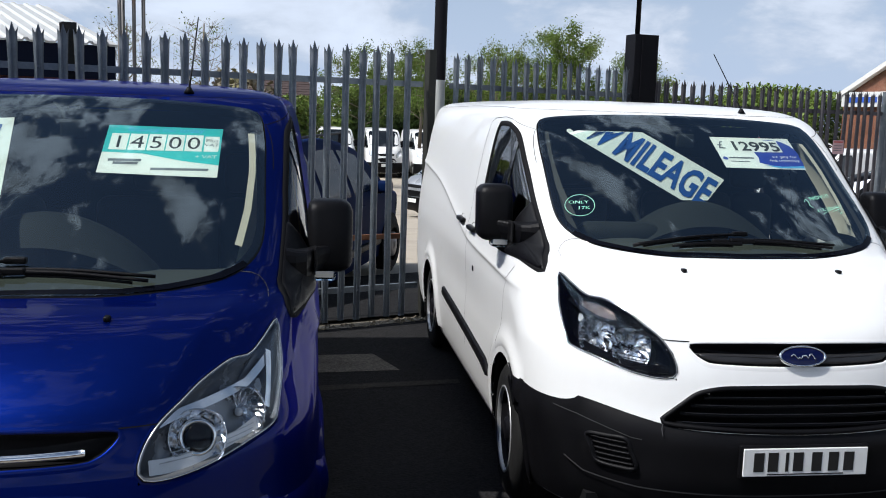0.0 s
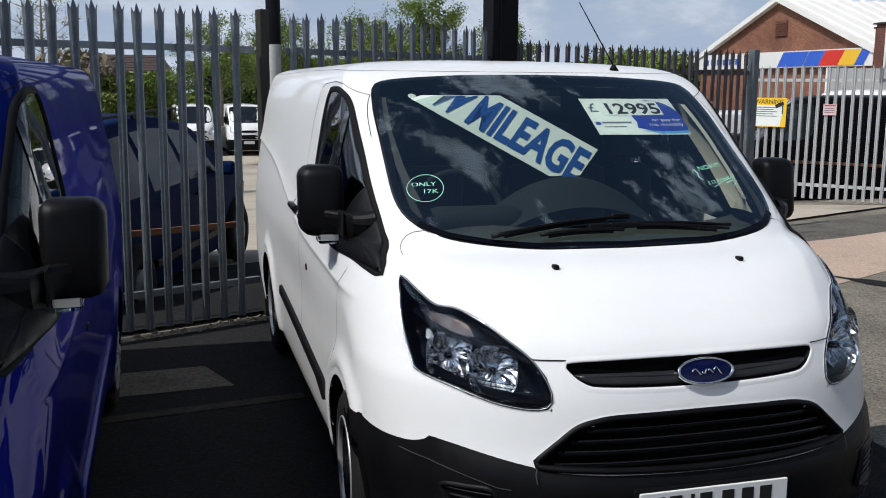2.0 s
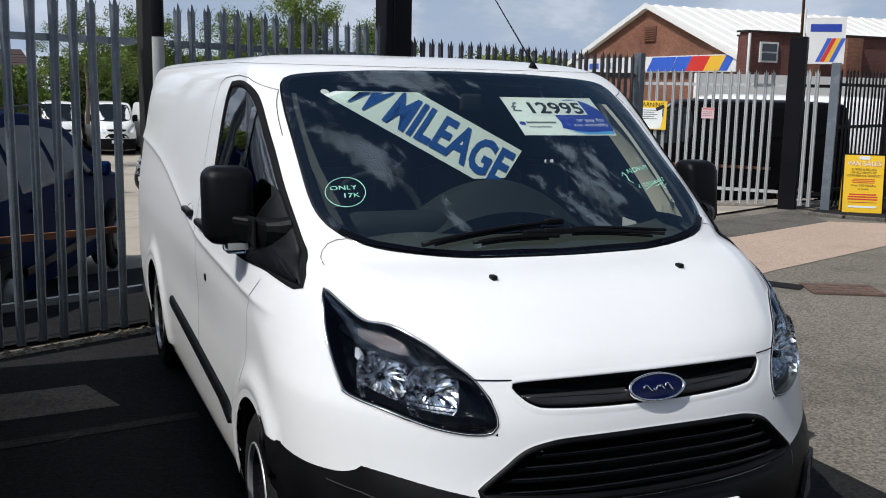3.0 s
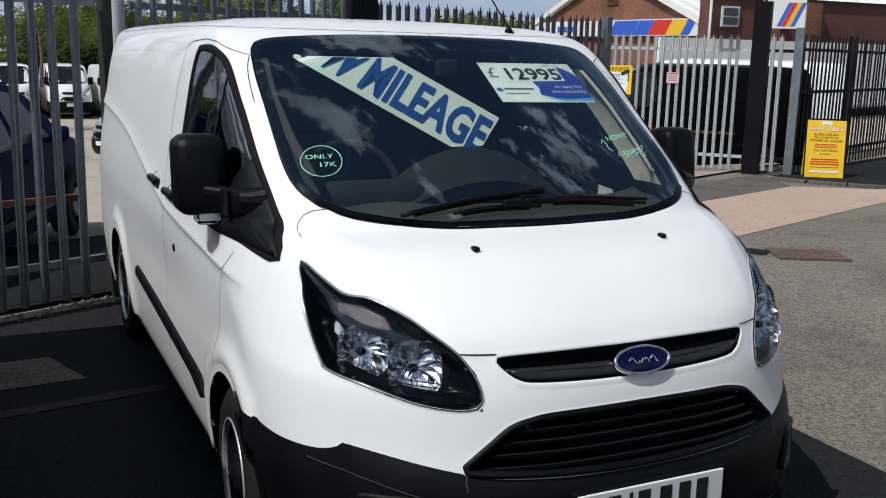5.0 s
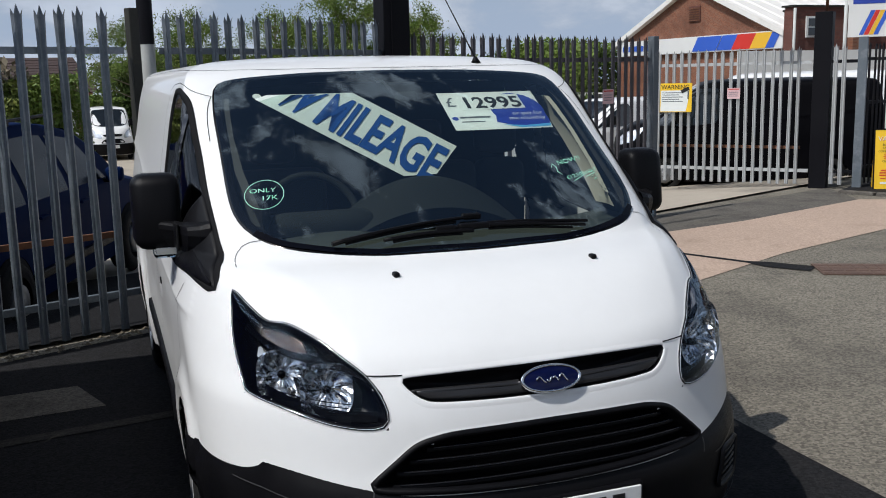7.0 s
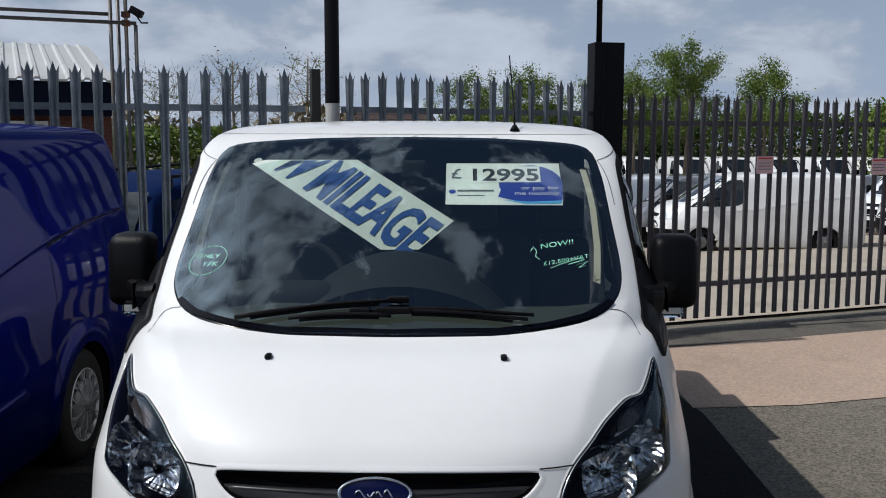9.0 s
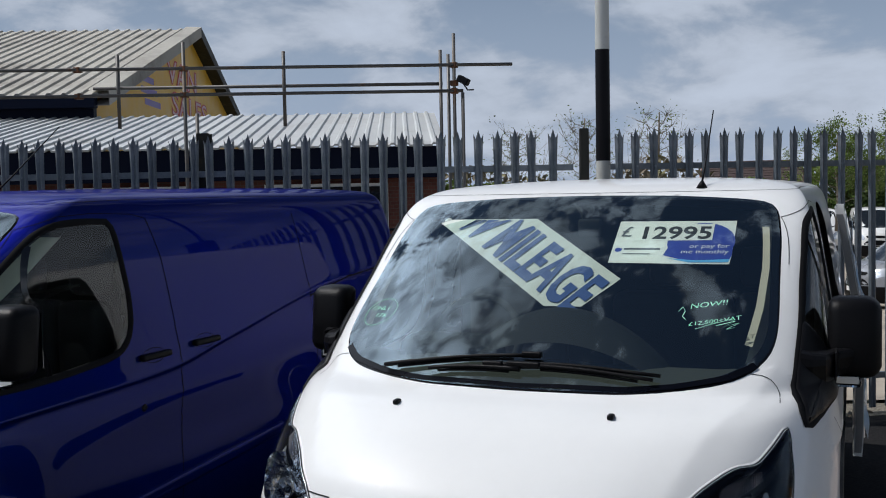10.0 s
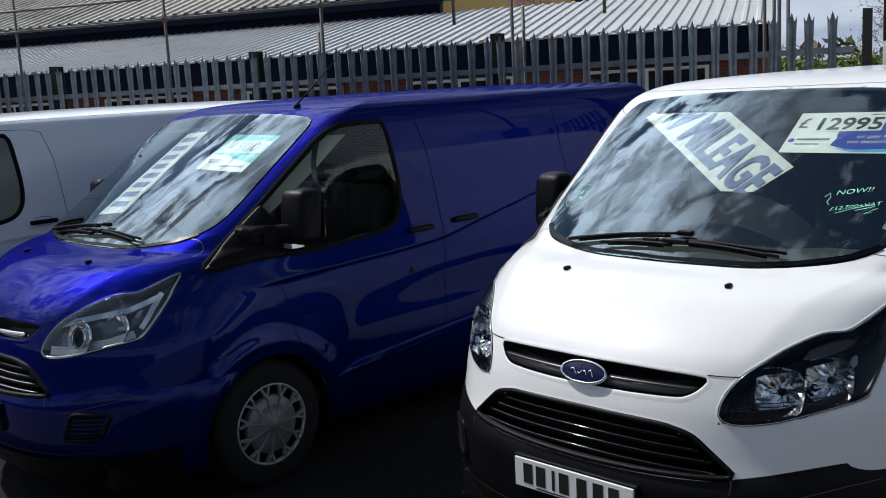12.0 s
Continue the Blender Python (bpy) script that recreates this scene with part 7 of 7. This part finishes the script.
part("pole", tube([(-0.62, 0, 0), (-0.62, 0, 4.3)], 0.05, 10), M["column_grey"], tot)
part("panel", box((-0.55, -0.06, 2.7), (0.55, 0.06, 4.05)), M["white_frame"], tot)
for k, key in enumerate(("sign_blue", "red", "yellow", "sign_blue")):
    x = 0.02 + 0.13 * k
    part("stripe", mesh_of("st", [(x - 0.27, -0.065, 2.76), (x - 0.15, -0.065, 2.76), (x + 0.15, -0.065, 3.45), (x + 0.03, -0.065, 3.45)], [(0, 1, 2, 3)], False), M[key], tot)
part("name_bar", box((-0.44, -0.068, 3.64), (0.42, -0.061, 3.86)), M["royal"], tot)

# house with a tiled roof
ho = empty("house", pose(-1.2, 60, -2.4), "orange brick house with a brown tiled roof", "house")
part("wall", box((-3.3, 0.3, 0), (3.1, 6.0, 3.9)), M["orange_brick"], ho)
part("gable", mesh_of("hg", [(-3.3, 0.3, 3.9), (-3.3, 6.0, 3.9), (-3.3, 3.15, 5.75), (-3.25, 0.3, 3.9), (-3.25, 6.0, 3.9), (-3.25, 3.15, 5.75)], [(0, 2, 1), (3, 4, 5), (0, 3, 5, 2), (2, 5, 4, 1)], False), M["orange_brick"], ho)
roof = part("roof", mesh_of("slope", [(-3.2, 0.0, 3.8), (3.5, 0.0, 3.8), (2.2, 3.15, 5.8), (-3.2, 3.15, 5.8), (-3.2, 6.3, 3.8), (3.5, 6.3, 3.8)], [(0, 1, 2, 3), (3, 2, 5, 4), (1, 5, 2)], False), M["tile"], ho, "brown tiled roof")
slope = math.atan2(2.0, 3.15)
for r in range(13):
    wide = 3.45 - 1.3 * r / 12.5
    part("tile_course", box((-3.22, -0.02, 0.0), (wide, 0.30, 0.05), Matrix.Translation((0, 3.15 * r / 13, 3.81 + 2.0 * r / 13)) @ Matrix.Rotation(slope - 0.08, 4, "X")), M["tile"], roof)

# Added wall, never in view: it only cuts low sky light from behind.
part("plain_block", box((-34, -17.0, -0.1), (38, -16.0, 3.6)), M["brick_dark"])
tagged(bpy.data.objects["plain_block"], "unseen brick wall added behind the viewer to dim sky light", "building", kind="structure")

# ---- greenery ----


def leaves(count, place, size, seed):
    """Many small leaf cards in one mesh; place gives a spot from the generator."""
    rnd = np.random.RandomState(seed)
    verts, faces = [], []
    for _ in range(count):
        p = place(rnd)
        if p is None:
            continue
        a, b = rnd.normal(size=3), rnd.normal(size=3)
        a /= np.linalg.norm(a)
        b = np.cross(a, b)
        b /= np.linalg.norm(b) + 1e-9
        s = size * rnd.uniform(0.6, 1.4)
        n = len(verts)
        verts += [p - a * s, p + b * s * 0.45, p + a * s, p - b * s * 0.45]
        faces.append((n, n + 1, n + 2, n + 3))
    return mesh_of("leaves", verts, faces, False)


def tree(x, y, h, spread, seed, leafy=1.0, mat="leaf", label="young tree in fresh spring leaf"):
    rnd = np.random.RandomState(seed)
    t = empty("tree", pose(x, y, 0), label, "tree", "trees behind the yard")
    wood, tips = bmesh.new(), []
    add_tube(wood, [(0, 0, 0), (0.05, 0.02, h * 0.3), (-0.03, 0.04, h * 0.62), (0.02, 0, h * 0.95)], 0.02 * h, 8, 0.25)
    limbs = 16 if leafy > 0.2 else 26
    for i in range(limbs):
        z = h * (0.25 + 0.65 * i / limbs)
        a = i * 2.4 + rnd.uniform(-0.4, 0.4)
        r = spread * (1.05 - 0.75 * (z / h)) * rnd.uniform(0.7, 1.15)
        tip = np.array([r * math.cos(a), r * math.sin(a), z + r * rnd.uniform(0.5, 0.9)])
        mid = np.array([tip[0] * 0.5, tip[1] * 0.5, z + r * 0.22])
        add_tube(wood, [(0, 0, z), tuple(mid), tuple(tip)], (0.006 if leafy > 0.2 else 0.0035) * h, 5, 0.3)
        tips += [tip, (tip + mid) / 2, mid]
        for _ in range(3 if leafy > 0.2 else 9):
            tw = mid + (tip - mid) * rnd.uniform(0.2, 1) + rnd.normal(size=3) * r * 0.28
            add_tube(wood, [tuple((mid + tip) / 2), tuple(tw + np.array([0, 0, 0.15 * r]))], (0.003 if leafy > 0.2 else 0.0018) * h, 3, 0.4)
            tips.append(tw)
    part("trunk", wood, M["bark"], t)
    tips = np.array(tips)

    def place(r):
        c = tips[r.randint(len(tips))]
        return c + r.normal(size=3) * h * 0.036
    if leafy:
        part("crown", leaves(int(15000 * leafy), place, 0.006 * h + 0.02, seed), M[mat], t)
    return t


tree(13.2, 46, 5.7, 2.3, 5, 1.3)
tree(17.0, 47, 5.0, 2.0, 6, 1.2)
tree(9.6, 45, 5.0, 2.2, 7, 0.5)
tree(11.0, 47, 4.6, 2.0, 17, 0.8)
tree(6.2, 46, 4.7, 2.2, 8, 0.9)
tree(3.4, 44, 4.2, 2.0, 18, 0.7)
tree(-6.0, 40, 5.0, 1.9, 9, 0.03, "leaf", "bare spring tree with few leaves")
tree(-3.2, 41, 5.2, 1.9, 10, 0.03, "leaf", "bare spring tree with few leaves")
tree(-9.2, 41, 4.6, 1.9, 12, 0.05, "leaf", "bare spring tree with few leaves")


def hedge(name, pts, h, deep, count, seed, mat, label, size=0.13):
    run = [Vector((*p, 0)) for p in pts]

    def place(r):
        k = r.randint(len(run) - 1)
        p = run[k].lerp(run[k + 1], r.rand())
        top = -2.4 + (h + 2.4) * (0.86 + 0.16 * noise.noise(Vector((p.x * 0.35, p.y * 0.35, seed))) + 0.07 * noise.noise(Vector((p.x * 1.3, p.y * 1.3, seed))))
        return np.array([p.x + r.uniform(-1, 1) * deep, p.y + r.uniform(-1, 1) * deep, top - (top + 2.4) * r.rand() ** 1.6])
    ob = part(name, leaves(count, place, size, seed), M[mat])
    return tagged(ob, label, "hedge", kind="stuff")


hedge("hedge", [(-9, 53), (2.5, 55)], 1.5, 1.0, 20000, 25, "leaf", "low fresh hedge across the yard")
hedge("hedge", [(3, 56), (8, 56.5), (16, 57), (34, 58)], 3.8, 1.3, 70000, 21, "leaf_dark", "tall green hedge behind the yard")
hedge("hedge", [(-9, 24), (-2, 29), (1, 33)], 2.7, 0.7, 60000, 22, "leaf", "fresh green hedge behind the yard", 0.07)
hedge("hedge", [(-10, 24.5), (-2, 29.5), (1, 33.5)], 2.85, 0.5, 4000, 26, "twig", "bare brown twigs above the green hedge", 0.15)
hedge("hedge", [(24, 48), (30, 58), (44, 60)], 4.6, 2.0, 26000, 23, "leaf", "far trees in spring leaf")

# ---- vehicles in the yard ----
FAR = {}


def far_van(m, paint, label, group="", high=1.0, long=1.0):
    """A parked van further off: skin, dark glass, lamps, grille, bumper and wheels."""
    if not FAR:
        FAR["body"] = shell(2.6, [("c", 0, (a, HUB, 0.36)) for a in (FRONT_AXLE, REAR_AXLE)])
        FAR["screen"] = loops(ring_of(mirrored(SCREEN), 44), ((0.0, 0.004),), ((0.6, 0.006), (0.0, 0.006)))
        FAR["grille"] = loops(ring_of(mirrored(MOUTH), 40), ((0.0, 0.006),), ((0.5, 0.008), (0.0, 0.008)))
        FAR["slot"] = loops(ring_of(mirrored(SLOT), 36), ((0.0, 0.006),), ((0.5, 0.008), (0.0, 0.008)))
        for s in (1, -1):
            FAR["lamp", s] = loops(ring_of([fx(s * x, z) for x, z in LAMP], 30), ((0.0, 0.004),), ((0.5, 0.008), (0.0, 0.008)))
            FAR["window", s] = loops(ring_of([sy(y, z, s) for y, z in WINDOW], 32), ((0.0, 0.004),), ((0.5, 0.006), (0.0, 0.006)))
            FAR["mirror", s] = mesh_of("mirror", *(lambda b: ([v.co.copy() for v in b.verts], [[v.index for v in f.verts] for f in b.faces]))(box((0.93 if s > 0 else -1.14, 1.2, 1.23), (1.14 if s > 0 else -0.93, 1.33, 1.48), None, 0.03)))
        FAR["bumper"] = mesh_of("bumper", [skin(-84 + 168 * i / 30, 0.22 + 0.40 * k / 5, 0.012) for i in range(31) for k in range(6)], [(i * 6 + k, i * 6 + 6 + k, i * 6 + 7 + k, i * 6 + 1 + k) for i in range(30) for k in range(5)])
        FAR["plate"] = mesh_of("plate", [(-0.26, 0.02, 0.46), (0.26, 0.02, 0.46), (0.26, 0.02, 0.575), (-0.26, 0.02, 0.575)], [(0, 1, 2, 3)], False)
        for k, mt in (("screen", "dark_glass"), ("grille", "plastic"), ("slot", "plastic"), ("bumper", "plastic"), ("plate", "plate")):
            FAR[k].materials.append(M[mt])
        for s in (1, -1):
            FAR["lamp", s].materials.append(M["lamp_light"])
            FAR["window", s].materials.append(M["dark_glass"])
            FAR["mirror", s].materials.append(M["plastic"])
    van = empty("parked_van", m @ Matrix.Diagonal((1, long, high, 1)), label, "van", group)
    part("body", FAR["body"].copy(), paint, van)
    for name, key in (("windscreen", "screen"), ("lower_grille", "grille"), ("upper_grille", "slot"), ("front_bumper", "bumper"), ("number_plate", "plate")):
        part(name, FAR[key], None, van)
    for s in (1, -1):
        for name, key in (("headlamp", "lamp"), ("side_window", "window"), ("door_mirror", "mirror")):
            part(name, FAR[key, s], None, van)
    W = wheel_meshes()
    for y in (FRONT_AXLE, REAR_AXLE):
        for s in (1, -1):
            t = part("wheel", W["tyre"], None, van)
            t.matrix_basis = pose(s * 0.845, y, HUB, 0, 0, 0 if s > 0 else 180)
            part("wheel_trim", W["disc"], None, t)
    return van




def park(x, y, rz, key, label, group="", high=1.0, up=0.0, long=1.0):
    return far_van(pose(x, y, fall(x, y) + up + 0.03, 0, 0, rz), M[key], label, group, high, long)


CAR_TOP = pchip((0.0, 0.12, 0.5, 0.95, 1.06, 1.40, 1.78, 2.2, 2.8, 3.6, 4.02, 4.22, 4.38, 4.45, 4.48), (0.62, 0.82, 0.95, 1.03, 1.07, 1.34, 1.56, 1.645, 1.69, 1.66, 1.60, 1.36, 1.05, 0.90, 0.62))
CAR_WIDE = pchip((0.0, 0.15, 0.6, 1.2, 3.4, 4.1, 4.38, 4.48), (0.52, 0.72, 0.85, 0.89, 0.89, 0.86, 0.80, 0.72))


def car_side(y, z):
    """Half width of the estate car at a height."""
    w, t = CAR_WIDE(y), CAR_TOP(y)
    if z <= 1.0:
        return w * (0.93 + 0.07 * math.sin(min(max((z - 0.2) / 0.62, 0), 1.25) * 1.45))
    return w * 0.985 - 0.40 * (z - 1.0) * (0.6 + 0.4 * min(1, (z - 1.0) / 0.6))


def estate_car(m):
    """An estate car: hull, glazing, lamps, roof rails, mirrors and wheels."""
    car = empty("estate_car", m, "dark navy estate car parked behind the palisade fence", "car")
    verts, faces, ys = [], [], [4.48 * k / 72 for k in range(73)]
    for y in ys:
        t = CAR_TOP(y)
        zs = [0.22, 0.34, 0.46, 0.58, 0.70, 0.82, 0.92, 1.0, 1.15, 1.30, 1.45, 1.58]
        row = [(car_side(y, min(z, t - 0.05)), min(z, t - 0.05)) for z in zs]
        w = row[-1][0]
        row += [(w - 0.025, t - 0.022), (w - 0.09, t - 0.004), (w * 0.6, t + 0.012), (0.0, t + 0.02)]
        ring = [(x, z) for x, z in row] + [(-x, z) for x, z in row[-2::-1]]
        verts += [(x, y, z) for x, z in ring]
    n = len(verts) // len(ys)
    for i in range(len(ys) - 1):
        faces += [(i * n + k, i * n + k + 1, i * n + n + k + 1, i * n + n + k) for k in range(n - 1)]
    faces += [tuple(range(n)), tuple(range(len(verts) - 1, len(verts) - n - 1, -1))]
    hull = mesh_of("hull", verts, faces)
    body = part("body", hull, M["navy"], car)
    fix = bmesh.new()
    fix.from_mesh(body.data)
    bmesh.ops.recalc_face_normals(fix, faces=fix.faces[:])
    fix.to_mesh(body.data)
    fix.free()

    def pane(name, s, y0, y1, lean0, lean1, mat, label=""):
        vs, cols, rows = [], 8, 6
        for i in range(cols + 1):
            for k in range(rows + 1):
                v = k / rows
                y = y0 + (y1 - y0) * i / cols + (lean0 + (lean1 - lean0) * i / cols) * v
                z = 1.035 + (min(CAR_TOP(y), 1.69) - 0.115 - 1.035) * v
                vs.append((s * (car_side(y, z) + 0.006), y, z))
        fs = [(i * 7 + k, i * 7 + 7 + k, i * 7 + 8 + k, i * 7 + 1 + k) for i in range(cols) for k in range(rows)]
        part(name, mesh_of(name, vs, fs if s > 0 else [f[::-1] for f in fs]), M[mat], car, label)

    W = wheel_meshes()
    for s in (1, -1):
        pane("side_window", s, 1.42, 2.26, 0.42, 0.10, "car_glass", "dark front side window")
        pane("side_window", s, 2.38, 3.16, 0.06, 0.0, "car_glass", "dark rear side window")
        pane("quarter_window", s, 3.26, 3.98, 0.0, -0.10, "car_glass", "dark quarter window")
        for y0, y1 in ((2.28, 2.30), (3.19, 3.21)):
            pts = [(y0, 0.36), (y1, 0.36), (y1, 1.0), (y0, 1.0)]
            part("door_seam", mesh_of("seam", [(s * (car_side(y, z) + 0.004), y, z) for y, z in pts], [(0, 1, 2, 3)]), M["seam"], car)
        for y in (2.12, 3.02):
            part("door_handle", box((s * 0.90 - 0.02, y - 0.09, 0.90), (s * 0.90 + 0.02, y + 0.09, 0.93), None, 0.008), M["navy"], car)
        part("sill_moulding", box((s * 0.875 - 0.03, 1.35, 0.40), (s * 0.875 + 0.03, 3.25, 0.47), None, 0.012), M["plastic"], car)
        part("roof_rail", box((s * 0.60 - 0.018, 1.95, 1.70), (s * 0.60 + 0.018, 3.85, 1.728), None, 0.012), M["plastic"], car, "black roof rail")
        for y in (2.0, 2.9, 3.8):
            part("rail_foot", box((s * 0.60 - 0.015, y - 0.03, 1.60), (s * 0.60 + 0.015, y + 0.03, 1.712), None, 0.006), M["plastic"], car)
        head = smooth(part("door_mirror", box((min(s * 0.90, s * 1.07), 1.46, 1.02), (max(s * 0.90, s * 1.07), 1.57, 1.16), None, 0.035), M["navy"], car))
        part("mirror_arm", box((min(s * 0.84, s * 0.95), 1.50, 1.01), (max(s * 0.84, s * 0.95), 1.55, 1.05), None, 0.01), M["plastic"], head)
        tail = [(s * (car_side(y, z) + 0.008), y, z) for y in (4.16, 4.24, 4.32, 4.38) for z in (0.80, 0.88, 0.96)]
        tail += [(s * (car_side(4.38, z) - 0.16), 4.47 - 0.30 * max(0, z - 0.86), z) for z in (0.80, 0.88, 0.96)]
        fs = [(i * 3 + k, i * 3 + 3 + k, i * 3 + 4 + k, i * 3 + 1 + k) for i in range(4) for k in range(2)]
        part("tail_lamp", mesh_of("tail", tail, fs if s > 0 else [f[::-1] for f in fs]), M["tail_red"], car, "red tail lamp")
        lamp = [(s * (car_side(y, z) + 0.008), y, z) for y in (0.10, 0.30, 0.55) for z in (0.66, 0.74, 0.80)]
        fs = [(i * 3 + k, i * 3 + 3 + k, i * 3 + 4 + k, i * 3 + 1 + k) for i in range(2) for k in range(2)]
        part("headlamp", mesh_of("lamp", lamp, fs if s > 0 else [f[::-1] for f in fs]), M["lamp_light"], car)
        for y in (0.90, 3.65):
            part("wheel_arch", lathe([(0.0, 0.0), (0.0, 0.36), (0.012, 0.365), (0.0, 0.37)], 28, "x", pose(s * 0.885, y, 0.34)), M["seam"], car)
            t = part("wheel", W["tyre"], None, car)
            t.matrix_basis = pose(s * 0.82, y, HUB, 0, 0, 0 if s > 0 else 180)
            part("wheel_trim", W["disc"], None, t)
    rear = [(x, y + 0.006, CAR_TOP(y) + 0.026) for x in (-0.60, -0.3, 0.0, 0.3, 0.60) for y in (4.06, 4.15, 4.24, 4.32)]
    part("rear_window", mesh_of("rear", rear, [(i * 4 + k, i * 4 + 4 + k, i * 4 + 5 + k, i * 4 + 1 + k) for i in range(4) for k in range(3)]), M["car_glass"], car, "dark rear window")
    screen = [(x, y - 0.004, CAR_TOP(y) + 0.022) for x in (-0.60, -0.3, 0.0, 0.3, 0.60) for y in (1.10, 1.3, 1.5, 1.74)]
    part("windscreen", mesh_of("screen", screen, [(i * 4 + k, i * 4 + 4 + k, i * 4 + 5 + k, i * 4 + 1 + k) for i in range(4) for k in range(3)]), M["car_glass"], car)
    part("rear_bumper", box((-0.74, 4.36, 0.32), (0.74, 4.53, 0.60), None, 0.05), M["navy"], car)
    return car


estate_car(pose(1.39, 13.46, fall(0.9, 11.2) + 0.03, -1.5, 0, 159))
park(7.6, 25.4, -90, "white", "white van parked side on in the yard")
for x, y, rz, key in ((6.9, 27.6, -62, "grey_paint"), (5.3, 27.0, -58, "silver"), (3.9, 28.5, -60, "grey_paint"), (13.6, 25.8, -75, "white"), (9.6, 31.0, -60, "silver"), (12.4, 32.5, -60, "grey_paint"), (15.6, 31.5, -60, "silver"), (18.5, 30.0, -65, "white")):
    park(x, y, rz, key, "%s van in the row parked in the yard" % {"grey_paint": "dark grey", "silver": "silver", "white": "white"}[key], "row of vans in the yard")
for k in range(13):
    park(0.15 + 2.45 * k, 50.0 + 0.25 * (k % 3), 3 + 2 * (k % 2), "white", "white high-roof van parked across the yard", "white vans across the yard", 1.3)
park(10.62, 17.45, -122, "black_car", "black van parked close behind the gate", "", 1.01, 0.0, 0.92)
park(12.55, 19.75, -125.7, "white", "white van parked further back behind the gate", "", 1.12, 0.0, 1.12)
